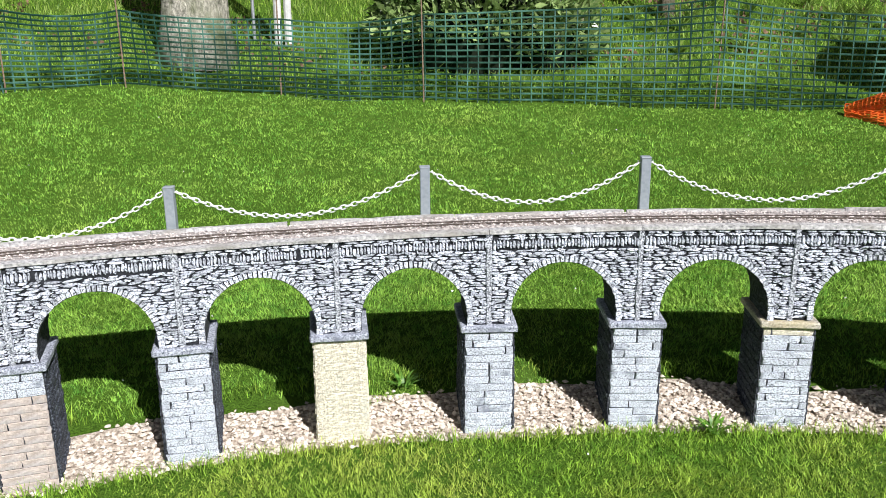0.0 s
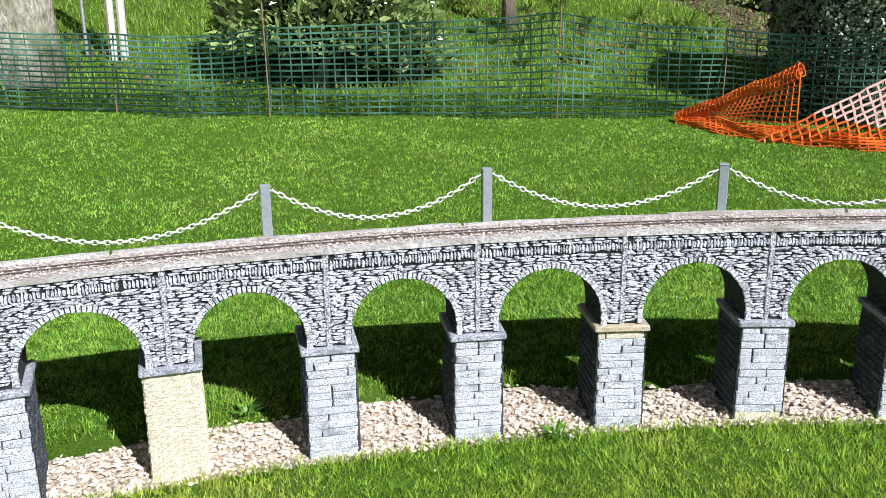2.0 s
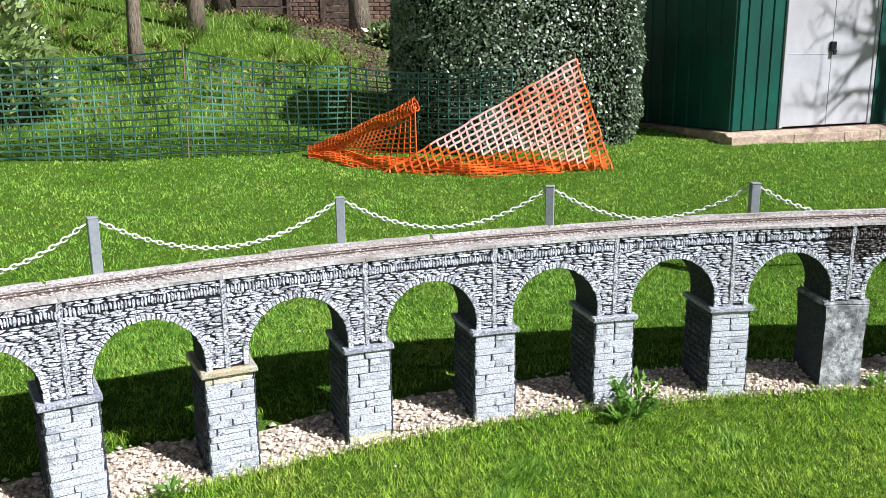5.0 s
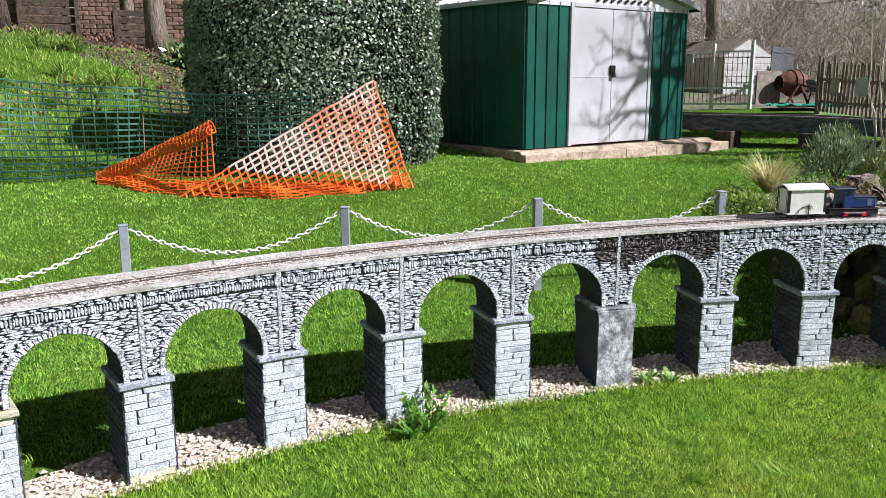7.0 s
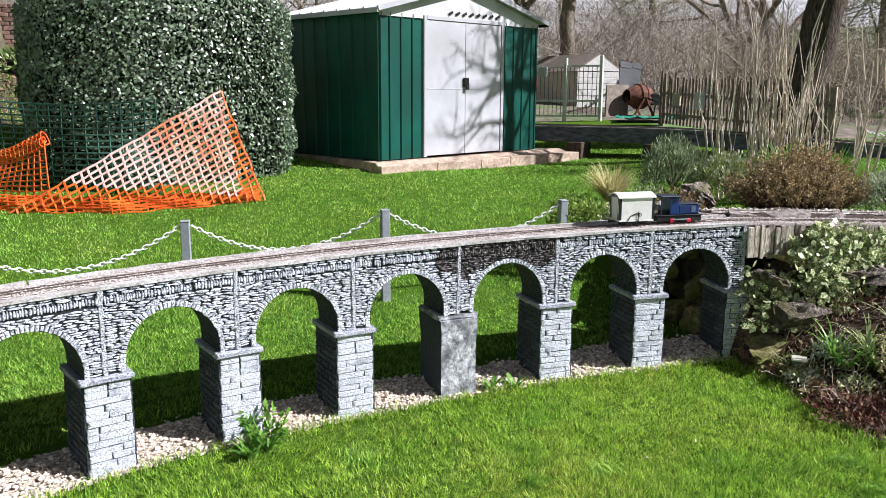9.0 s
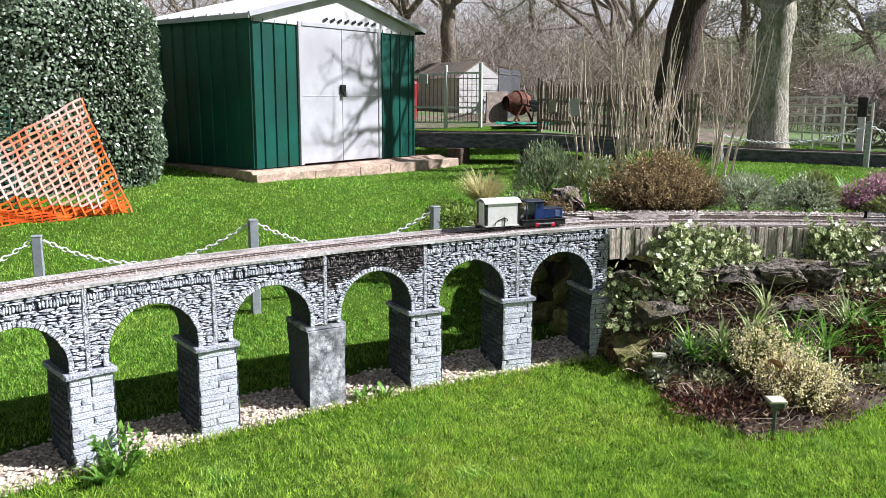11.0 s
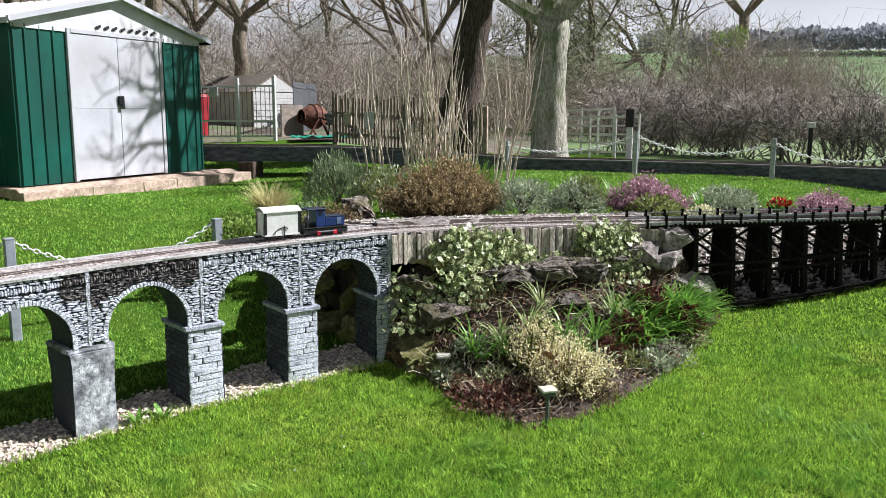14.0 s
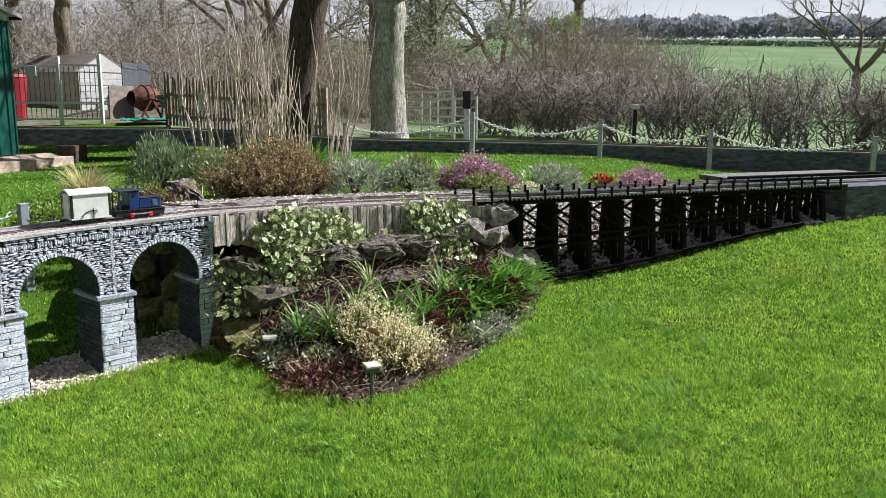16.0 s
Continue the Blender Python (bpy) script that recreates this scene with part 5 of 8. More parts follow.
# ---- earth: rockery in front, bank behind ----
def sheet(name, us, rows_fn, mat, label, category, kind="structure", bumpy=0.02, seed=0):
    """A sheet of ground over the line: rows_fn(u) gives points from one edge to the other."""
    rows = [rows_fn(u) for u in us]
    m = len(rows[0])
    verts = []
    for row in rows:
        for j, p in enumerate(row):
            k = bumpy * (1 if 0 < j < m - 1 else 0)
            verts.append((p[0], p[1], p[2] + k * noise.noise((p[0] * 6 + seed, p[1] * 6, 0))))
    faces = [(i * m + j, (i + 1) * m + j, (i + 1) * m + j + 1, i * m + j + 1) for i in range(len(rows) - 1) for j in range(m - 1)]
    ob = raw(name, verts, faces, mat, smooth=True)
    return tagged(ob, label, category, kind=kind)


BED_EDGE = [(5.72, 1.22), (5.56, .96), (5.35, .74), (5.02, .42), (4.88, .14), (5.02, -.10), (5.5, -.34), (6.1, -.60), (6.7, -.78), (7.32, -.92)]
def bed_edge(u):
    f = u * (len(BED_EDGE) - 1)
    i = min(int(f), len(BED_EDGE) - 2)
    f -= i
    a, b = BED_EDGE[i], BED_EDGE[i + 1]
    return a[0] + (b[0] - a[0]) * f, a[1] + (b[1] - a[1]) * f


def bed_height(u, f):
    """Height over the edge at f (0 edge, 1 under the planks)."""
    return 0.05 * min(1, f * 5) + 0.10 * f + 0.50 * max(0, (f - .42) / .58) ** 1.2


def bed_point(u, f):
    ex, ey = bed_edge(u)
    s = S13 - 0.02 + (S_BEND + 0.12 - S13) * u
    px, py = line(s, 0.02)
    x, y = ex + (px - ex) * f, ey + (py - ey) * f
    wing = min(1, u * 7 + .3, (1 - u) * 5 + .25)
    z0 = ground(ex, ey) - 0.02
    return x, y, z0 + bed_height(u, f) * (0.55 + .45 * wing)


sheet("planting_bed", np.linspace(0, 1, 50), lambda u: [bed_point(u, f) for f in np.linspace(0, 1, 22)], M_BARKSOIL, "dark brown planting soil of the rockery bed", "soil", bumpy=0.03)


def back_row(s):
    pts = []
    g2 = line(s, 2.3)
    zg = ground(*g2)
    for f in np.linspace(0, 1, 20):
        o = -0.005 + 2.3 * f
        p = line(s, o)
        t_ = max(0.0, (o - 0.75) / 1.55)
        z = (deck(s) - (0.016 if o > .27 else 0.06)) * (1 - t_) + (zg - .01) * t_ + (0.02 * math.sin(min(1, o / .8) * 3.1) if o > .30 else 0)
        if s < S13:
            k = max(0.0, (S13 - s) / 0.07)
            z = z * (1 - k) + (ground(*p) - .03) * k
            if o < .3:
                z = min(z, deck(s) - 0.3) if s < S13 - .05 else z
        pts.append((p[0], p[1], max(z, ground(*p) - .02) if o > .4 else z))
    return pts


sheet("upper_bed", np.linspace(S13 - 0.06, S_BEND + .02, 40), back_row, M_BARKSOIL, "stony soil of the raised bed behind the track", "soil", bumpy=0.03, seed=5)


def bank_row(s):
    pts = []
    base = ground(*line(s, 0.0))
    zg = ground(*line(s, 2.3))
    for f in np.linspace(0, 1, 20):
        o = -0.06 + 2.36 * f
        p = line(s, o)
        a = min(1, max(0, (o - 0.12) / 0.75))
        z = base + 0.01 + (max(zg, 0.66) + .04 - base) * a ** 0.85
        t_ = max(0.0, (o - 1.0) / 1.3)
        z = z * (1 - t_) + (zg - .01) * t_
        pts.append((p[0], p[1], z))
    return pts


sheet("trestle_bank", np.linspace(S_BEND + .02, S_BEND + 4.6, 40), bank_row, M_BARKSOIL, "earth bank strewn with pebbles behind the trestle", "soil", bumpy=0.02, seed=9)
g = np.random.default_rng(31)
n = 9000
cent = []
for s, f in zip(g.uniform(S_BEND + .05, S_BEND + 4.2, n), g.random(n)):
    row = bank_row(s)
    q = f * .42 * (len(row) - 1)
    i = int(q)
    a, b = np.array(row[i]), np.array(row[i + 1])
    cent.append(a + (b - a) * (q - i) + np.array([0, 0, .008]))
tagged(pebbles("bank_pebbles", np.array(cent), g.uniform(.010, .030, n), M_PEBBLE, None, 15), "pale grey and cream pebbles on the bank behind the trestle", "pebbles", kind="stuff")
n = 5000
cent = []
for s, o in zip(g.uniform(S13 - .02, S_BEND, n), np.abs(g.normal(.36, .13, n)) + .02):
    row = back_row(s)
    i = min(int(o / 2.3 * 19), 18)
    cent.append(np.array(row[i]) * .5 + np.array(row[i + 1]) * .5 + np.array([0, 0, .006]))
tagged(pebbles("bed_gravel", np.array(cent), g.uniform(.006, .016, n), M_PEBBLE, None, 16), "grey stone chippings beside the rails on the bed", "gravel", kind="stuff")

# ---- timber trestle ----
trestle = thing("timber_trestle", "black creosoted timber trestle bridge with braced bents and guard posts", "bridge")
NB = 11
for i in range(NB):
    s = S_BEND + 0.16 + i * 0.298
    zt = deck(s) - 0.045
    zb = ground(*line(s, .1)) - 0.03
    x0, y0 = line(s, 0.11)
    h = heading(s)
    bmw = bmesh.new()
    box(bmw, -.017, .017, -.145, .145, zt - .028, zt, .002)
    bent_ob = part("bent_cap", bmw, M_BLACKWOOD, trestle)
    bent_ob.matrix_basis = Matrix.Translation((x0, y0, 0)) @ Matrix.Rotation(h, 4, "Z")
    for o_top, o_bot in ((-.115, -.165), (-.04, -.05), (.04, .05), (.115, .165)):
        bm = bmesh.new()
        bar(bm, (0, o_bot, zb), (0, o_top, zt - .028), .034, .042)
        part("leg", bm, M_BLACKWOOD, bent_ob)
    hgt = zt - zb
    for fz in ([.06, .45] if hgt > .42 else [.08]):
        bm = bmesh.new()
        zz = zb + hgt * fz
        wdt = .165 - .05 * fz
        bar(bm, (.024, -wdt - .02, zz), (.024, wdt + .02, zz), .012, .028)
        part("girt", bm, M_BLACKWOOD, bent_ob)
    for sy in (-1, 1):
        bm = bmesh.new()
        bar(bm, (-.024, -sy * .15, zb + .06), (-.024, sy * .11, zt - .05), .010, .022)
        part("cross_brace", bm, M_BLACKWOOD, bent_ob)
def between(name, s0, o0, z0, s1, o1, z1, w, h):
    bm = bmesh.new()
    bar(bm, bent(s0, o0, z0), bent(s1, o1, z1), w, h)
    return part(name, bm, M_BLACKWOOD, trestle)


for i in range(NB - 1):
    s0, s1 = S_BEND + 0.16 + i * 0.298, S_BEND + 0.16 + (i + 1) * 0.298
    zt0, zt1 = deck(s0) - .08, deck(s1) - .08
    zb0, zb1 = ground(*line(s0, .1)) + .02, ground(*line(s1, .1)) + .02
    hgt = zt0 - zb0
    for o, e in ((-.02, -.05), (.24, .27)):
        if hgt > .25:
            between("long_brace", s0, o, zt0, s1, e, zb1 + (zt1 - zb1) * .62, .010, .018)
            if e > 0:
                between("long_brace", s1, o, zt1, s0, e, zb0 + hgt * .62, .010, .018)
        for fz in (.46, .58):
            if hgt > .3 and (e < 0 or fz < .5):
                between("long_girt", s0, e, zb0 + hgt * fz, s1, e, zb1 + (zt1 - zb1) * fz, .012, .020)
    if hgt > .25:
        between("ground_sill", s0 - .03, -.085, zb0 + .01, s1 + .03, -.085, zb1 + .01, .034, .026)
S_T1 = S_BEND + 3.40
for o in (.03, .09, .15, .21):
    strip("stringer", S_BEND - .02, S_T1, o - .014, o + .014, -.045, -.012, M_BLACKWOOD, trestle, .2)
for o in (-.035, .285):
    strip("guard_rail", S_BEND - .25, S_T1, o - .010, o + .010, -.006, .016, M_COPING, trestle, .2)
for o in (-.038, .288):
    strip("hand_wire", S_BEND - .25, S_T1, o - .004, o + .004, .043, .050, M_STEELPOST, trestle, .2)
tie_bm = boxed(-.011, .011, -.175, .175, -.012, .004, .001)
tie_me = bpy.data.meshes.new("tie")
tie_bm.to_mesh(tie_me)
tie_bm.free()
tie_me.materials.append(M_BLACKWOOD)
gp_bm = boxed(-.009, .009, -.009, .009, -.03, .070, .002)
gp_me = bpy.data.meshes.new("guard_post")
gp_bm.to_mesh(gp_me)
gp_bm.free()
gp_me.materials.append(M_BLACKWOOD)
i = 0
s = S_BEND - 0.24
while s < S_T1:
    xx, yy = line(s, MID)
    m = Matrix.Translation((xx, yy, deck(s))) @ Matrix.Rotation(heading(s), 4, "Z")
    if s > S_BEND - .02:
        ob = new("tie", tie_me)
        ob.matrix_basis = m
        ob.parent = trestle
    if i % 4 == 0:
        for o in (-.042, .292):
            ob = new("guard_post", gp_me)
            xx, yy = line(s, o)
            ob.matrix_basis = Matrix.Translation((xx, yy, deck(s))) @ Matrix.Rotation(heading(s), 4, "Z")
            ob.parent = trestle
    i += 1
    s += 0.037
# black abutment where the trestle meets the lawn, and the board beyond it
ab = thing("bridge_abutment", "black painted timber abutment at the end of the trestle", "abutment")
bm = bmesh.new()
v = box(bm, S_T1 - .02, S_T1 + 1.5, -.06, .34, .30, deck(S_T1) - .006, .006)
bend_verts(bm.verts)
part("side_box", bm, M_WALLDARK, ab)
bm = bmesh.new()
box(bm, S_T1 - .4, S_T1 + 1.5, .55, 1.5, .72, .77, .005)
bend_verts(bm.verts)
part("deck_board", bm, M_SLATEBOARD, ab)
for o in (.62, .9):
    bm = bmesh.new()
    box(bm, S_T1 - .5, S_T1 + 1.5, o, o + .05, .77, .80, .003)
    bend_verts(bm.verts)
    part("rail_timber", bm, M_BLACKWOOD, ab)

# ---- rockery stones, ivy and plants ----
def on_bed(u, f, dz=0.0):
    x, y, z = bed_point(u, f)
    return x, y, z + dz


ROCKS = [  # u, f, dz, sizes, mossy
    (.10, .80, .12, .20, .13, .10, 0), (.20, .66, .03, .24, .15, .15, 0), (.14, .40, .0, .17, .12, .10, 1), (.15, .90, .13, .20, .12, .05, 1),
    (.30, .90, .05, .20, .12, .07, 0), (.40, .91, .05, .24, .12, .06, 0), (.43, .86, .06, .22, .13, .07, 0), (.52, .92, .05, .24, .12, .06, 0), (.54, .86, .08, .20, .14, .07, 0),
    (.62, .92, .05, .24, .12, .06, 0), (.65, .86, .05, .20, .14, .09, 0), (.58, .74, .02, .16, .13, .08, 0),
    (.82, .92, .06, .22, .13, .09, 0), (.90, .88, .08, .22, .15, .14, 0), (.97, .66, .03, .24, .12, .13, 0), (.95, .98, .12, .18, .13, .12, 0), (.27, .22, .0, .13, .09, .05, 1), (.74, .88, .06, .18, .12, .08, 0)]
for i, (x, y, z, sx, sy, sz, m_, lab) in enumerate((
        (5.75, 1.01, .10, .20, .15, .13, M_MOSSROCK, "yellow mossy rock by the last pier"), (5.95, .96, .30, .27, .17, .15, M_ROCK, "dark fissured rock below the planks"),
        (6.23, 1.13, .49, .19, .14, .075, M_TANROCK, "flat tan rock under the end of the planks"), (5.98, 1.12, .40, .14, .12, .10, M_ROCK, "dark layered rock below the planks"))):
    rock(x, y, z, sx, sy, sz, 480 + i, m_, label=lab)
for i, (u, f, dz, sx, sy, sz, moss) in enumerate(ROCKS):
    x, y, z = on_bed(u, f, dz)
    rock(x, y, z, sx, sy, sz, 400 + i, M_MOSSROCK if moss else M_PALEROCK if u > .8 else None, label="low mossy yellow-brown rock at the bed edge" if moss else "pale grey leaning rock beside the trestle" if u > .8 else "dark grey-brown layered rock in the rockery")
# stones edging the track behind the rails
for i, (k, o, dz, sx, sy, sz) in enumerate(((12.75, .42, -.06, .22, .14, .10), (13.3, .40, -.035, .13, .10, .07), (13.75, .37, -.01, .19, .11, .06), (14.3, .37, -.015, .20, .10, .055), (14.9, .42, -.02, .14, .1, .06), (12.5, .55, -.02, .16, .12, .10))):
    s = k * STEP
    x, y = line(s, o)
    rock(x, y, deck(s) + dz, sx, sy, sz, 440 + i, M_PALEROCK, label="pale pinkish grey stone edging the raised bed")
rock(7.95, 2.28, .71, .22, .16, .15, 473, M_ROCK, label="dark grey boulder among lavender and heather")
# the rock wall seen through the last arch
for i, (k, o, z, sx, sy, sz) in enumerate(((12.90, .35, .10, .17, .14, .16), (12.85, .62, .12, .18, .15, .18), (12.80, .92, .14, .18, .16, .17), (12.92, .42, .38, .16, .14, .14), (12.86, .70, .42, .18, .15, .14), (12.80, .98, .42, .17, .15, .15), (12.9, .55, .60, .20, .14, .10), (12.75, 1.2, .30, .2, .16, .22))):
    x, y = line(k * STEP, o)
    rock(x, y, z, sx, sy, sz, 460 + i, M_MOSSROCK, label="mossy brown-yellow rock walling the raised bed")

g = np.random.default_rng(50)
def ivy(label, u0, u1, z_lo, z_hi, n, seed):
    """Leaves hanging over the planks and the rocks between u0 and u1, z measured from the deck."""
    g = np.random.default_rng(seed)
    t = thing("ivy", label, "ivy")
    pts, dirs, sizes = [], [], []
    vines = []
    for v in range(40):
        u = g.uniform(u0, u1)
        s = S13 + (S_BEND - S13) * u
        top = z_hi - abs(g.normal(0, .10))
        length = g.uniform(.12, .52)
        path = []
        for i in range(10):
            q = i / 9
            drop = length * q
            o = -0.045 - 0.30 * max(0, drop - (.05 if top > -.1 else 0)) - g.uniform(0, .03)
            ss = s + 0.10 * math.sin(q * 3 + v) + g.normal(0, .02)
            path.append(np.array(bent(ss, o, deck(s) + top - drop)))
        vines.append(path)
    bm = bmesh.new()
    for p in vines:
        tube(bm, [tuple(q) for q in p], [0.003] * len(p), 4)
    part("vine", bm, M_TWIG, t)
    for _ in range(n):
        p = vines[g.integers(len(vines))]
        i = g.integers(9)
        f = g.random()
        q = p[i] * (1 - f) + p[i + 1] * f + g.normal(0, .028, 3)
        q[2] = max(q[2], deck(S13) + z_lo)
        pts.append(q)
    pts = np.array(pts)
    nrm = np.array([-.72, -.60, .35])
    # five-pointed flat leaves
    r = g.uniform(.012, .030, n)
    d = nrm + g.normal(0, .45, (n, 3))
    d /= np.linalg.norm(d, axis=1)[:, None]
    a = np.cross(d, g.normal(0, 1, (n, 3)))
    a /= np.linalg.norm(a, axis=1)[:, None]
    b = np.cross(d, a)
    shape = ((1.25, 0), (.5, .5), (.3, .85), (-.2, .62), (-.7, .5), (-.6, 0), (-.7, -.5), (-.2, -.62), (.3, -.85), (.5, -.5))
    v = np.stack([pts + a * (r * p_)[:, None] + b * (r * q_)[:, None] for p_, q_ in shape], 1)
    tagged(tris("leaf_cover", v, M_IVY, t, 10), kind="stuff")
    return t


ivy("variegated cream and green ivy climbing the planks", .17, .42, -.50, .0, 3000, 51)
ivy("variegated ivy hanging over the planks and rocks", .68, .81, -.42, .03, 1900, 52)
ivy("straggling variegated ivy creeping over low rocks", .02, .16, -.60, -.26, 500, 53)
ivy("thin ivy trailing across the rock face", .36, .76, -.56, -.20, 2300, 54)


def strap_plant(x, y, z, n, length, width, mat, seed, label, name="strap_leaf_plant", category="plant", arch=0.7):
    """Arching strap leaves from one crown."""
    g = np.random.default_rng(seed)
    t = thing(name, label, category, at=(x, y, z))
    quads = []
    for i in range(n):
        a = g.uniform(0, 6.28)
        L, w = length * g.uniform(.6, 1.1), width * g.uniform(.7, 1.2)
        out = np.array([math.cos(a), math.sin(a), 0])
        side = np.array([-math.sin(a), math.cos(a), 0])
        p0 = out * g.uniform(0, .03)
        el = g.uniform(.75, 1.35)
        pts = []
        p = p0
        for j in range(6):
            pts.append(p)
            e = el - arch * 1.9 * (j / 5) ** 1.3 * g.uniform(.8, 1.2)
            p = p + (out * math.cos(e) + np.array([0, 0, math.sin(e)])) * L / 5
        ws = (.7, 1, 1, .85, .55, .06)
        for j in range(5):
            a0, a1 = side * w * ws[j] / 2, side * w * ws[j + 1] / 2
            quads.append(np.stack([pts[j] - a0, pts[j] + a0, pts[j + 1] + a1, pts[j + 1] - a1]))
    tagged(tris("foliage", np.array(quads), mat, t, 4), kind="stuff")
    return t


def spiky_heather(label, centre, rx, ry, rz, n, seed, name="white_heather", leaf=None, bloom=None, leaf_size=.024, bloom_size=.016, start=.55, loose=.011):
    """Upright flowering shoots, each ringed with small blossoms, over a green tangle."""
    g = np.random.default_rng(seed)
    t = thing(name, label, "heather", at=centre)
    a, r = g.uniform(0, 6.28, n), np.sqrt(g.random(n))
    lump = 1 + .16 * np.sin(a * 3 + seed) + .1 * np.sin(a * 5 + r * 4)
    A = np.c_[np.cos(a) * r * rx * .6, np.sin(a) * r * ry * .6, np.zeros(n)]
    hgt = rz * (1.15 - .72 * r ** 2) * g.uniform(.72, 1.12, n)
    B = np.c_[np.cos(a) * r * rx * 1.05 * lump, np.sin(a) * r * ry * 1.05 * lump, hgt] + g.normal(0, .02, (n, 3))
    twigs("stem", A, B, .003, M_TWIG, t, seed, .2, 3)
    m = n * 34
    src = g.integers(0, n, m)
    f = g.uniform(.25, 1.03, m)
    P = A[src] + (B[src] - A[src]) * f[:, None] + g.normal(0, loose, (m, 3))
    D = (B - A)[src] * 2 + g.normal(0, .15, (m, 3))
    bl = f > start + g.normal(0, .14, m)
    tagged(leaf_cloud("foliage", P[~bl], D[~bl], np.full((~bl).sum(), leaf_size), leaf or M_HEATHERG, seed, t, .28, .5), kind="stuff")
    tagged(leaf_cloud("bloom", P[bl], D[bl], np.full(bl.sum(), bloom_size), bloom or M_HEATHERW, seed + 1, t, .6, .7), kind="stuff")
    return t


for i, (u, f, n, L, w, lab) in enumerate(((.80, .42, 60, .34, .016, "tall bright green strap-leaved clump on the rockery"), (.88, .36, 70, .38, .017, "arching green strap-leaved clump beside the lawn"), (.72, .62, 40, .30, .014, "green strap-leaved clump under the ivy"), (.93, .22, 50, .30, .013, "low green strap-leaved tuft at the bed edge"), (.33, .50, 26, .20, .022, "small upright green bulb leaves"), (.60, .52, 26, .30, .010, "sparse green grassy tuft among the rocks"), (.46, .55, 22, .26, .010, "sparse bronze-green grassy tuft"))):
    x, y, z = on_bed(u, f)
    strap_plant(x, y, z, n, L, w, M_STRAP, 600 + i, lab)
for i, (u, f, n, L) in enumerate(((.84, .50, 110, .42), (.90, .42, 120, .40), (.76, .50, 80, .36), (.96, .34, 60, .26))):
    x, y, z = on_bed(u, f)
    strap_plant(x, y, z, n, L, .018, M_STRAP, 620 + i, "dense arching green strap-leaved clump beside the trestle")
for i, (u, f, a, h) in enumerate(((.30, .56, .17, .09), (.36, .38, .15, .08), (.46, .50, .15, .09), (.24, .30, .14, .07), (.60, .42, .15, .09), (.70, .30, .16, .09), (.74, .20, .15, .08), (.86, .16, .15, .08), (.50, .62, .13, .08))):
    x, y, z = on_bed(u, f)
    bush("low_shrub", "low small-leaved green ground cover among the rocks", (x, y, z - .02), a, a * .8, h, (M_GREYLEAF, M_IVY, M_OLIVE)[i % 3], 420, .030, 640 + i, .6)
spiky_heather("cream-white flowering heather with yellow-green shoots", (5.50, .0, -.01), .25, .25, .29, 210, 61)
spiky_heather("low straggling cream heather with orange tips", (5.72, .24, .08), .22, .20, .27, 100, 62)
for i, (u, f, n, L, mat) in enumerate(((.70, .44, 40, .30, M_STRAP), (.52, .50, 30, .28, M_GREYLEAF), (.40, .52, 36, .24, M_STRAP), (.84, .30, 60, .34, M_STRAP), (.62, .26, 26, .30, M_GREYLEAF), (.76, .36, 50, .36, M_STRAP), (.90, .52, 60, .40, M_STRAP))):
    x, y, z = on_bed(u, f)
    strap_plant(x, y, z, n, L, .013, mat, 660 + i, "loose arching grassy leaves among the heathers")
for i, (u, f, L) in enumerate(((.46, .62, .34), (.56, .56, .36), (.38, .56, .30), (.64, .50, .36), (.50, .72, .30), (.30, .50, .28), (.70, .60, .36), (.58, .36, .32))):
    x, y, z = on_bed(u, f)
    strap_plant(x, y, z + .05, 26, L, .010, M_STRAP if i % 2 else M_PALEGRASS, 690 + i, "thin pale arching grass over the rockery")
for i, (u, f) in enumerate(((.80, .58), (.72, .46), (.86, .24))):
    x, y, z = on_bed(u, f)
    bush("red_leaf_plant", "crimson-bronze leaves among green strap leaves", (x, y, z + .04), .13, .11, .16, M_REDLEAF, 260, .05, 680 + i, .5, "plant")
bush("red_leaf_plant", "low dark red leafy plant on brown mulch", (5.32, .40, .0), .30, .26, .05, M_REDLEAF, 1000, .034, 63, .30, "plant", extra=(M_LITTER, 320, .03))
x, y, z = on_bed(.78, .22)
bush("low_shrub", "low grey-green creeping shrub at the bed edge", (x, y, z - .02), .22, .20, .10, M_GREYLEAF, 900, .022, 65, .5)
x, y, z = on_bed(.66, .40)
bush("red_leaf_plant", "small crimson-leaved shrub among green leaves", (x, y, z), .12, .10, .14, M_REDLEAF, 400, .035, 66, .4, "plant")
x, y, z = on_bed(.22, .42)
bush("low_shrub", "small dark green creeping shrub between rocks", (x, y, z - .02), .22, .16, .10, M_OLIVE, 900, .022, 67, .5)
x, y, z = on_bed(.62, .12)
bush("red_leaf_plant", "pinkish dead heather stems at the bed edge", (x, y, z - .02), .16, .10, .10, M_BROWNH, 500, .025, 68, .3, "plant")


def solar_lamp(x, y, zt, rz):
    zb = ground(x, y)
    t = thing("solar_lamp", "small square green-grey solar garden lamp on a stake", "garden lamp", group="solar lamps in the bed", at=(x, y, zb), rz=rz)
    h = zt - zb
    bm = bmesh.new()
    tube(bm, [(0, 0, -.05), (0, 0, h - .03)], .011, 8)
    part("stake", bm, M_LAMPBODY, t)
    part("lamp_body", boxed(-.036, .036, -.036, .036, h - .035, h - .008, .006), M_LAMPBODY, t)
    part("lamp_lid", boxed(-.043, .043, -.043, .043, h - .009, h + .006, .004), M_LAMPTOP, t)
    return t


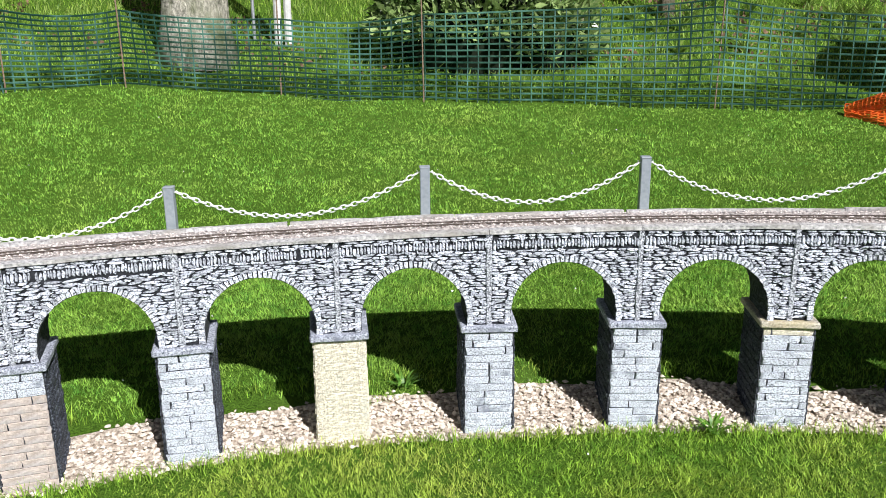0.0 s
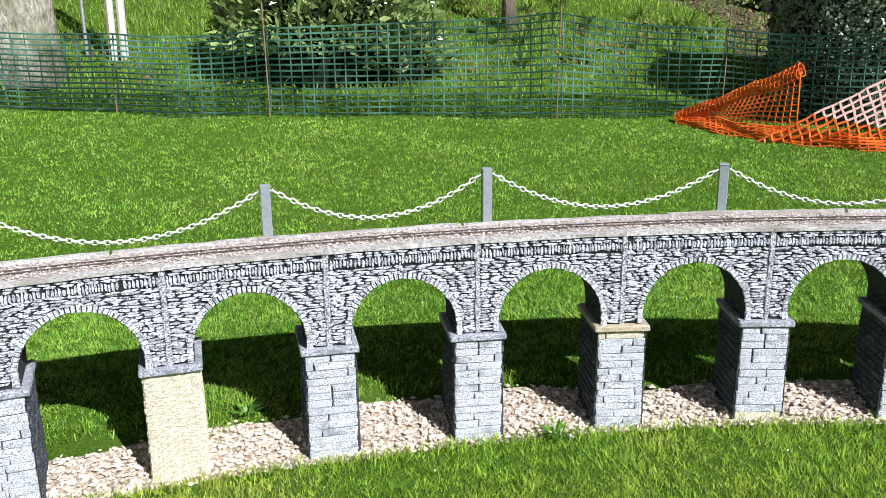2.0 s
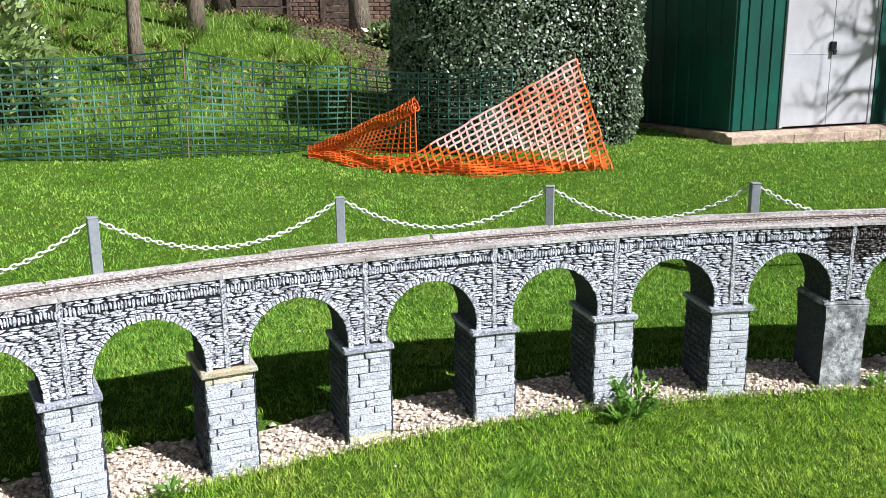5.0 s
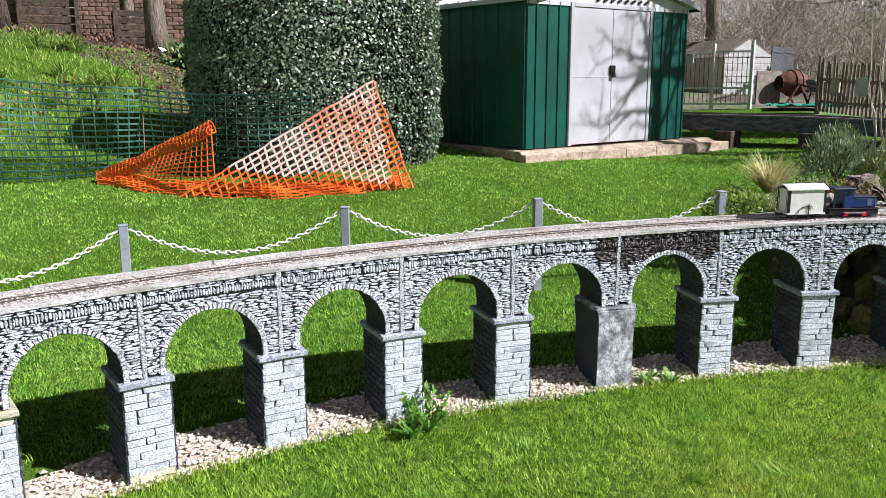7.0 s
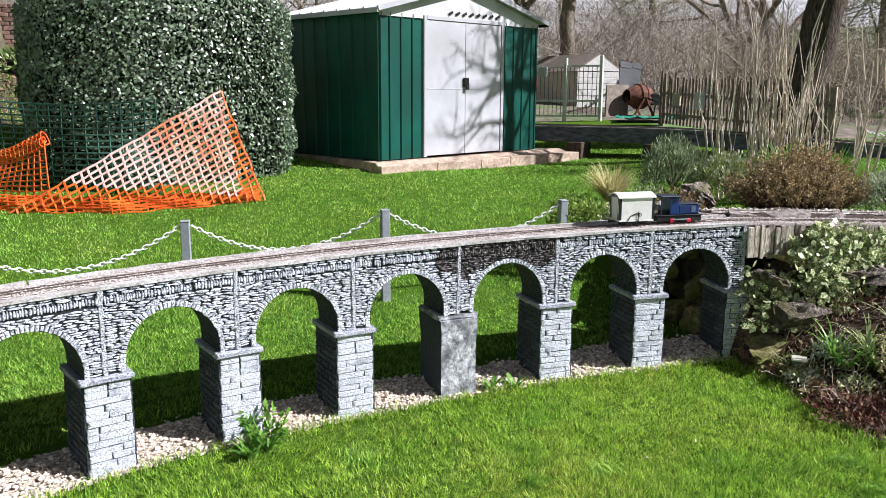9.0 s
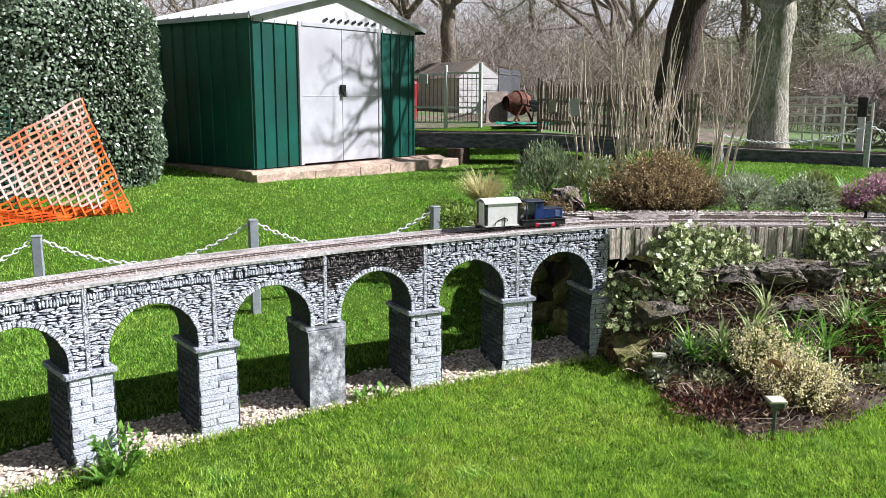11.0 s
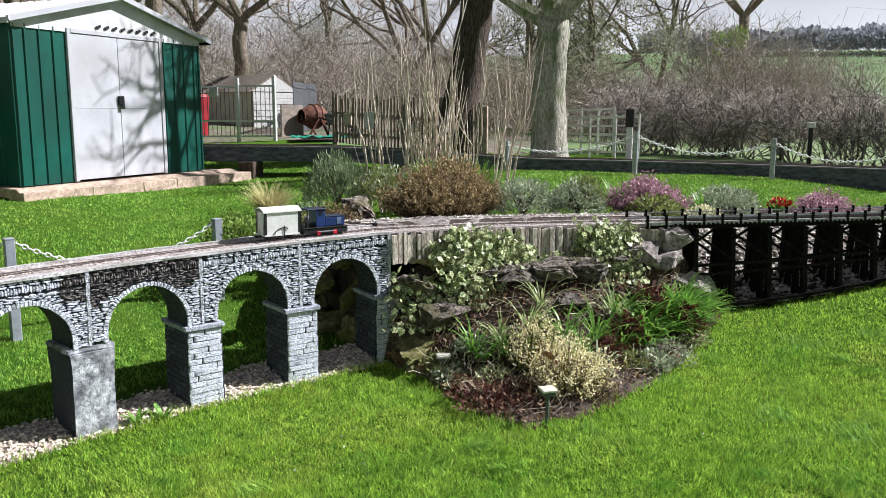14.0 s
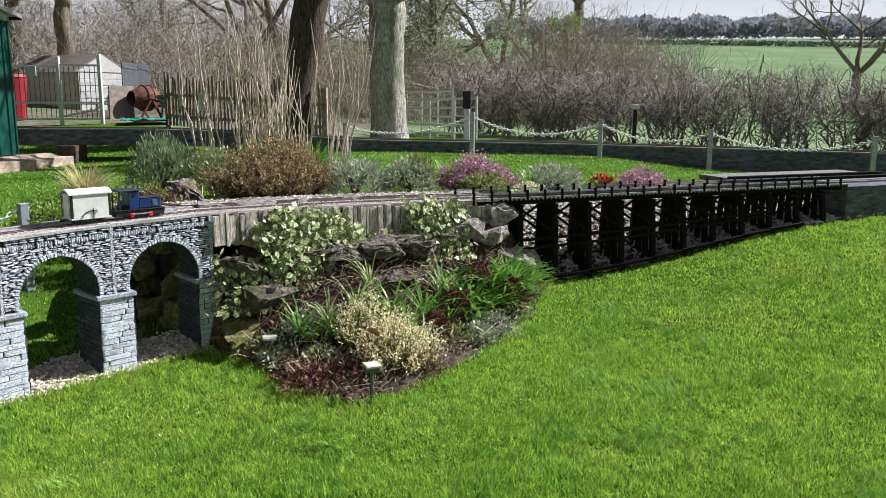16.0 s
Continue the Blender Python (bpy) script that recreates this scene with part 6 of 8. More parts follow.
bm = bmesh.new()
bmesh.ops.create_grid(bm, x_segments=8, y_segments=6, size=1)
for v in bm.verts:
    w_ = 1 - .75 * abs(v.co.x) ** 2
    v.co = Vector((v.co.x * .055, v.co.y * .036 * w_, .018 * v.co.y ** 2 - .014 * v.co.x ** 2 + .006 * noise.noise((v.co.x * 5, v.co.y * 5, 2))))
bmesh.ops.solidify(bm, geom=bm.faces[:], thickness=.0012)
dead_leaf = link("dead_leaf", bm, M_DEADLEAF)
dead_leaf.matrix_basis = pose(5.36, .10, .235, 48, -30, 70)
tagged(dead_leaf, "curled orange-brown dead leaf caught in the cream heather", "leaf")
solar_lamp(5.04, .06, .165, 30)
solar_lamp(5.60, .79, .125, 20)

g = np.random.default_rng(77)
n = 5200
P = np.array([bed_point(a, b) for a, b in zip(g.uniform(.02, .98, n), g.random(n) ** .8 * .85)])
tagged(leaf_cloud("bed_mulch", P + np.array([0, 0, .03]), np.tile(np.array([[-.2, -.2, .3]]), (n, 1)), g.uniform(.02, .045, n), M_LITTER, 78, None, .45, .9), "brown bark mulch and dead leaves over the bed", "mulch", kind="stuff")
n = 420
A = np.array([bed_point(a, b) for a, b in zip(g.uniform(.15, .95, n), g.uniform(.1, .8, n))])
twigs("dry_stems", A, A + np.c_[g.normal(-.03, .09, n), g.normal(-.03, .09, n), g.uniform(.02, .16, n)], .0028, M_PALETWIG, None, 79, .3, 3)
tagged(bpy.data.objects["dry_stems"], "thin dry pale stems sticking out of the rockery", "dead stems", kind="stuff")

# weeds among the gravel
strap_plant(3.12, 2.62, ground(3.12, 2.62), 26, .13, .022, M_STRAP, 70, "low green weed at the foot of a pier", "weed", "weed", .5)
g = np.random.default_rng(71)
weed = thing("weed", "tall bright green leafy weed growing at the viaduct foot", "weed", at=(3.20, 2.60, ground(3.20, 2.60)))
bm = bmesh.new()
pts, dirs = [], []
for i in range(9):
    a, L = g.uniform(0, 6.28), g.uniform(.10, .19)
    q = [np.array([math.cos(a) * L * .22 * j, math.sin(a) * L * .22 * j, L * j / 3]) for j in range(4)]
    tube(bm, [tuple(p) for p in q], .004, 5)
    for j in range(24):
        f = g.uniform(.3, 1)
        p = np.array([math.cos(a) * L * .66 * f, math.sin(a) * L * .66 * f, L * f]) + g.normal(0, .012, 3)
        pts.append(p)
        dirs.append(np.array([math.cos(a), math.sin(a), .4]) + g.normal(0, .8, 3))
part("stem", bm, M_STRAP, weed)
tagged(leaf_cloud("foliage", pts, dirs, np.full(len(pts), .040), M_STRAP, 72, weed, .5, .5), kind="stuff")
for i, (k, o) in enumerate(((10.35, .0), (10.55, -.04), (10.2, .3), (4.55, -.05), (9.2, .2), (2.45, .35))):
    x, y = line(k * STEP, o)
    strap_plant(x, y, ground(x, y), 22, .10, .02, M_STRAP, 80 + i, "small green weed among pale gravel", "weed", "weed", .6)

# ---- plants of the raised bed behind the track ----
spiky_heather("large rounded russet-brown heather bush", (7.64, 1.36, .70), .62, .44, .43, 950, 101, "russet_heather", M_BROWNH, M_BROWNTIP, .030, .022, .50, .011)
spiky_heather("small russet and green heather by the track", (6.72, 2.02, .68), .26, .20, .18, 90, 102, "russet_heather", M_OLIVE, M_BROWNH, .03, .024, .5, .012)
strap_plant(7.15, 2.75, .70, 620, .37, .0065, M_STRAW, 103, "straw-coloured ornamental grass tuft", "ornamental_grass", "grass tuft", .35)
bush("low_shrub", "dark green creeping plant beside the rails", (6.42, 2.62, .62), .30, .26, .15, M_BANKLEAF, 1800, .035, 104, .5)
bush("low_shrub", "small white-flowered green cushion plant", (6.52, 2.30, .66), .24, .18, .12, M_IVY, 900, .03, 105, .5)
for i, (x, y, rx_, rz_, m_, n_, sz_, lab) in enumerate((
        (6.85, 2.92, .22, .17, M_BANKLEAF, 900, .032, "dark green creeping plant around the grass tuft"), (6.78, 2.62, .22, .13, M_IVY, 800, .028, "white-edged green cushion plant beside the rails"),
        (7.05, 2.42, .20, .14, M_OLIVE, 700, .030, "olive green cushion plant beside the rails"), (7.42, 2.40, .22, .16, M_OLIVE, 800, .034, "small green shrub before the dark boulder"),
        (7.70, 2.62, .20, .18, M_LAVENDER, 700, .036, "grey-green shrub by the boulder"), (7.28, 2.10, .16, .13, M_BROWNTIP, 700, .028, "small tan heather beside the rails"))):
    bush("low_shrub", lab, (x, y, max(ground(x, y), .60)), rx_, rx_ * .85, rz_, m_, n_, sz_, 150 + i, .5)
bush("lavender", "grey-green upright lavender bush behind the track", (8.55, 2.75, .72), .36, .30, .40, M_LAVENDER, 3600, .06, 106, .16, "lavender", spreadf=.5, lean_up=1.2)
bush("lavender", "purplish-brown dormant lavender bush", (8.45, 2.20, .74), .34, .28, .27, M_OLIVE, 2600, .06, 107, .12, "lavender", extra=(M_GREYLEAF, 700, .04), spreadf=.5, lean_up=1.2)
strap_plant(8.85, 1.78, .78, 180, .46, .016, M_STRAP, 108, "bright green daffodil leaves behind the heather", "daffodil_clump", "plant", .3)
strap_plant(8.80, 1.35, .78, 120, .42, .016, M_STRAP, 109, "bright green bulb leaves behind the heather", "daffodil_clump", "plant", .3)
bush("silver_shrub", "silvery grey-green shrub beside the heather", (7.78, .72, .77), .34, .28, .24, M_GREYLEAF, 2800, .04, 110, .3)
bush("silver_shrub", "silvery grey-green shrub with fine leaves", (8.0, .30, .77), .30, .24, .22, M_GREYLEAF, 2200, .04, 111, .3)
bush("low_shrub", "upright olive-green heather between shrubs", (8.05, .22, .77), .18, .15, .25, M_OLIVE, 1300, .05, 112, .2, lean_up=1.2)
strap_plant(8.35, -.02, .76, 60, .32, .016, M_STRAP, 113, "upright green bulb leaves", "daffodil_clump", "plant", .25)
spiky_heather("purple-pink flowering heather mound", (8.45, -.24, .72), .46, .32, .26, 420, 114, "purple_heather", M_OLIVE, M_PURPLE, .03, .026, .42, .013)
bush("low_shrub", "low green plants at the foot of the heather", (8.05, -.35, .74), .30, .22, .14, M_OLIVE, 1300, .04, 115, .5)
bush("silver_shrub", "grey-green feathery shrub behind the trestle", (8.9, -.96, .66), .40, .30, .23, M_GREYLEAF, 2600, .05, 116, .25)
strap_plant(8.75, -.75, .70, 60, .30, .012, M_STRAP, 117, "green grassy clump behind the trestle", "daffodil_clump", "plant", .4)
strap_plant(9.1, -1.42, .66, 40, .22, .016, M_STRAP, 118, "green leaves under red flowers", "primula_clump", "plant", .5)
bush("red_primula", "bright red primula flowers over green leaves", (9.12, -1.44, .74), .15, .10, .06, M_REDFLOWER, 110, .035, 119, .8, "flowers")
spiky_heather("pink and russet heather mound behind the trestle", (9.35, -1.86, .61), .42, .28, .21, 220, 120, "russet_heather", M_BROWNH, M_PURPLE, .03, .024, .6, .013)
bush("white_heather", "small white-flowered heather at the track edge", (7.95, -.75, .72), .22, .14, .10, M_GREYLEAF, 700, .03, 121, .3, "heather", extra=(M_HEATHERW, 500, .02))

# tall bare stems
g = np.random.default_rng(130)
stems = thing("bare_stemmed_shrub", "tall leafless shrub of pale upright cane stems", "shrub", at=(9.42, 2.06, ground(9.42, 2.06)))
for i in range(46):
    a, r = g.uniform(0, 6.28), min(.55, abs(g.normal(0, .30)))
    base = Vector((math.cos(a) * r * 1.1, math.sin(a) * r * 1.5, -.05))
    L = g.uniform(.75, 1.55) if i % 6 else g.uniform(1.6, 2.2)
    lean = Vector((g.normal(0, .05), g.normal(0, .07) + base.y * .24, 1))
    pts = [base + lean * (L * j / 6) + Vector((g.normal(0, .012), g.normal(0, .018), 0)) for j in range(7)]
    bm = bmesh.new()
    tube(bm, pts, [0.017 - .0021 * j for j in range(7)], 6)
    for _ in range(3):
        j = g.integers(2, 7)
        q = pts[j]
        d = Vector((g.normal(0, .18), g.normal(0, .22), 1)).normalized()
        tube(bm, [q, q + d * .22, q + d * .42 + Vector((0, 0, .06))], [.006, .0045, .0025], 4)
    part("cane", bm, M_PALETWIG, stems)

# ---- green net fence with stakes ----
FENCE = [(-5.2, 6.6), (-3.95, 7.70), (-3.05, 8.22), (-1.61, 8.52), (-.18, 8.60), (2.66, 8.22), (4.33, 8.02), (5.72, 6.85)]
FTOP = [1.70, 1.70, 1.69, 1.58, 1.63, 1.75, 1.55, 1.55]
fence = thing("net_fence", "sagging green plastic mesh fence on thin rusty stakes", "fence")
flen = [0.0]
for a, b in zip(FENCE, FENCE[1:]):
    flen.append(flen[-1] + math.dist(a, b))
def fence_point(q, v):
    """q metres along, v metres up the net."""
    i = max(0, min(len(FENCE) - 2, int(np.searchsorted(flen, q) - 1)))
    f = (q - flen[i]) / (flen[i + 1] - flen[i])
    a, b = FENCE[i], FENCE[i + 1]
    x, y = a[0] + (b[0] - a[0]) * f, a[1] + (b[1] - a[1]) * f
    zb = ground(x, y)
    sagv = 0.05 * 4 * f * (1 - f)
    top = FTOP[i] + (FTOP[i + 1] - FTOP[i]) * f - sagv - zb + 0.015 * math.sin(q * 2.1)
    belly = 0.06 * math.sin(q * 1.7 + v * 2) + 0.03 * math.sin(q * 4.3 - v * 5)
    nx_, ny_ = -(b[1] - a[1]), b[0] - a[0]
    n_ = math.hypot(nx_, ny_)
    return np.array([x - nx_ / n_ * belly, y - ny_ / n_ * belly, zb - 0.02 + v * top])


CW, ROWS_N = 0.108, 15
NQ = int(flen[-1] / CW)
grid = np.array([[fence_point(i * CW, j / ROWS_N) for j in range(ROWS_N + 1)] for i in range(NQ + 1)])
def net_strands(grid, r_h, r_v):
    """Square strands along both directions of a grid of points."""
    quads = []
    for axis, r in ((0, r_h), (1, r_v)):
        A = grid[:-1] if axis == 0 else grid[:, :-1]
        B = grid[1:] if axis == 0 else grid[:, 1:]
        A, B = A.reshape(-1, 3), B.reshape(-1, 3)
        d = B - A
        d /= np.linalg.norm(d, axis=1)[:, None] + 1e-9
        ref = np.tile(np.array([[.3, .5, .81]]), (len(d), 1))
        ref[np.abs((d * ref).sum(1)) > .9] = (1, 0, 0)
        a = np.cross(d, ref)
        a /= np.linalg.norm(a, axis=1)[:, None]
        b = np.cross(d, a)
        corners = [a * r, b * r, -a * r, -b * r]
        for i in range(4):
            c0, c1 = corners[i], corners[(i + 1) % 4]
            quads.append(np.stack([A + c0, A + c1, B + c1, B + c0], 1))
    return np.concatenate(quads, 0)


tagged(tris("green_net", net_strands(grid, .0098, .0080), M_NET, fence, 4), kind="stuff")
for i, (x, y) in enumerate(FENCE[1:-1]):
    zb = ground(x, y)
    bm = bmesh.new()
    lx, ly = rnd.uniform(-.04, .04), rnd.uniform(-.03, .03)
    tube(bm, [(x, y - .03, zb - .1), (x + lx, y - .03 + ly, zb + 1.10)], .0075, 6)
    part("stake", bm, M_STAKE, fence)

# ---- orange net, half fallen, hung from a stake ----
onet = thing("orange_barrier_net", "collapsed orange plastic barrier mesh hanging from a stake", "barrier net")
def strands(A, B, r):
    """Square strands from points A to points B."""
    A, B = np.asarray(A), np.asarray(B)
    d = B - A
    d /= np.linalg.norm(d, axis=1)[:, None] + 1e-9
    ref = np.tile(np.array([[.3, .5, .81]]), (len(d), 1))
    ref[np.abs((d * ref).sum(1)) > .9] = (1, 0, 0)
    a = np.cross(d, ref)
    a /= np.linalg.norm(a, axis=1)[:, None]
    b = np.cross(d, a)
    c = [a * r, b * r, -a * r, -b * r]
    return np.concatenate([np.stack([A + c[i], A + c[(i + 1) % 4], B + c[(i + 1) % 4], B + c[i]], 1) for i in range(4)], 0)


# the large triangle: strands along its long upper edge and along its upright edge
NA, NB_, NC = np.array((4.22, 7.10, .53)), np.array((6.13, 5.92, .555)), np.array((5.92, 6.25, 1.60))
NU_, NV_ = 28, 20
def net_node(i, j):
    u, v = i / NU_, min(j / NV_, i / NU_)
    p = NA + (NC - NA) * u + (NB_ - NC) * v
    bulge = .10 * math.sin(math.pi * u) * math.sin(math.pi * min(1, (v + .02) / (u + .03)))
    return p + np.array([-.45, -.80, 0]) * bulge + np.array([.008 * math.sin(i * 2.3 + j), 0, .006 * math.sin(j * 1.9 + i)])


NAs, NBs = [], []
for i in range(NU_ + 1):
    top = i / NU_ * NV_
    for j in range(int(math.ceil(top))):
        NAs.append(net_node(i, j))
        NBs.append(net_node(i, j + 1))
    if i < NU_:
        for j in range(int(top) + 1):
            NAs.append(net_node(i, j))
            NBs.append(net_node(i + 1, j))
big_sheet = tagged(tris("large_sheet", strands(NAs, NBs, .0118), M_ORANGE, onet, 4), kind="stuff")
# the sun has bleached only the upper middle of the sheet
big_sheet.data.materials.append(M_ORANGEDEEP)
for f in big_sheet.data.polygons:
    c = f.center
    rim = .80 + .10 * noise.noise((c.x * 2.5, c.z * 2.5, 3)) - .10 * (c.x - 4.6)
    f.material_index = 1 if c.z < rim or c.x > 5.93 + .05 * noise.noise((c.z * 4, 0, 8)) else 0
# the smaller sheet: rolled along its top, fanning down from the roll to a fold that lies on the grass
ROLL_L, ROLL_R = np.array((3.84, 7.93, .68)), np.array((4.58, 7.06, 1.165))
FOLD = [(3.80, 7.88, .0), (4.20, 7.20, .0), (4.87, 6.52, .0), (5.55, 6.20, .0), (6.15, 6.0, .0)]
def fold_at(f, lift=0.0, back=0.0):
    """Point along the fold on the grass, f from 0 to 1."""
    q = f * (len(FOLD) - 1)
    i = min(int(q), len(FOLD) - 2)
    a, b = np.array(FOLD[i]), np.array(FOLD[i + 1])
    p = a + (b - a) * (q - i)
    p[0] += .30 * back
    p[1] += .85 * back
    p[2] = ground(p[0], p[1]) + .008 + lift
    return p


fan = np.zeros((27, 11, 3))
for i in range(27):
    u = i / 26
    a = ROLL_L * (1 - u) + ROLL_R * u
    b = fold_at(.015 + .36 * u ** 1.4, .04, .08 + .22 * u)
    for j in range(11):
        v = j / 10
        fan[i, j] = a * (1 - v) + b * v + np.array([.35, .6, .25]) * (.035 * math.sin(u * 17 + v * 2) * v - .05 * math.sin(math.pi * v) * u)
tagged(tris("folded_sheet", net_strands(fan, .0075, .0085), M_ORANGEDEEP, onet, 4), kind="stuff")
hem = np.zeros((49, 6, 3))
for i in range(49):
    f = i / 48
    hgt = .115 * min(1, f * 6 + .2) * (1 - .45 * max(0, f - .6) / .4)
    for j in range(6):
        v = j / 5
        hem[i, j] = fold_at(f, hgt * v + .008 * math.sin(f * 60 + j), .03 * math.sin(f * 31 + v * 4) + .10 * v)
tagged(tris("trailing_edge", net_strands(hem, .0085, .0075), M_ORANGEDEEP, onet, 4), kind="stuff")
under = np.zeros((49, 4, 3))
for i in range(49):
    f = i / 48
    for j in range(4):
        under[i, j] = fold_at(f, .03 + .02 * j + .01 * math.sin(f * 47 + j * 2), .035 + .03 * j)
tagged(tris("under_fold", net_strands(under, .0085, .0075), M_ORANGEDEEP, onet, 4), kind="stuff")
NR = 30
roll = np.zeros((NR + 1, 15, 3))
for i in range(NR + 1):
    f = i / NR
    c = ROLL_L * (1 - f) + ROLL_R * f + np.array([0, 0, .014 * math.sin(f * 13) + .008 * math.sin(f * 31)])
    for j in range(15):
        a = 2 * math.pi * j / 14
        r = (.042 + .020 * f) * (1 + .22 * math.sin(3 * a + f * 9) + .12 * math.sin(5 * a - f * 21))
        roll[i, j] = c + np.array([.76 * math.cos(a), .64 * math.cos(a) * .3 - .1 * math.cos(a), math.sin(a)]) * r
tagged(tris("rolled_top", net_strands(roll, .0075, .0075), M_ORANGEDEEP, onet, 4), kind="stuff")
core = np.zeros((NR + 1, 9, 3))
for i in range(NR + 1):
    f = i / NR
    c = ROLL_L * (1 - f) + ROLL_R * f + np.array([0, 0, .014 * math.sin(f * 13)])
    for j in range(9):
        a = j * .9 + f * 5
        core[i, j] = c + np.array([.7 * math.cos(a), .1 * math.cos(a), math.sin(a)]) * (.012 + .0035 * j)
tagged(tris("rolled_core", net_strands(core, .0075, .0075), M_ORANGEDEEP, onet, 4), kind="stuff")
bm = bmesh.new()
tube(bm, [(5.96, 6.33, ground(5.96, 6.33) - .1), (5.93, 6.28, 1.66)], .010, 6)
part("stake", bm, M_STAKE, onet)

# ---- clipped hedge ----
hedge = thing("clipped_hedge", "tall dense dark evergreen clipped hedge with glossy leaves", "hedge", at=(0, 0, 0))
HC, HX, HY, HZ0, HZ1 = Vector((6.36, 7.84)), 1.38, .95, 0.55, 2.95
HA = math.atan2(-.42, 1.0)
def hedge_surface(u, w):
    """Rounded block; u round, w up (0 to 1)."""
    c, s_ = math.cos(u), math.sin(u)
    p = 4.0
    r = (abs(c) ** p + abs(s_) ** p) ** (-1 / p)
    k = 1.0 if w < .78 else math.sqrt(max(0, 1 - ((w - .78) / .22) ** 2)) * .75 + .25 * (1 - (w - .78) / .22)
    k *= 0.94 + .06 * min(1, w * 5)
    lx, ly = c * r * HX * k, s_ * r * HY * k
    bump = 1 + .035 * noise.noise((lx * 2.2, ly * 2.2, w * 6)) + .02 * noise.noise((lx * 6, ly * 6, w * 16))
    x = HC.x + (lx * math.cos(HA) - ly * math.sin(HA)) * bump
    y = HC.y + (lx * math.sin(HA) + ly * math.cos(HA)) * bump
    return np.array((x, y, HZ0 + (HZ1 - HZ0) * w))


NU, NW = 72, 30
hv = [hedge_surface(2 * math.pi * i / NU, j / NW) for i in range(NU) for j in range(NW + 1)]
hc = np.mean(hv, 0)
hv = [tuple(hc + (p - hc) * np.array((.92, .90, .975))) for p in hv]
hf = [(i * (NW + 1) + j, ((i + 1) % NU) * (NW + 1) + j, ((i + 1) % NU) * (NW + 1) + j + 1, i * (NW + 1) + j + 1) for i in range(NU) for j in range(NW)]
# added core, coloured as the dark between the hedge leaves
raw("shade_core", hv, hf, M_HEDGECORE, hedge, smooth=True)
g = np.random.default_rng(140)
n = 60000
pts, dirs = np.zeros((n, 3)), np.zeros((n, 3))
us, ws = g.uniform(0, 2 * math.pi, n), g.random(n)
for i in range(n):
    p = hedge_surface(us[i], ws[i])
    pts[i] = p
    d = p - np.array((HC.x, HC.y, p[2] - .25))
    dirs[i] = d / np.linalg.norm(d)
pts -= dirs * (g.random(n) ** 1.5 * .12)[:, None]
tagged(leaf_cloud("leaf_cover", pts, dirs, np.full(n, .044), M_HEDGE, 141, hedge, .62, 1.2, face=dirs), kind="stuff")

# ---- raised line along the back: black beam wall with rails ----
BACK = [(10.9, 7.4, 1.09), (11.55, 5.6, 1.09), (12.1, 4.1, 1.07), (12.6, 2.7, .99), (12.9, 1.6, .92), (13.1, .1, .895), (13.08, -1.7, .875), (12.85, -3.2, .86), (12.3, -5.2, .85), (11.2, -7.8, .845)]
def back_at(q):
    """Smooth point on the back line, q from 0 to 1, with its heading."""
    f = q * (len(BACK) - 1)
    i = min(int(f), len(BACK) - 2)
    f -= i
    p = [np.array(BACK[max(0, min(len(BACK) - 1, j))]) for j in (i - 1, i, i + 1, i + 2)]
    return 0.5 * ((2 * p[1]) + (-p[0] + p[2]) * f + (2 * p[0] - 5 * p[1] + 4 * p[2] - p[3]) * f * f + (-p[0] + 3 * p[1] - 3 * p[2] + p[3]) * f ** 3)


back_wall = thing("raised_railway_wall", "low black-painted raised railway wall along the garden edge", "wall", kind="structure")
def back_strip(name, q0, q1, o0, o1, z0, z1, mat, n=12, ground_low=False):
    bm = bmesh.new()
    rings = []
    for i in range(n + 1):
        q = q0 + (q1 - q0) * i / n
        p, p2 = back_at(q), back_at(min(1, q + .002))
        d = p2[:2] - p[:2] if q < .998 else p[:2] - back_at(q - .002)[:2]
        d = d / np.linalg.norm(d)
        nrm = np.array([-d[1], d[0]])          # away from the garden
        lowz = (ground(p[0], p[1]) - .08 - p[2]) if ground_low else z0
        rings.append([bm.verts.new((*(p[:2] + nrm * o), p[2] + z)) for o, z in ((o0, lowz), (o1, lowz), (o1, z1), (o0, z1))])
    for a, b in zip(rings, rings[1:]):
        for j in range(4):
            bm.faces.new((a[j], a[(j + 1) % 4], b[(j + 1) % 4], b[j]))
    bm.faces.new(rings[0][::-1])
    bm.faces.new(rings[-1])
    bmesh.ops.recalc_face_normals(bm, faces=bm.faces)
    return part(name, bm, mat, back_wall)


NSEG = 18
for i in range(NSEG):
    q0, q1 = i / NSEG, (i + 1) / NSEG - .0001
    back_strip("wall_section", q0, q1, -.02, .34, -.20, 0, M_WALLDARK, 5, ground_low=q0 > .34)
    back_strip("coping_board", q0, q1, -.035, .355, 0.001, .018, M_SLATEBOARD, 5)
for o in (.05, .12, .27):
    back_strip("rail", 0, 1, o, o + .012, .018, .034, M_RAIL, 80)
for q in (.05, .125, .20, .275, .33):
    p = back_at(q)
    zb = ground(p[0], p[1])
    part("support_block", boxed(p[0] - .15, p[0] + .15, p[1] - .12, p[1] + .12, zb - .1, p[2] - .2, .01), M_DARKTIMBER, back_wall)

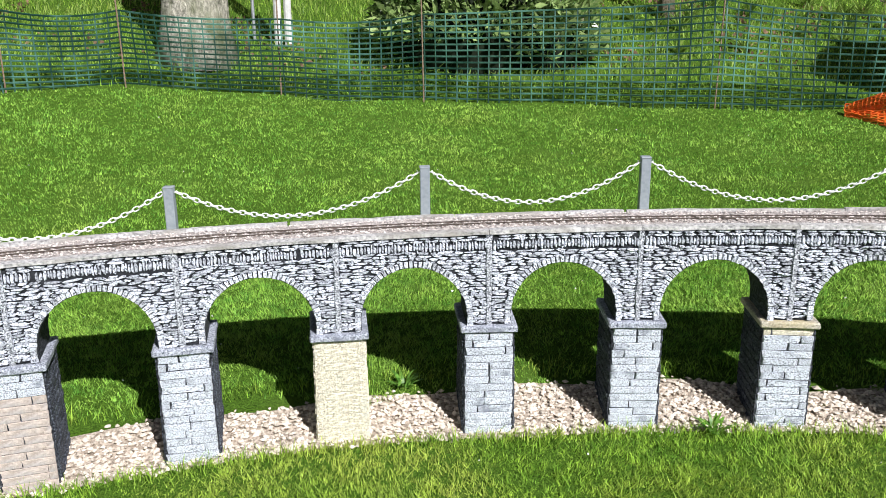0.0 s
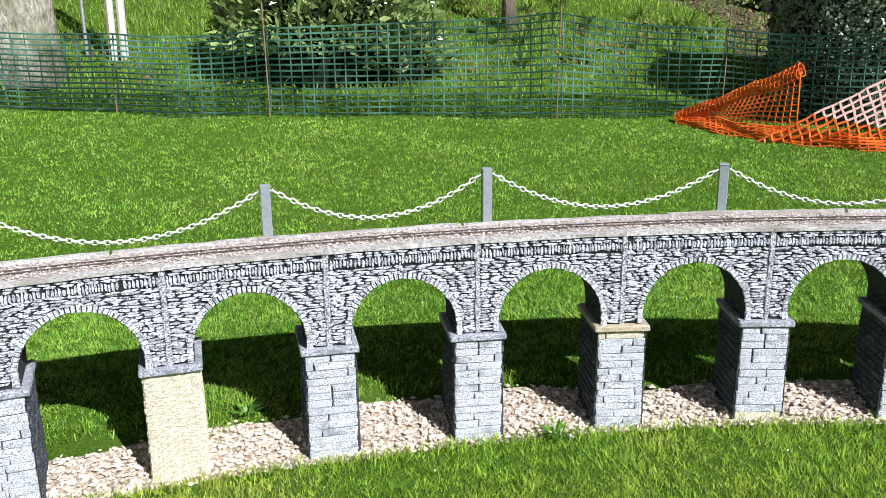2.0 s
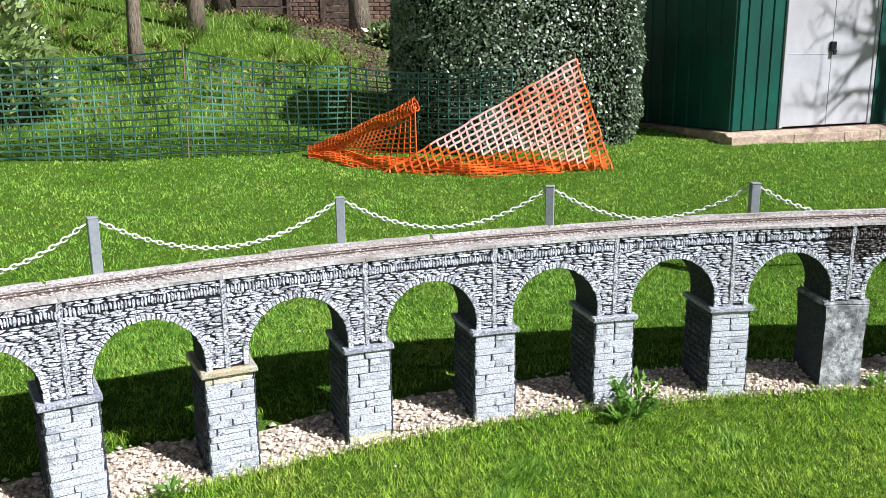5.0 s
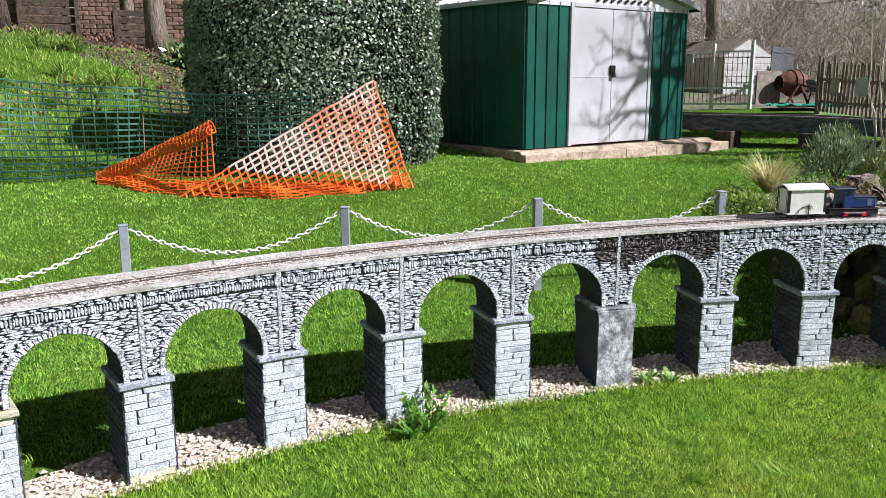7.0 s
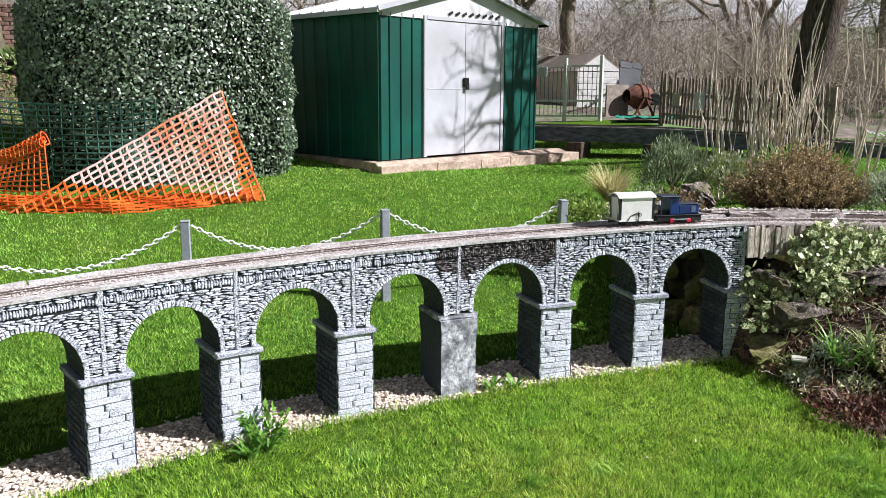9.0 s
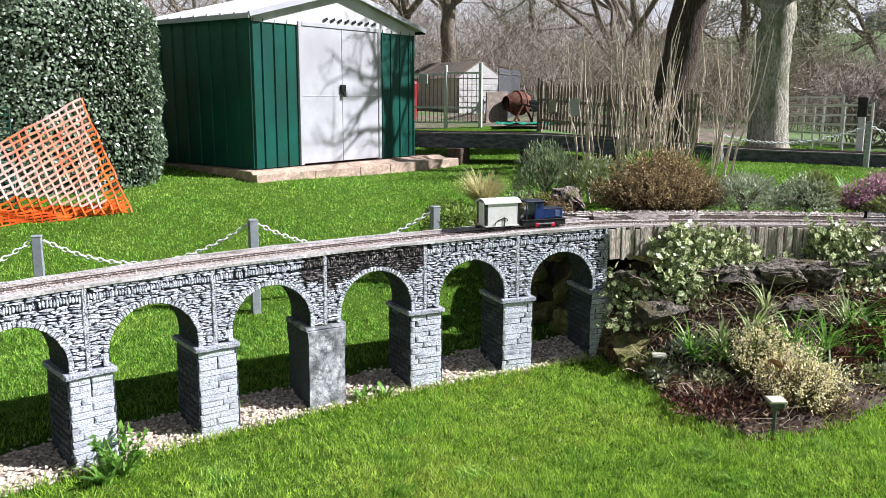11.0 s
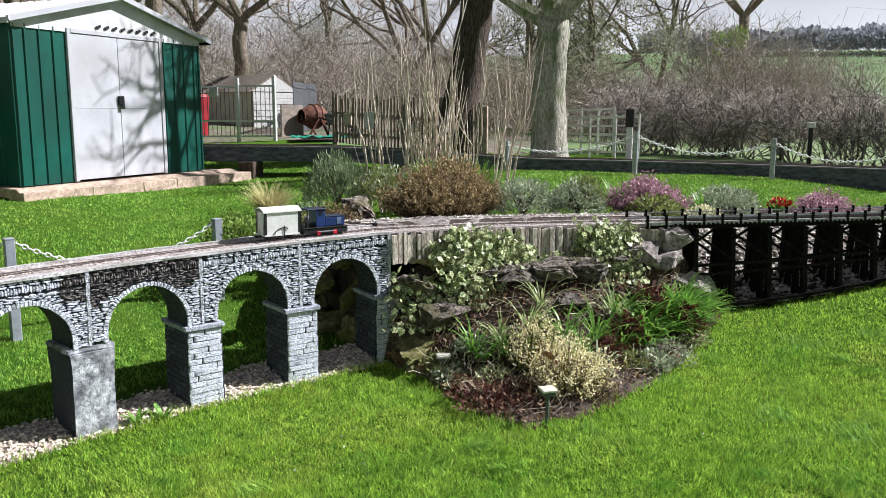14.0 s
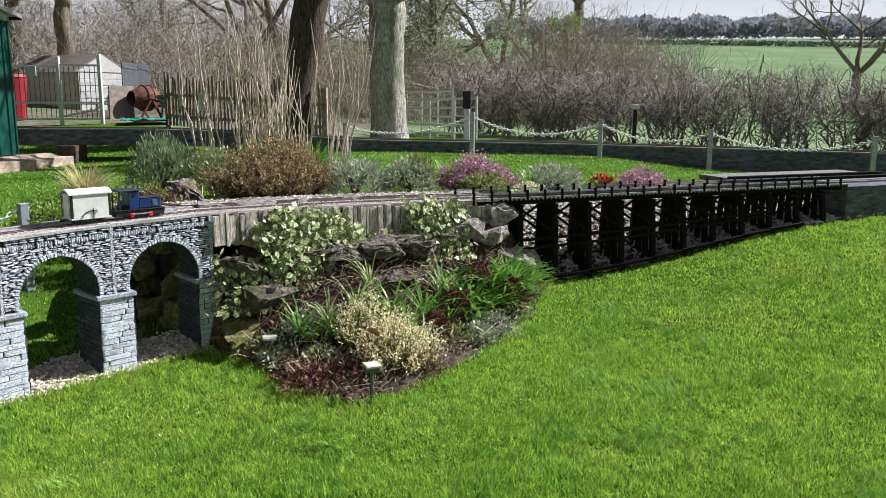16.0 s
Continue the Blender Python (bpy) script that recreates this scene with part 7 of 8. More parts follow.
BPOSTS = [(12.66, 1.88, 1.18), (12.86, .09, 1.335), (12.84, -1.71, 1.25), (12.62, -3.17, 1.135), (11.95, -5.04, 1.09)]
for x, y, top in BPOSTS:
    t = chain_post(x, y, top, 80, .062, M_STEELPOST)
    tagged(t, "grey steel chain post before the raised railway wall", group="chain posts along the back wall")
for (a, b, sg) in ((0, 1, .16), (1, 2, .20), (2, 3, .17), (3, 4, .17)):
    bm = bmesh.new()
    A, B = Vector(BPOSTS[a]), Vector(BPOSTS[b])
    chain_links(bm, A - Vector((0, 0, .05)), B - Vector((0, 0, .05)), sg, .058, .006)
    tagged(link("hanging_chain", bm, M_CHAIN, smooth=True), "pale chain sagging between the grey back posts", "chain", group="chains along the back wall")

# signal beside the gate
sg = thing("track_signal", "small black signal head on a white post", "signal", at=(13.55, .22, ground(13.55, .22)))
part("post", boxed(-.045, .045, -.045, .045, -.1, .62, .006), M_WHITEGATE, sg)
part("signal_head", boxed(-.075, .075, -.06, .06, .62, .88, .01), M_BLACKMETAL, sg)

# field gate
gate = thing("field_gate", "white-grey steel five-bar field gate standing ajar", "gate")
GA, GB = Vector((16.18, 1.52, .91)), Vector((14.75, .55, .93))
for h, r in ((.02, .02), (.16, .014), (.30, .014), (.44, .014), (.58, .014), (.72, .02)):
    bm = bmesh.new()
    tube(bm, [GA + Vector((0, 0, h)), GB + Vector((0, 0, h))], r, 6)
    part("gate_bar", bm, M_WHITEGATE, gate)
for f in (0, .35, .7, 1):
    p = GA.lerp(GB, f)
    bm = bmesh.new()
    tube(bm, [p - Vector((0, 0, .04)), p + Vector((0, 0, .76))], .02, 6)
    part("gate_upright", bm, M_WHITEGATE, gate)
gate2 = copy_thing(gate, Matrix.Translation((-.35, -.42, -.12)) @ Matrix.Translation(GB) @ Matrix.Rotation(.25, 4, "Z") @ Matrix.Translation(-GB))
tagged(gate2, "second steel field gate leaning by the hedgerow")

# palisade gate and fence, store shed, mixer, picket fence
pal = thing("palisade_fence", "grey steel palisade fence with a double gate", "fence")
PA = [(13.9, 8.9), (14.36, 8.1), (14.77, 7.36), (15.08, 6.78), (16.58, 7.12), (18.3, 7.65), (19.96, 8.16)]
ZT = [2.05, 2.05, 2.08, 2.12, 2.12, 2.15, 2.18]
for i in (0, 1, 2, 4, 5):
    a, b = Vector((*PA[i], 1.08)), Vector((*PA[i + 1], 1.08))
    top = ZT[i]
    n = max(3, int((b - a).length / .075))
    for j in range(n):
        p = a.lerp(b, j / n)
        bm = bmesh.new()
        hgt = top if i < 3 else top + .08
        if i < 3:
            tube(bm, [(p.x, p.y, 1.12), (p.x, p.y, hgt - .02)], .007, 4)
        else:
            bar(bm, (p.x, p.y, 1.06), (p.x, p.y, hgt), .03, .015)
        part("pale", bm, M_DARKSTEEL, pal)
    for z in (1.14, 1.42, top - .02):
        bm = bmesh.new()
        bar(bm, (a.x, a.y, z), (b.x, b.y, z), .04, .035)
        part("rail", bm, M_WHITEGATE if i < 3 else M_DARKSTEEL, pal)
for (x, y), h in zip(PA[:4], (2.1, 2.1, 2.2, 2.25)):
    part("post", boxed(x - .03, x + .03, y - .03, y + .03, .85, h, .005), M_WHITEGATE, pal)
part("notice", boxed(14.52, 14.54, 7.62, 7.80, 1.86, 2.03, .002), M_WHITE, pal, "plain white notice plate")

store = thing("store_shed", "small cream boarded store shed with felt roof", "shed", at=(19.39, 9.78, .92), rz=-119)
part("wall", boxed(-1.2, 1.2, -.6, .6, -.1, 1.17), M_CREAMBOARD, store)
bm = bmesh.new()
v = [bm.verts.new(p) for p in ((1.27, -.72, 1.12), (1.27, .72, 1.12), (1.27, 0, 1.54), (-1.3, -.72, 1.12), (-1.3, .72, 1.12), (-1.3, 0, 1.54))]
for f in ((0, 1, 2), (5, 4, 3), (0, 2, 5, 3), (2, 1, 4, 5), (1, 0, 3, 4)):
    bm.faces.new([v[i] for i in f])
part("roof", bm, M_FELT, store)
for i in range(8):
    part("gable_board", boxed(1.275, 1.292, -.60, .60, .02 + i * .137, .145 + i * .137, .004), M_WHITEGATE, store)
bm = bmesh.new()
v = [bm.verts.new((x_, y_, z_)) for x_ in (1.272, 1.286) for y_, z_ in ((-.62, 1.13), (.62, 1.13), (0, 1.50))]
for f in ((0, 1, 2), (5, 4, 3), (0, 3, 4, 1), (1, 4, 5, 2), (2, 5, 3, 0)):
    bm.faces.new([v[i] for i in f])
part("gable_peak", bm, M_WHITEGATE, store)
bin_ = thing("red_bin", "red plastic bin behind the palisade gate", "bin", at=(15.2, 8.55, ground(15.2, 8.55)))
bm = bmesh.new()
bmesh.ops.create_cone(bm, cap_ends=True, segments=16, radius1=.24, radius2=.29, depth=.75, matrix=pose(0, 0, .37))
part("drum", bm, M_BINRED, bin_)
bm = bmesh.new()
bmesh.ops.create_cone(bm, cap_ends=True, segments=16, radius1=.30, radius2=.26, depth=.06, matrix=pose(0, 0, .78))
part("lid", bm, M_BINRED, bin_)

mixer = thing("cement_mixer", "rusty orange cement mixer on a dark stand", "cement mixer", at=(16.3, 6.58, ground(16.3, 6.58) + .01), rz=150)
bm = bmesh.new()
prof = ((-.42, .12), (-.36, .27), (-.14, .36), (.05, .36), (.28, .26), (.40, .19))
ring = []
for x, r in prof:
    ring.append([bm.verts.new((x, r * math.cos(a), r * math.sin(a) + .55)) for a in np.linspace(0, 6.2832, 19)[:-1]])
for a, b in zip(ring, ring[1:]):
    for j in range(18):
        bm.faces.new((a[j], a[(j + 1) % 18], b[(j + 1) % 18], b[j]))
bm.faces.new(ring[0])
bmesh.ops.recalc_face_normals(bm, faces=bm.faces)
part("drum", bm, M_MIXER, mixer, smooth=True)
for sy in (-1, 1):
    bm = bmesh.new()
    bar(bm, (-.35, sy * .32, -.02), (0, sy * .38, .55), .05)
    bar(bm, (.35, sy * .32, -.02), (0, sy * .38, .55), .05)
    part("stand", bm, M_MIXER, mixer)
bm = bmesh.new()
box(bm, -.56, -.40, -.13, .13, .30, .56, .03)
part("motor_box", bm, M_BLACKMETAL, mixer)
for x_, r_ in ((-.14, .365), (.05, .365), (.40, .20)):
    bm = bmesh.new()
    pts = [(x_, r_ * math.cos(a), r_ * math.sin(a) + .55) for a in np.linspace(0, 6.2832, 21)]
    tube(bm, pts, .014, 5)
    part("rib", bm, M_MIXER, mixer)
bm = bmesh.new()
pts = [(.10 + .20 * math.cos(a), -.44, .50 + .20 * math.sin(a)) for a in np.linspace(0, 6.2832, 19)]
tube(bm, pts, .012, 5)
part("hand_wheel", bm, M_STAKE, mixer)
mixer.matrix_basis = mixer.matrix_basis @ Matrix.Scale(.66, 4)
lean = thing("leaning_board", "dark weathered board leaning beside the cement mixer", "board", at=(15.95, 6.86, ground(15.95, 6.86)), rz=-30)
bm = bmesh.new()
box(bm, -.26, .26, -.02, .02, -.04, .60, .006)
for v in bm.verts:
    v.co.y += v.co.z * .35
    v.co.x += v.co.z * .25
part("sheet", bm, M_FELT, lean)
barrow = thing("wheelbarrow", "dark grey upturned wheelbarrow beside the picket fence", "wheelbarrow", at=(16.05, 5.92, ground(16.05, 5.92)), rz=-40)
bm = bmesh.new()
v = box(bm, -.24, .24, -.17, .17, .26, .48, .03)
for q in v:
    if q.co.z < .35:
        q.co.x *= .65
        q.co.y *= .7
part("tub", bm, M_DARKSTEEL, barrow)
for sx in (-1, 1):
    bm = bmesh.new()
    bar(bm, (-.34, sx * .15, .40), (.38, sx * .08, .20), .03)
    bar(bm, (-.12, sx * .13, .30), (-.16, sx * .15, -.02), .025)
    part("frame", bm, M_BLACKMETAL, barrow)
bm = bmesh.new()
bmesh.ops.create_cone(bm, cap_ends=True, segments=14, radius1=.12, radius2=.12, depth=.05, matrix=pose(.38, 0, .11, 90, 0, 0))
part("wheel", bm, M_BLACKMETAL, barrow)
shb = bmesh.new()
bmesh.ops.create_grid(shb, x_segments=16, y_segments=8, size=1)
for v in shb.verts:
    v.co = Vector((v.co.x * .55, v.co.y * .22, .06 + .06 * noise.noise((v.co.x * 4, v.co.y * 5, 1))))
tarp = link("green_sheeting", shb, M_GREENHOSE)
tarp.matrix_basis = pose(15.45, 6.02, ground(15.45, 6.02) + .02, 0, 0, -55)
tagged(tarp, "crumpled green plastic sheeting on the ground", "sheeting")
for i, (x, y, w) in enumerate(((16.7, 5.7, .5), (17.3, 5.9, .45))):
    t = thing("timber_stack", "grey stacked boards and scrap beside the mixer", "timber", at=(x, y, ground(x, y)), rz=-50)
    for j in range(4):
        part("board", boxed(-w, w, -.12, .12, .12 + j * .09, .19 + j * .09, .006), M_WOODFENCE, t)
    for sx in (-1, 1):
        part("bearer", boxed(sx * w * .7 - .05, sx * w * .7 + .05, -.12, .12, -.05, .12), M_WOODFENCE, t)

picket = thing("picket_fence", "weathered grey-brown wooden picket fence", "fence")
KA, KB = Vector((15.1, 5.6, 0)), Vector((14.3, 2.6, 0))
n = 44
pk = boxed(-.02, .02, -.008, .008, 0, .86, .003)
pk_me = bpy.data.meshes.new("pale")
pk.to_mesh(pk_me)
pk.free()
pk_me.materials.append(M_WOODFENCE)
for i in range(n):
    p = KA.lerp(KB, i / n)
    ob = new("pale", pk_me)
    ob.matrix_basis = Matrix.Translation((p.x, p.y, ground(p.x, p.y) + .05)) @ Matrix.Rotation(math.radians(75) + rnd.uniform(-.05, .05), 4, "Z") @ Matrix.Rotation(rnd.uniform(-.04, .04), 4, "Y") @ Matrix.Diagonal((1, 1, rnd.uniform(.92, 1.08), 1))
    ob.parent = picket
for h in (.22, .58):
    bm = bmesh.new()
    bar(bm, (KA.x + .02, KA.y, ground(KA.x, KA.y) + h), (KB.x + .02, KB.y, ground(KB.x, KB.y) + h), .03, .05)
    part("rail", bm, M_WOODFENCE, picket)
for f in (0, .5, 1):
    p = KA.lerp(KB, f)
    part("post", boxed(p.x + .02, p.x + .11, p.y - .045, p.y + .045, ground(p.x, p.y) - .1, ground(p.x, p.y) + .85, .005), M_WOODFENCE, picket)

part("yellow_guard", boxed(15.00, 15.06, 5.22, 5.36, ground(15, 5.3) + .38, ground(15, 5.3) + .60, .01), M_CAPYELLOW, picket, "faded yellow plastic guard on the fence")
part("notice", boxed(14.86, 14.88, 4.72, 4.92, ground(14.9, 4.8) + .36, ground(14.9, 4.8) + .66, .004), M_WHITEGATE, picket, "blank white board")

# ---- trees ----
bare_tree("beech_tree", "large grey-green barked trunk with a bare forked crown", 13.72, 1.44, 2.2, .285, M_PALEBARK, 201, 5, length=1.5, split=3, twig_mat=M_GREYTWIG)
bare_tree("old_tree", "dark rough-barked leaning old tree", 14.44, 3.20, 3.4, .30, M_DARKBARK, 202, 4, lean=(.02, -.17), length=1.6, twig_mat=M_GREYTWIG)
TREES = [bare_tree("bare_tree", "bare grey-brown woodland tree behind the garden", 20.0, 10.2, 2.6, .20, M_BARK, 203, 5, length=2.2, twig_mat=M_GREYTWIG),
         bare_tree("bare_tree", "slender bare woodland tree with fine twigs", 17.5, 10.9, 4.0, .20, M_BARK, 204, 4, length=2.0, twig_mat=M_GREYTWIG),
         bare_tree("bare_tree", "multi-branched bare tree beyond the hedgerow", 47.0, -17.5, 2.0, .26, M_BARK, 205, 5, length=2.6, twig_mat=M_GREYTWIG)]
for t in TREES:
    tagged(t, group="bare woodland trees")
g = np.random.default_rng(206)
for i in range(28):
    az = math.radians(g.uniform(-4, 62))
    d = g.uniform(24, 52)
    x, y = .8 + d * math.cos(az), -.5 + d * math.sin(az)
    t = copy_thing(TREES[i % 3 if i % 3 < 2 else 2], Matrix.Translation((x, y, ground(x, y) - .1)) @ Matrix.Rotation(g.uniform(0, 6.28), 4, "Z") @ Matrix.Scale(g.uniform(.75, 1.25), 4))
for x, y, sc in ((75, -24, .5), (90, -12, .7)):
    copy_thing(TREES[2], Matrix.Translation((x, y, ground(x, y) - .1)) @ Matrix.Rotation(x, 4, "Z") @ Matrix.Scale(sc, 4))

# understorey brush of fine stems
n = 7000
az = np.radians(g.uniform(-6, 68, n))
d = g.uniform(18.5, 46, n)
px, py = .8 + d * np.cos(az), -.5 + d * np.sin(az)
keep = ~((px < 19.6) & (py > 5.2))
px, py = px[keep], py[keep]
n = len(px)
A = np.c_[px, py, heights(np.c_[px, py]) - .05]
L = g.uniform(.7, 2.0, n) * (0.3 + d[keep] / 24) * np.interp(az[keep], [-.1, .1, .3], [.45, .8, 1.1])
B = A + np.c_[g.normal(0, .4, n), g.normal(0, .4, n), np.ones(n)] * L[:, None]
tagged(twigs("woodland_brush", A, B, .011, M_GREYTWIG, None, 207, .5, 4), "tangled bare brushwood at the edge of the wood", "brushwood", kind="stuff")
m = 34000
src = g.integers(0, n, m)
f = g.uniform(.2, 1, m)
A2 = A[src] + (B[src] - A[src]) * f[:, None]
B2 = A2 + g.normal(0, .38, (m, 3)) + np.array([0, 0, .30])
tagged(twigs("woodland_twigs", A2, B2, .0075, M_GREYTWIG, None, 208, .6, 2), "mass of fine bare twigs in the wood edge", "brushwood", kind="stuff")

# scrub beyond the hedgerow, thinning out towards the open field
n = 1300
az = np.radians(np.interp(g.random(n), [0, .88, 1], [-1, -9, -20]))
d = g.uniform(21, 34, n)
px, py = .9 + d * np.cos(az), -.74 + d * np.sin(az)
A = np.c_[px, py, heights(np.c_[px, py]) - .05]
L = g.uniform(.7, 1.5, n) * np.interp(az, np.radians([-22, -14, -8, -2]), [.75, 1.0, 1.6, 2.2])
B = A + np.c_[g.normal(0, .35, n), g.normal(0, .35, n), np.ones(n)] * L[:, None]
tagged(twigs("field_scrub", A, B, .010, M_GREYTWIG, None, 215, .5, 4), "bare grey-brown scrub behind the hedgerow", "brushwood", kind="stuff")
m = 8500
src = g.integers(0, n, m)
f = g.uniform(.3, 1, m)
A2 = A[src] + (B[src] - A[src]) * f[:, None]
B2 = A2 + g.normal(0, .24, (m, 3)) + np.array([0, 0, .16])
tagged(twigs("field_scrub_twigs", A2, B2, .0062, M_GREYTWIG, None, 216, .6, 2), "fine bare twigs of the scrub behind the hedgerow", "brushwood", kind="stuff")

# evergreen, ivy-clad trees in the wood edge
def ivy_tree(x, y, r, h, n, seed, mat, label):
    g = np.random.default_rng(seed)
    t = thing("ivy_clad_tree", label, "tree", group="ivy-clad trees in the wood edge", at=(x, y, ground(x, y)))
    bm = bmesh.new()
    tube(bm, [(0, 0, -.2), (.1, .05, h * .4), (0, .1, h * .8)], [r * .09, r * .07, r * .03], 8)
    part("trunk", bm, M_BARK, t)
    lobes = [(g.normal(0, r * .45), g.normal(0, r * .45), h * g.uniform(.25, .95), r * g.uniform(.25, .5)) for _ in range(16)]
    A, B, P, D = [], [], [], []
    for lx, ly, lz, lr in lobes:
        A.append((0, 0, lz * .6))
        B.append((lx, ly, lz))
        m = n // 16
        d = g.normal(0, 1, (m, 3))
        d /= np.linalg.norm(d, axis=1)[:, None]
        P.append(np.array([lx, ly, lz]) + d * (lr * g.random(m) ** .45)[:, None] * np.array([1, 1, 1.2]))
        D.append(d)
    twigs("limb", A, B, r * .03, M_BARK, t, seed, .2, 3)
    tagged(leaf_cloud("foliage", np.concatenate(P), np.concatenate(D), np.full(len(P) * (n // 16), .085), mat, seed, t, .45, .9), kind="stuff")
    return t


ivy_tree(24.8, 2.0, 1.9, 5.2, 14000, 261, M_EVERGREEN, "grey-green ivy-clad tree at the wood edge")
ivy_tree(28.5, 4.4, 2.2, 6.5, 14000, 262, M_EVERGREEN, "tall evergreen tree among bare branches")
ivy_tree(27.0, -1.8, .6, 3.2, 2600, 263, M_BANKLEAF, "small bright green ivy-covered stump tree")
ivy_tree(33.0, 13.5, 2.4, 6.0, 9000, 264, M_EVERGREEN, "olive-green evergreen behind the store shed")

# hedgerow along the field
HROW = [(16.9, .9), (16.6, -.4), (15.9, -3.1), (14.7, -6.0), (13.2, -9.0), (11, -12)]
def hrow(q):
    f = q * (len(HROW) - 1)
    i = min(int(f), len(HROW) - 2)
    f -= i
    return np.array(HROW[i]) * (1 - f) + np.array(HROW[i + 1]) * f


base, tops = [], []
HCUM = np.concatenate([[0], np.cumsum([math.dist(a, b) for a, b in zip(HROW, HROW[1:])])])
for c in range(44):
    reach = HCUM[-1] * (c + g.uniform(.1, .9)) / 44
    x, y = hrow(np.interp(reach, HCUM, np.linspace(0, 1, len(HROW)))) + g.normal(0, .10, 2)
    spread_, tall = g.uniform(.22, .5), g.uniform(1.05, 1.40)
    for _ in range(g.integers(7, 17)):
        bx_, by_ = x + g.normal(0, .13), y + g.normal(0, .13)
        base.append((bx_, by_, ground(bx_, by_) - .05))
        tops.append((bx_ + g.normal(0, spread_), by_ + g.normal(0, spread_), ground(bx_, by_) + tall * g.uniform(.75, 1.08)))
A, B = np.array(base), np.array(tops)
n = len(A)
tagged(twigs("hedgerow_stems", A, B, g.uniform(.008, .022, n), M_STEM, None, 209, .55, 5), "dark tangled bare stems of the field hedgerow", "hedgerow", kind="stuff")
m = 5200
src = g.integers(0, n, m)
f = g.uniform(.18, .95, m)
A2 = A[src] + (B[src] - A[src]) * f[:, None]
B2 = A2 + g.normal(0, .20, (m, 3)) * np.array([1, 1, .7]) + np.array([0, 0, .10])
tagged(twigs("hedgerow_branches", A2, B2, .0065, M_STEM, None, 213, .8, 3), "crooked dark branches of the field hedgerow", "hedgerow", kind="stuff")
m = 15000
src = g.integers(0, len(A2), m)
hi = g.uniform(.2, 1, m)
A3_ = A2[src] + (B2[src] - A2[src]) * hi[:, None]
up_ = A3_[:, 2] - heights(A3_[:, :2])
ok_ = g.random(m) < np.clip((up_ - .25) / .6, .12, 1)
A3_ = A3_[ok_]
B3_ = A3_ + g.normal(0, .11, (len(A3_), 3)) + np.array([0, 0, .03])
tagged(twigs("hedgerow_twigs", A3_, B3_, .0042, M_HEDGETWIG, None, 210, .6, 2), "dense dark bare twigs of the clipped hedgerow", "hedgerow", kind="stuff")
marker = thing("marker_post", "black marker post with a pale cap in the hedgerow", "post", at=(14.55, -2.38, ground(14.55, -2.38)))
part("post", boxed(-.03, .03, -.03, .03, -.1, .66, .005), M_BLACKMETAL, marker)
part("cap", boxed(-.055, .055, -.055, .055, .66, .74, .01), M_WHITEGATE, marker)

# far wood and hedge lines on the hill
n = 40000
az = np.radians(g.uniform(-32, 3, n))
d = g.uniform(330, 400, n)
px, py = d * np.cos(az), d * np.sin(az)
hh = heights(np.c_[px, py])
crown = 5.5 + .8 * np.sin(az * 90) + .6 * np.sin(az * 233)
P = np.c_[px, py, hh + g.random(n) ** .8 * crown]
D = np.tile(np.array([[0, 0, 1.0]]), (n, 1))
tagged(leaf_cloud("far_wood", P, D, np.full(n, 1.7), M_FARWOOD, 211, None, .7, .8), "distant bare wood along the hill crest, coloured blue-grey for haze", "wood", kind="stuff")
n = 6000
az = np.radians(g.uniform(-30, 0, n))
d = 285 + g.normal(0, 1.2, n)
px, py = d * np.cos(az), d * np.sin(az)
P = np.c_[px, py, heights(np.c_[px, py]) + g.uniform(0, 1.3, n)]
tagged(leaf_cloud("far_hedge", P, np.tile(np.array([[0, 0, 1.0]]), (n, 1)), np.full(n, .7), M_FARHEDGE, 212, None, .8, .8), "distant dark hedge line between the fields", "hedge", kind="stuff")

# ---- behind the net fence: trunk, poles, laurel, bank ----
bare_tree("mature_tree", "thick pale rough tree trunk behind the net fence", -2.66, 9.35, 4.5, .34, M_PALEBARK, 220, 3, length=1.8, twig_mat=M_GREYTWIG)
pole = thing("white_pole_pair", "pair of slim white poles behind the net fence", "pole", at=(-1.85, 10.1, ground(-1.85, 10.1)))
for dx in (-.06, .06):
    bm = bmesh.new()
    tube(bm, [(dx, 0, -.1), (dx + .02, 0, 2.6)], .045, 10)
    part("pole", bm, M_WHITEGATE, pole)
bm = bmesh.new()
tube(bm, [(-.36, .1, -.1), (-.36, .1, 2.6)], .02, 8)
part("thin_rod", bm, M_STEELPOST, pole)


def laurel(x, y, rx, ry, rz, n, seed, label):
    g = np.random.default_rng(seed)
    t = thing("laurel_bush", label, "shrub", at=(x, y, ground(x, y)))
    p, d = dome_points(n, (0, 0, rz * .35), rx, ry, rz, g, .35, 9)
    p[:, 2] = np.maximum(p[:, 2], .05)
    d = d + np.array([0, 0, .3])
    tagged(leaf_cloud("foliage", p, d, np.full(n, .15), M_LAUREL, seed, t, .36, .7), kind="stuff")
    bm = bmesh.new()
    # added near-black core for the shade within the laurel
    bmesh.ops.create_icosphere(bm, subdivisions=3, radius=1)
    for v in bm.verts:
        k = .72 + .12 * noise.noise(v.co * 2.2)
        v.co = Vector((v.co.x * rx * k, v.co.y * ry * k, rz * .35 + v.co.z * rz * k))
    part("shade_core", bm, M_HEDGECORE, t)
    for i in range(7):
        a = i * .9
        bm = bmesh.new()
        tube(bm, [(0, 0, -.1), (math.cos(a) * rx * .3, math.sin(a) * ry * .3, rz * .5), (math.cos(a) * rx * .7, math.sin(a) * ry * .7, rz * .95)], [.03, .02, .01], 5)
        part("branch", bm, M_BARK, t)
    return t


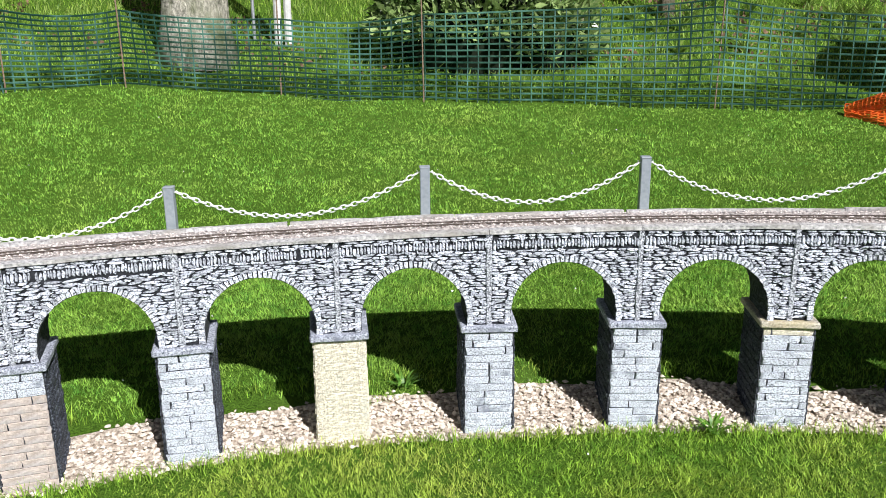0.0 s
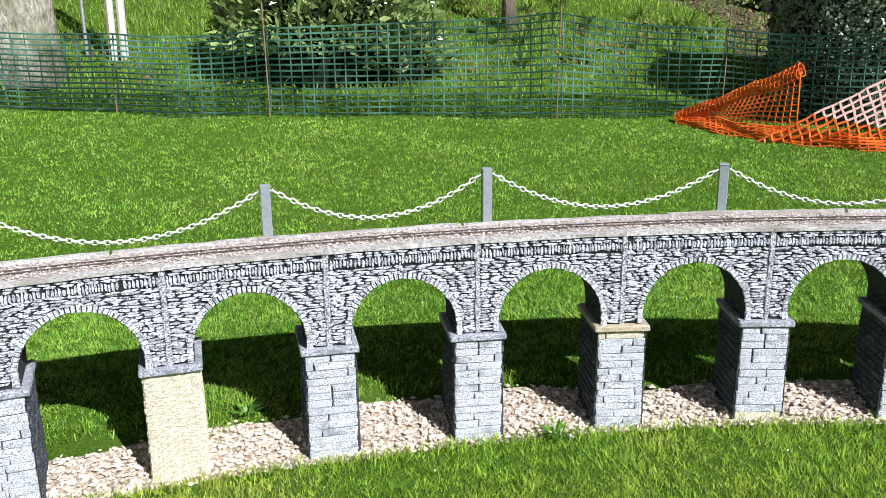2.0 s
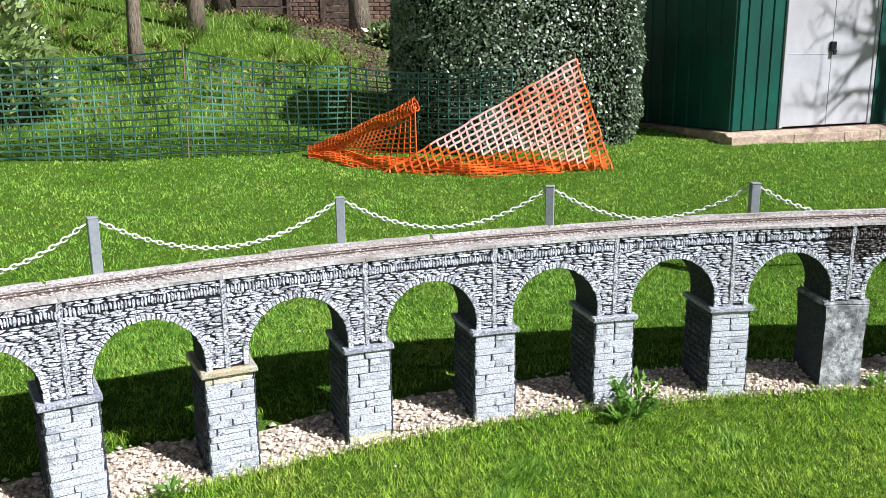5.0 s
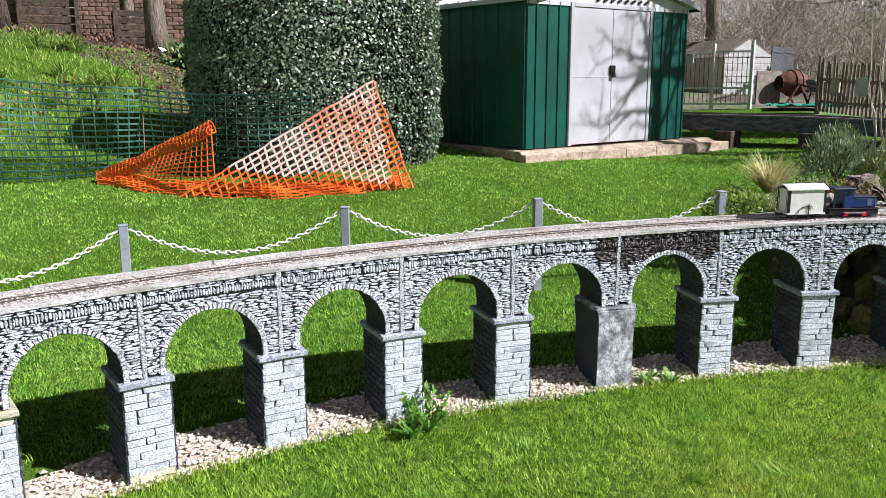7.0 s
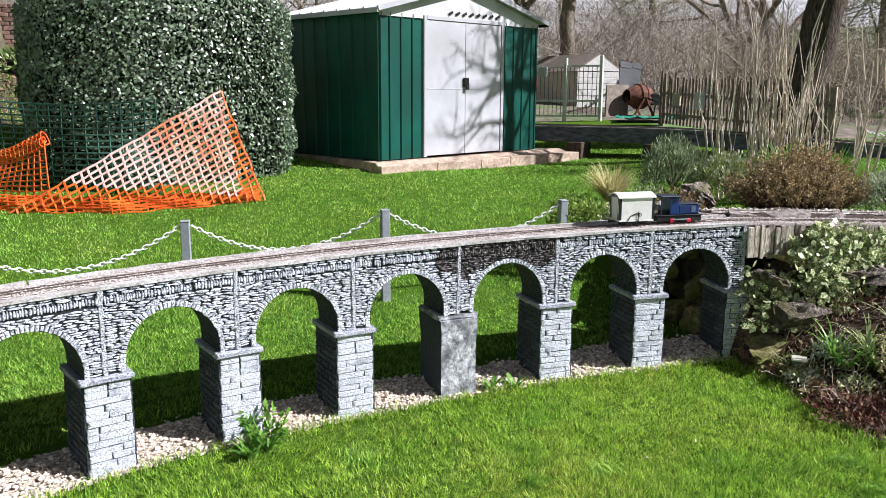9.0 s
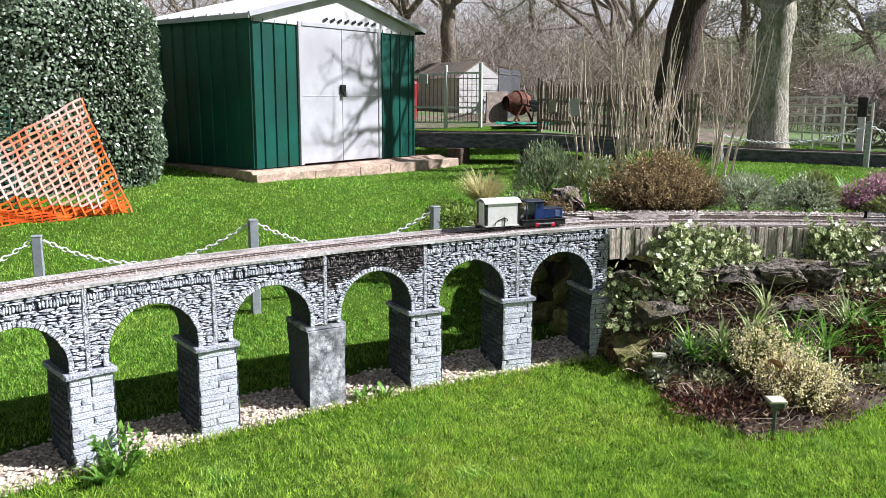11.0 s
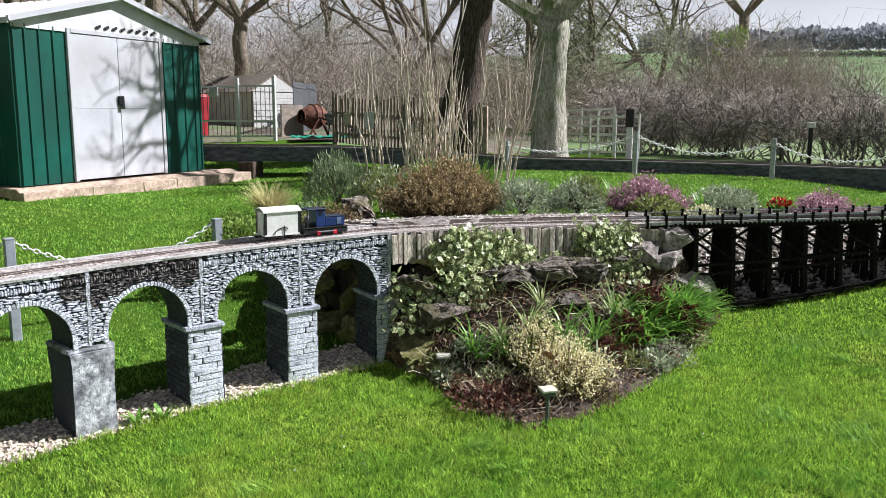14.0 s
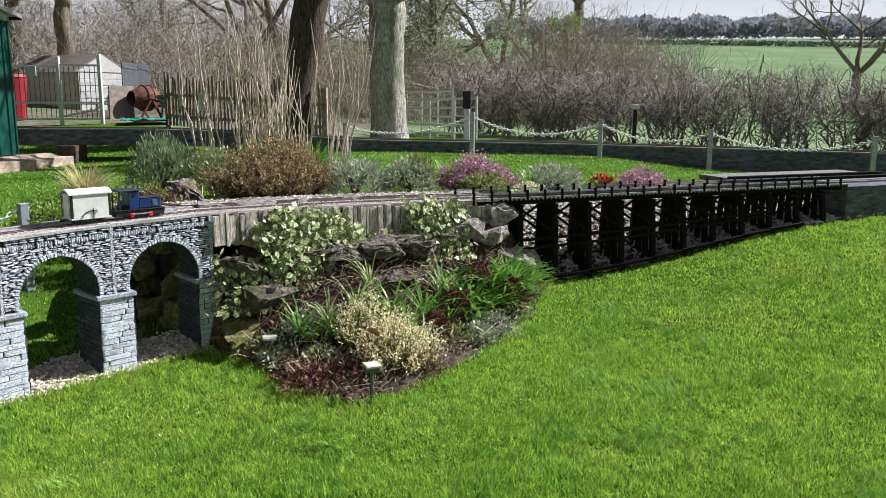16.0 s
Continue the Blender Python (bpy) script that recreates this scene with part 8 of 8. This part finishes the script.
laurel(.42, 9.85, 1.2, .85, 1.15, 6500, 221, "broad glossy green laurel bush behind the net fence")
laurel(1.25, 9.7, .55, .5, .55, 900, 222, "small pale-leaved laurel bush behind the net fence")
laurel(7.3, 12.6, .35, .3, .3, 300, 223, "small green shrub by a tree trunk")
bare_tree("birch_tree", "slim pale birch trunk behind the laurel", 1.55, 10.6, 3.2, .10, M_PALEBARK, 224, 3, length=1.2, twig_mat=M_GREYTWIG)
for i, (x, y, r, h, lab) in enumerate(((2.95, 11.3, .09, 4, "slim brown tree trunk on the bank"), (4.3, 13.2, .12, 4.2, "brown tree trunk on the wooded bank"), (7.5, 14.0, .17, 4.5, "straight pinkish-brown tree trunk on the bank"), (6.75, 15.9, .13, 4.5, "brown trunk before the brick wall"), (8.0, 16.2, .11, 4.5, "ochre trunk before the brick wall"), (5.3, 15.2, .13, 4.4, "dark trunk in the wooded corner"))):
    bare_tree("bank_tree", lab, x, y, h, r, M_BARK if i != 5 else M_DARKBARK, 230 + i, 3, length=1.3, twig_mat=M_GREYTWIG)
wall_b = thing("brick_wall", "weathered red brick garden wall at the top of the bank", "wall", kind="structure", at=(6.2, 17.0, 2.35), rz=-24)
bk = block_mesh("brick", .225, .072, .02, M_BRICKWALL, 77)
part("wall_core", boxed(-2.6, 4.4, 0, .2, -.6, 1.0), M_FELT, wall_b)
for r in range(10):
    for c in range(29):
        ob = new("brick", bk)
        ob.matrix_basis = pose(-2.4 + c * .236 + (.118 if r % 2 else 0), 0, r * .082 + .02)
        ob.parent = wall_b
part("coping", boxed(-2.65, 4.45, -.06, .26, 1.0, 1.07, .01), M_FELT, wall_b)

for i in range(46):
    x, y = g.uniform(1.8, 6.0), g.uniform(9.8, 14.0)
    strap_plant(x, y, ground(x, y) - .01, 34, g.uniform(.28, .42), .020, M_BANKLEAF, 700 + i, "clump of arching green bulb leaves on the bank", "bulb_leaf_clump", "plant", .6)
for i, (x, y, w, hh) in enumerate(((6.2, 15.4, .45, .70), (7.75, 15.3, .40, .62), (5.2, 16.1, .45, .6))):
    t = thing("compost_bin", "dark weathered timber compost bin below the brick wall", "compost bin", group="compost bins", at=(x, y, ground(x, y)), rz=-20)
    for j in range(5):
        z0 = j * hh / 5
        part("board", boxed(-w, w, -.30, -.27, z0 + .01, z0 + hh / 5 - .01, .004), M_DARKTIMBER, t)
        part("board", boxed(-w - .03, -w, -.30, .30, z0 + .01, z0 + hh / 5 - .01, .004), M_DARKTIMBER, t)
        part("board", boxed(w, w + .03, -.30, .30, z0 + .01, z0 + hh / 5 - .01, .004), M_DARKTIMBER, t)
    for sx in (-1, 1):
        part("post", boxed(sx * w - .04, sx * w + .04, -.36, -.302, -.15, hh + .08, .005), M_DARKTIMBER, t)
n = 9000
bx, by = g.uniform(-5.5, 8, n), 9.2 + 7 * g.random(n) ** .8
fy = np.interp(bx, [p[0] for p in FENCE], [p[1] for p in FENCE])
patch_n = np.array([noise.noise((a * .7, b * .7, 4.0)) for a, b in zip(bx, by)])
keep = (by > fy + .3) & ((patch_n > .12) | (bx > 5.9))
P = np.c_[bx, by][keep]
tagged(leaf_cloud("leaf_litter", np.c_[P, heights(P) + .03], np.tile(np.array([[0, -.2, .35]]), (len(P), 1)), np.full(len(P), .07), M_LITTER, 242, None, .6, .9), "brown dead leaves littering the bank", "leaf litter", kind="stuff")

# undergrowth on the bank, and coarse growth behind the net
n = 15000
bx, by = g.uniform(-6.5, 8, n), g.uniform(8.8, 17, n)
fy = np.interp(bx, [p[0] for p in FENCE], [p[1] for p in FENCE])
keep = (by > fy + .15) & ~(bx > 5.9 + .4 * np.sin(by * 2.3))
P = np.c_[bx, by][keep]
tagged(blades("bank_growth", np.c_[P, heights(P) - .01], g.uniform(.05, .19, len(P)), g.uniform(.010, .020, len(P)), M_BANKLEAF, .8, 240), "rough green grass and bulb leaves covering the bank", "undergrowth", kind="stuff")
n = 24000
bx, by = g.uniform(-6, 7, n), g.uniform(8, 13, n)
fy = np.interp(bx, [p[0] for p in FENCE], [p[1] for p in FENCE])
keep = (by > fy + .02) & ~(bx > 5.9)
P = np.c_[bx, by][keep]
tagged(blades("bank_grass", np.c_[P, heights(P) - .005], g.uniform(.04, .11, len(P)), g.uniform(.006, .012, len(P)), M_GRASS, .7, 241, None, 1), "short shaded grass behind the net fence", "grass", kind="stuff")

# ---- lawn ----
def line_coords(P):
    """(s, off) of plan points by the railway's line."""
    v = P - np.array([CX, CY])
    a = np.arctan2(v[:, 1], v[:, 0])
    s = 3 * STEP + (A3 - a) * RF
    off = np.hypot(v[:, 0], v[:, 1]) - RF
    a13 = A3 - (S13 - 3 * STEP) / RF
    c2 = np.array([CX + (RF - R2) * math.cos(a13), CY + (RF - R2) * math.sin(a13)])
    v2 = P - c2
    a2 = np.arctan2(v2[:, 1], v2[:, 0])
    s2 = S13 + (a13 - a2) * R2
    off2 = np.hypot(v2[:, 0], v2[:, 1]) - R2
    ae = a13 - radians(20)
    e = np.array(line(S_BEND, 0))
    d = np.array([math.sin(ae), -math.cos(ae)])
    nn = np.array([math.cos(ae), math.sin(ae)])
    s3 = S_BEND + (P - e) @ d
    off3 = (P - e) @ nn
    use3 = s3 > S_BEND
    use2 = (s2 > S13) & ~use3
    return np.where(use3, s3, np.where(use2, s2, s)), np.where(use3, off3, np.where(use2, off2, off))


def inside(P, poly):
    x, y = P[:, 0], P[:, 1]
    res = np.zeros(len(P), bool)
    j = len(poly) - 1
    for i in range(len(poly)):
        (xi, yi), (xj, yj) = poly[i], poly[j]
        c = ((yi > y) != (yj > y)) & (x < (xj - xi) * (y - yi) / (yj - yi + 1e-12) + xi)
        res ^= c
        j = i
    return res


BED_POLY = BED_EDGE + [line(S_BEND + .1, .1), line(S_BEND - .8, .1), line(S13 + .6, .1), line(S13, .1)]
SHED_POLY = []
for u, v in ((-.16, -.20), (SW + .53, -.40), (SW + .53, .34), (SW + .1, SD + .1), (-.16, SD + .1)):
    p = shed.matrix_basis @ Vector((u, v, 0))
    SHED_POLY.append((p.x, p.y))


def lawn_ok(P, g):
    s, off = line_coords(P)
    jit = g.normal(0, .02, len(P))
    edge = 0.33 + .06 * np.sin(s * 3.1) + .05 * np.sin(s * 7.7 + 1)
    gravel = (s < S13 + .05) & (off > -.035 + jit) & (off < edge + jit)
    thin = (s < S13 + .05) & (off > edge) & (off < edge + .2) & (g.random(len(P)) < .45)
    up = (s > S13 - .3) & (s < S_BEND) & (off > -.1) & (off < 1.75)
    tr = (s >= S_BEND) & (off > -.05 + jit) & (off < 1.5 - (s - S_BEND) * .08)
    fy = np.interp(P[:, 0], [p[0] for p in FENCE], [p[1] for p in FENCE])
    behind = (P[:, 1] > fy - .02) & (P[:, 0] < 5.8)
    bx = np.interp(P[:, 1], [p[1] for p in BACK][::-1], [p[0] for p in BACK][::-1])
    wall = (P[:, 0] > bx - .03) & (P[:, 0] < bx + .38)
    far = P[:, 0] > 15.5
    return ~(gravel | thin | up | tr | behind | wall | far | inside(P, BED_POLY) | inside(P, SHED_POLY))


g = np.random.default_rng(300)
def lawn_points(n, r0, r1, power, az0=-30, az1=124):
    f = g.random(n)
    r = (r0 ** power + f * (r1 ** power - r0 ** power)) ** (1 / power)
    a = np.radians(g.uniform(az0, az1, n))
    P = np.c_[.6 + r * np.cos(a), -.35 + r * np.sin(a)]
    ok = lawn_ok(P, g)
    return P[ok], r[ok]


def tuft(P, k, seed):
    """Smooth pseudo-noise over the plan, about -1 to 1."""
    q = np.random.default_rng(seed)
    out = np.zeros(len(P))
    for _ in range(7):
        a, f = q.uniform(0, 6.28), k * q.uniform(1.2, 5.0)
        out += np.sin((P[:, 0] * math.cos(a) + P[:, 1] * math.sin(a)) * f + q.uniform(0, 6.28))
    return out / 3.2


P, r = lawn_points(760000, 2.1, 5.8, 1.0)
keep = tuft(P, 26, 21) + g.normal(0, .5, len(P)) > -.55
P, r = P[keep], r[keep]
h = g.uniform(.014, .038, len(P)) * np.clip(1 + .22 * tuft(P, 2.2, 1) + .25 * tuft(P, 9, 2) + .35 * tuft(P, 24, 5), .5, 1.6)
w = .0050 * (r / 3) ** .6 * g.uniform(.7, 1.3, len(P))
sway = np.c_[tuft(P, 3, 11), tuft(P, 3, 12), np.zeros(len(P))] * .25
back = line_coords(P)[1] > .2
front = ~back
tagged(blades("lawn_grass", np.c_[P, heights(P) - .003][front], h[front], w[front], M_GRASS, 1.0, 301, None, 1, lean=sway[front]), "sunlit mown green lawn grass before the viaduct", "grass", kind="stuff")
tagged(blades("lawn_grass_back", np.c_[P, heights(P) - .003][back], h[back] * .85, w[back] * 1.15, M_LUSH, 1.0, 309, None, 1, lean=sway[back]), "lush mown lawn grass just behind the viaduct", "grass", kind="stuff")
P, r = lawn_points(780000, 4.6, 15, .8)
keep = tuft(P, 14, 22) + g.normal(0, .5, len(P)) > -.85
P, r = P[keep], r[keep]
h = g.uniform(.012, .032, len(P)) * np.clip(1 + .18 * tuft(P, 2.0, 3) + .22 * tuft(P, 7, 4) + .3 * tuft(P, 14, 6), .5, 1.5)
w = .0088 * (r / 6) ** .7 * g.uniform(.7, 1.3, len(P))
sway = np.c_[tuft(P, 3, 11), tuft(P, 3, 12), np.zeros(len(P))] * .25
back = line_coords(P)[1] > .2
tagged(blades("lawn_grass_far", np.c_[P, heights(P) - .003][back], h[back], w[back], M_LUSH, .9, 302, None, 1, lean=sway[back]), "lush green lawn grass sloping up to fence and shed", "grass", kind="stuff")
front = ~back
tagged(blades("lawn_grass_side", np.c_[P, heights(P) - .003][front], h[front], w[front], M_GRASS, .9, 307, None, 1, lean=sway[front]), "sunlit mown lawn grass beside the trestle", "grass", kind="stuff")
P, r = lawn_points(300000, 3.4, 9.5, .9, -28, 34)
P, r = P[line_coords(P)[1] < .1], r[line_coords(P)[1] < .1]
h = g.uniform(.016, .036, len(P)) * np.clip(1 + .25 * tuft(P, 2.2, 1) + .3 * tuft(P, 9, 2), .5, 1.6)
tagged(blades("lawn_grass_thick", np.c_[P, heights(P) - .003], h, .0056 * (r / 4) ** .6 * g.uniform(.7, 1.3, len(P)), M_GRASS, 1.0, 308, None, 1), "thick sunlit lawn grass before the rockery and trestle", "grass", kind="stuff")
# lusher, longer clumps that stand out of the mown lawn
C, r = lawn_points(420, 2.3, 7.5, .9, -28, 60)
C = C[line_coords(C)[1] < -.35]
C = C[tuft(C, 2.6, 31) + g.normal(0, .25, len(C)) > -.05]
size_ = g.uniform(.04, .13, len(C))
pick = g.integers(0, len(C), 46000)
off = g.normal(0, 1, (46000, 2)) * size_[pick][:, None]
P = C[pick] + off
ok_ = lawn_ok(P, g)
P, off, pick = P[ok_], off[ok_], pick[ok_]
core = np.exp(-.5 * (off ** 2).sum(1) / size_[pick] ** 2)
h = (.022 + .042 * core * (size_[pick] / .13) ** .5) * g.uniform(.75, 1.2, len(P))
fall = np.c_[g.normal(0, .45, (len(C), 2)), np.zeros(len(C))][pick]
tagged(blades("lawn_clumps", np.c_[P, heights(P) - .003], h, g.uniform(.0042, .0075, len(P)), M_LUSH, .8, 311, None, 1, lean=fall), "longer darker green clumps in the mown lawn", "grass", kind="stuff")
# the rest of the lawn, round and behind the walker
P = np.c_[g.uniform(-9, 10, 150000), g.uniform(-10, 4, 150000)]
d_ = P - np.array([.6, -.35])
az_, r_ = np.degrees(np.arctan2(d_[:, 1], d_[:, 0])), np.hypot(d_[:, 0], d_[:, 1])
P = P[~((az_ > -30) & (az_ < 124) & (r_ > 2.1))]
P = P[lawn_ok(P, g)]
h = g.uniform(.014, .044, len(P)) * np.clip(1 + .30 * tuft(P, 2.2, 1) + .30 * tuft(P, 9, 2), .45, 1.8)
tagged(blades("lawn_grass_rest", np.c_[P, heights(P) - .003], h, g.uniform(.007, .013, len(P)), M_GRASS, 1.0, 306, None, 1), "mown green lawn grass before the viaduct", "grass", kind="stuff")
# longer tufts round the piers and along the bed
s_ = g.uniform(-1 * STEP, 13 * STEP, 5200)
o_ = np.where(g.random(5200) < .62, -.045 - np.abs(g.normal(0, .03, 5200)), .36 + np.abs(g.normal(0, .06, 5200)))
P = np.array([line(a, b) for a, b in zip(s_, o_)])
tagged(blades("long_grass", np.c_[P, heights(P) - .003], g.uniform(.03, .085, len(P)), g.uniform(.003, .005, len(P)), M_GRASS, .9, 303), "longer uncut grass along the gravel and piers", "grass", kind="stuff")
q_ = g.random(2600)
P = np.array([bed_edge(a) for a in q_]) + g.normal(0, .035, (2600, 2))
tagged(blades("edge_grass", np.c_[P, heights(P) - .003], g.uniform(.03, .07, len(P)), g.uniform(.003, .005, len(P)), M_GRASS, .9, 304), "grass growing over the edge of the bed", "grass", kind="stuff")
# small daisies and fallen leaves
P, r = lawn_points(260, 2, 9, 1.0)
tagged(leaf_cloud("lawn_daisies", np.c_[P, heights(P) + .04], np.tile(np.array([[0, -.4, 1.0]]), (len(P), 1)), np.full(len(P), .012), M_CHAIN, 305, None, .9, .6), "scattered tiny white daisies and petals on the lawn", "daisies", kind="stuff")
for i, (x, y) in enumerate(((3.35, .62), (3.9, -.9))):
    bm = bmesh.new()
    tube(bm, [(-.07, 0, .03), (0, .012, .045), (.07, -.01, .035)], .004, 5)
    st = link("fallen_stick", bm, M_PALETWIG)
    st.matrix_basis = pose(x, y, ground(x, y), 0, 0, 40 + i * 70)
    tagged(st, "short pale fallen stick lying on the lawn", "stick")
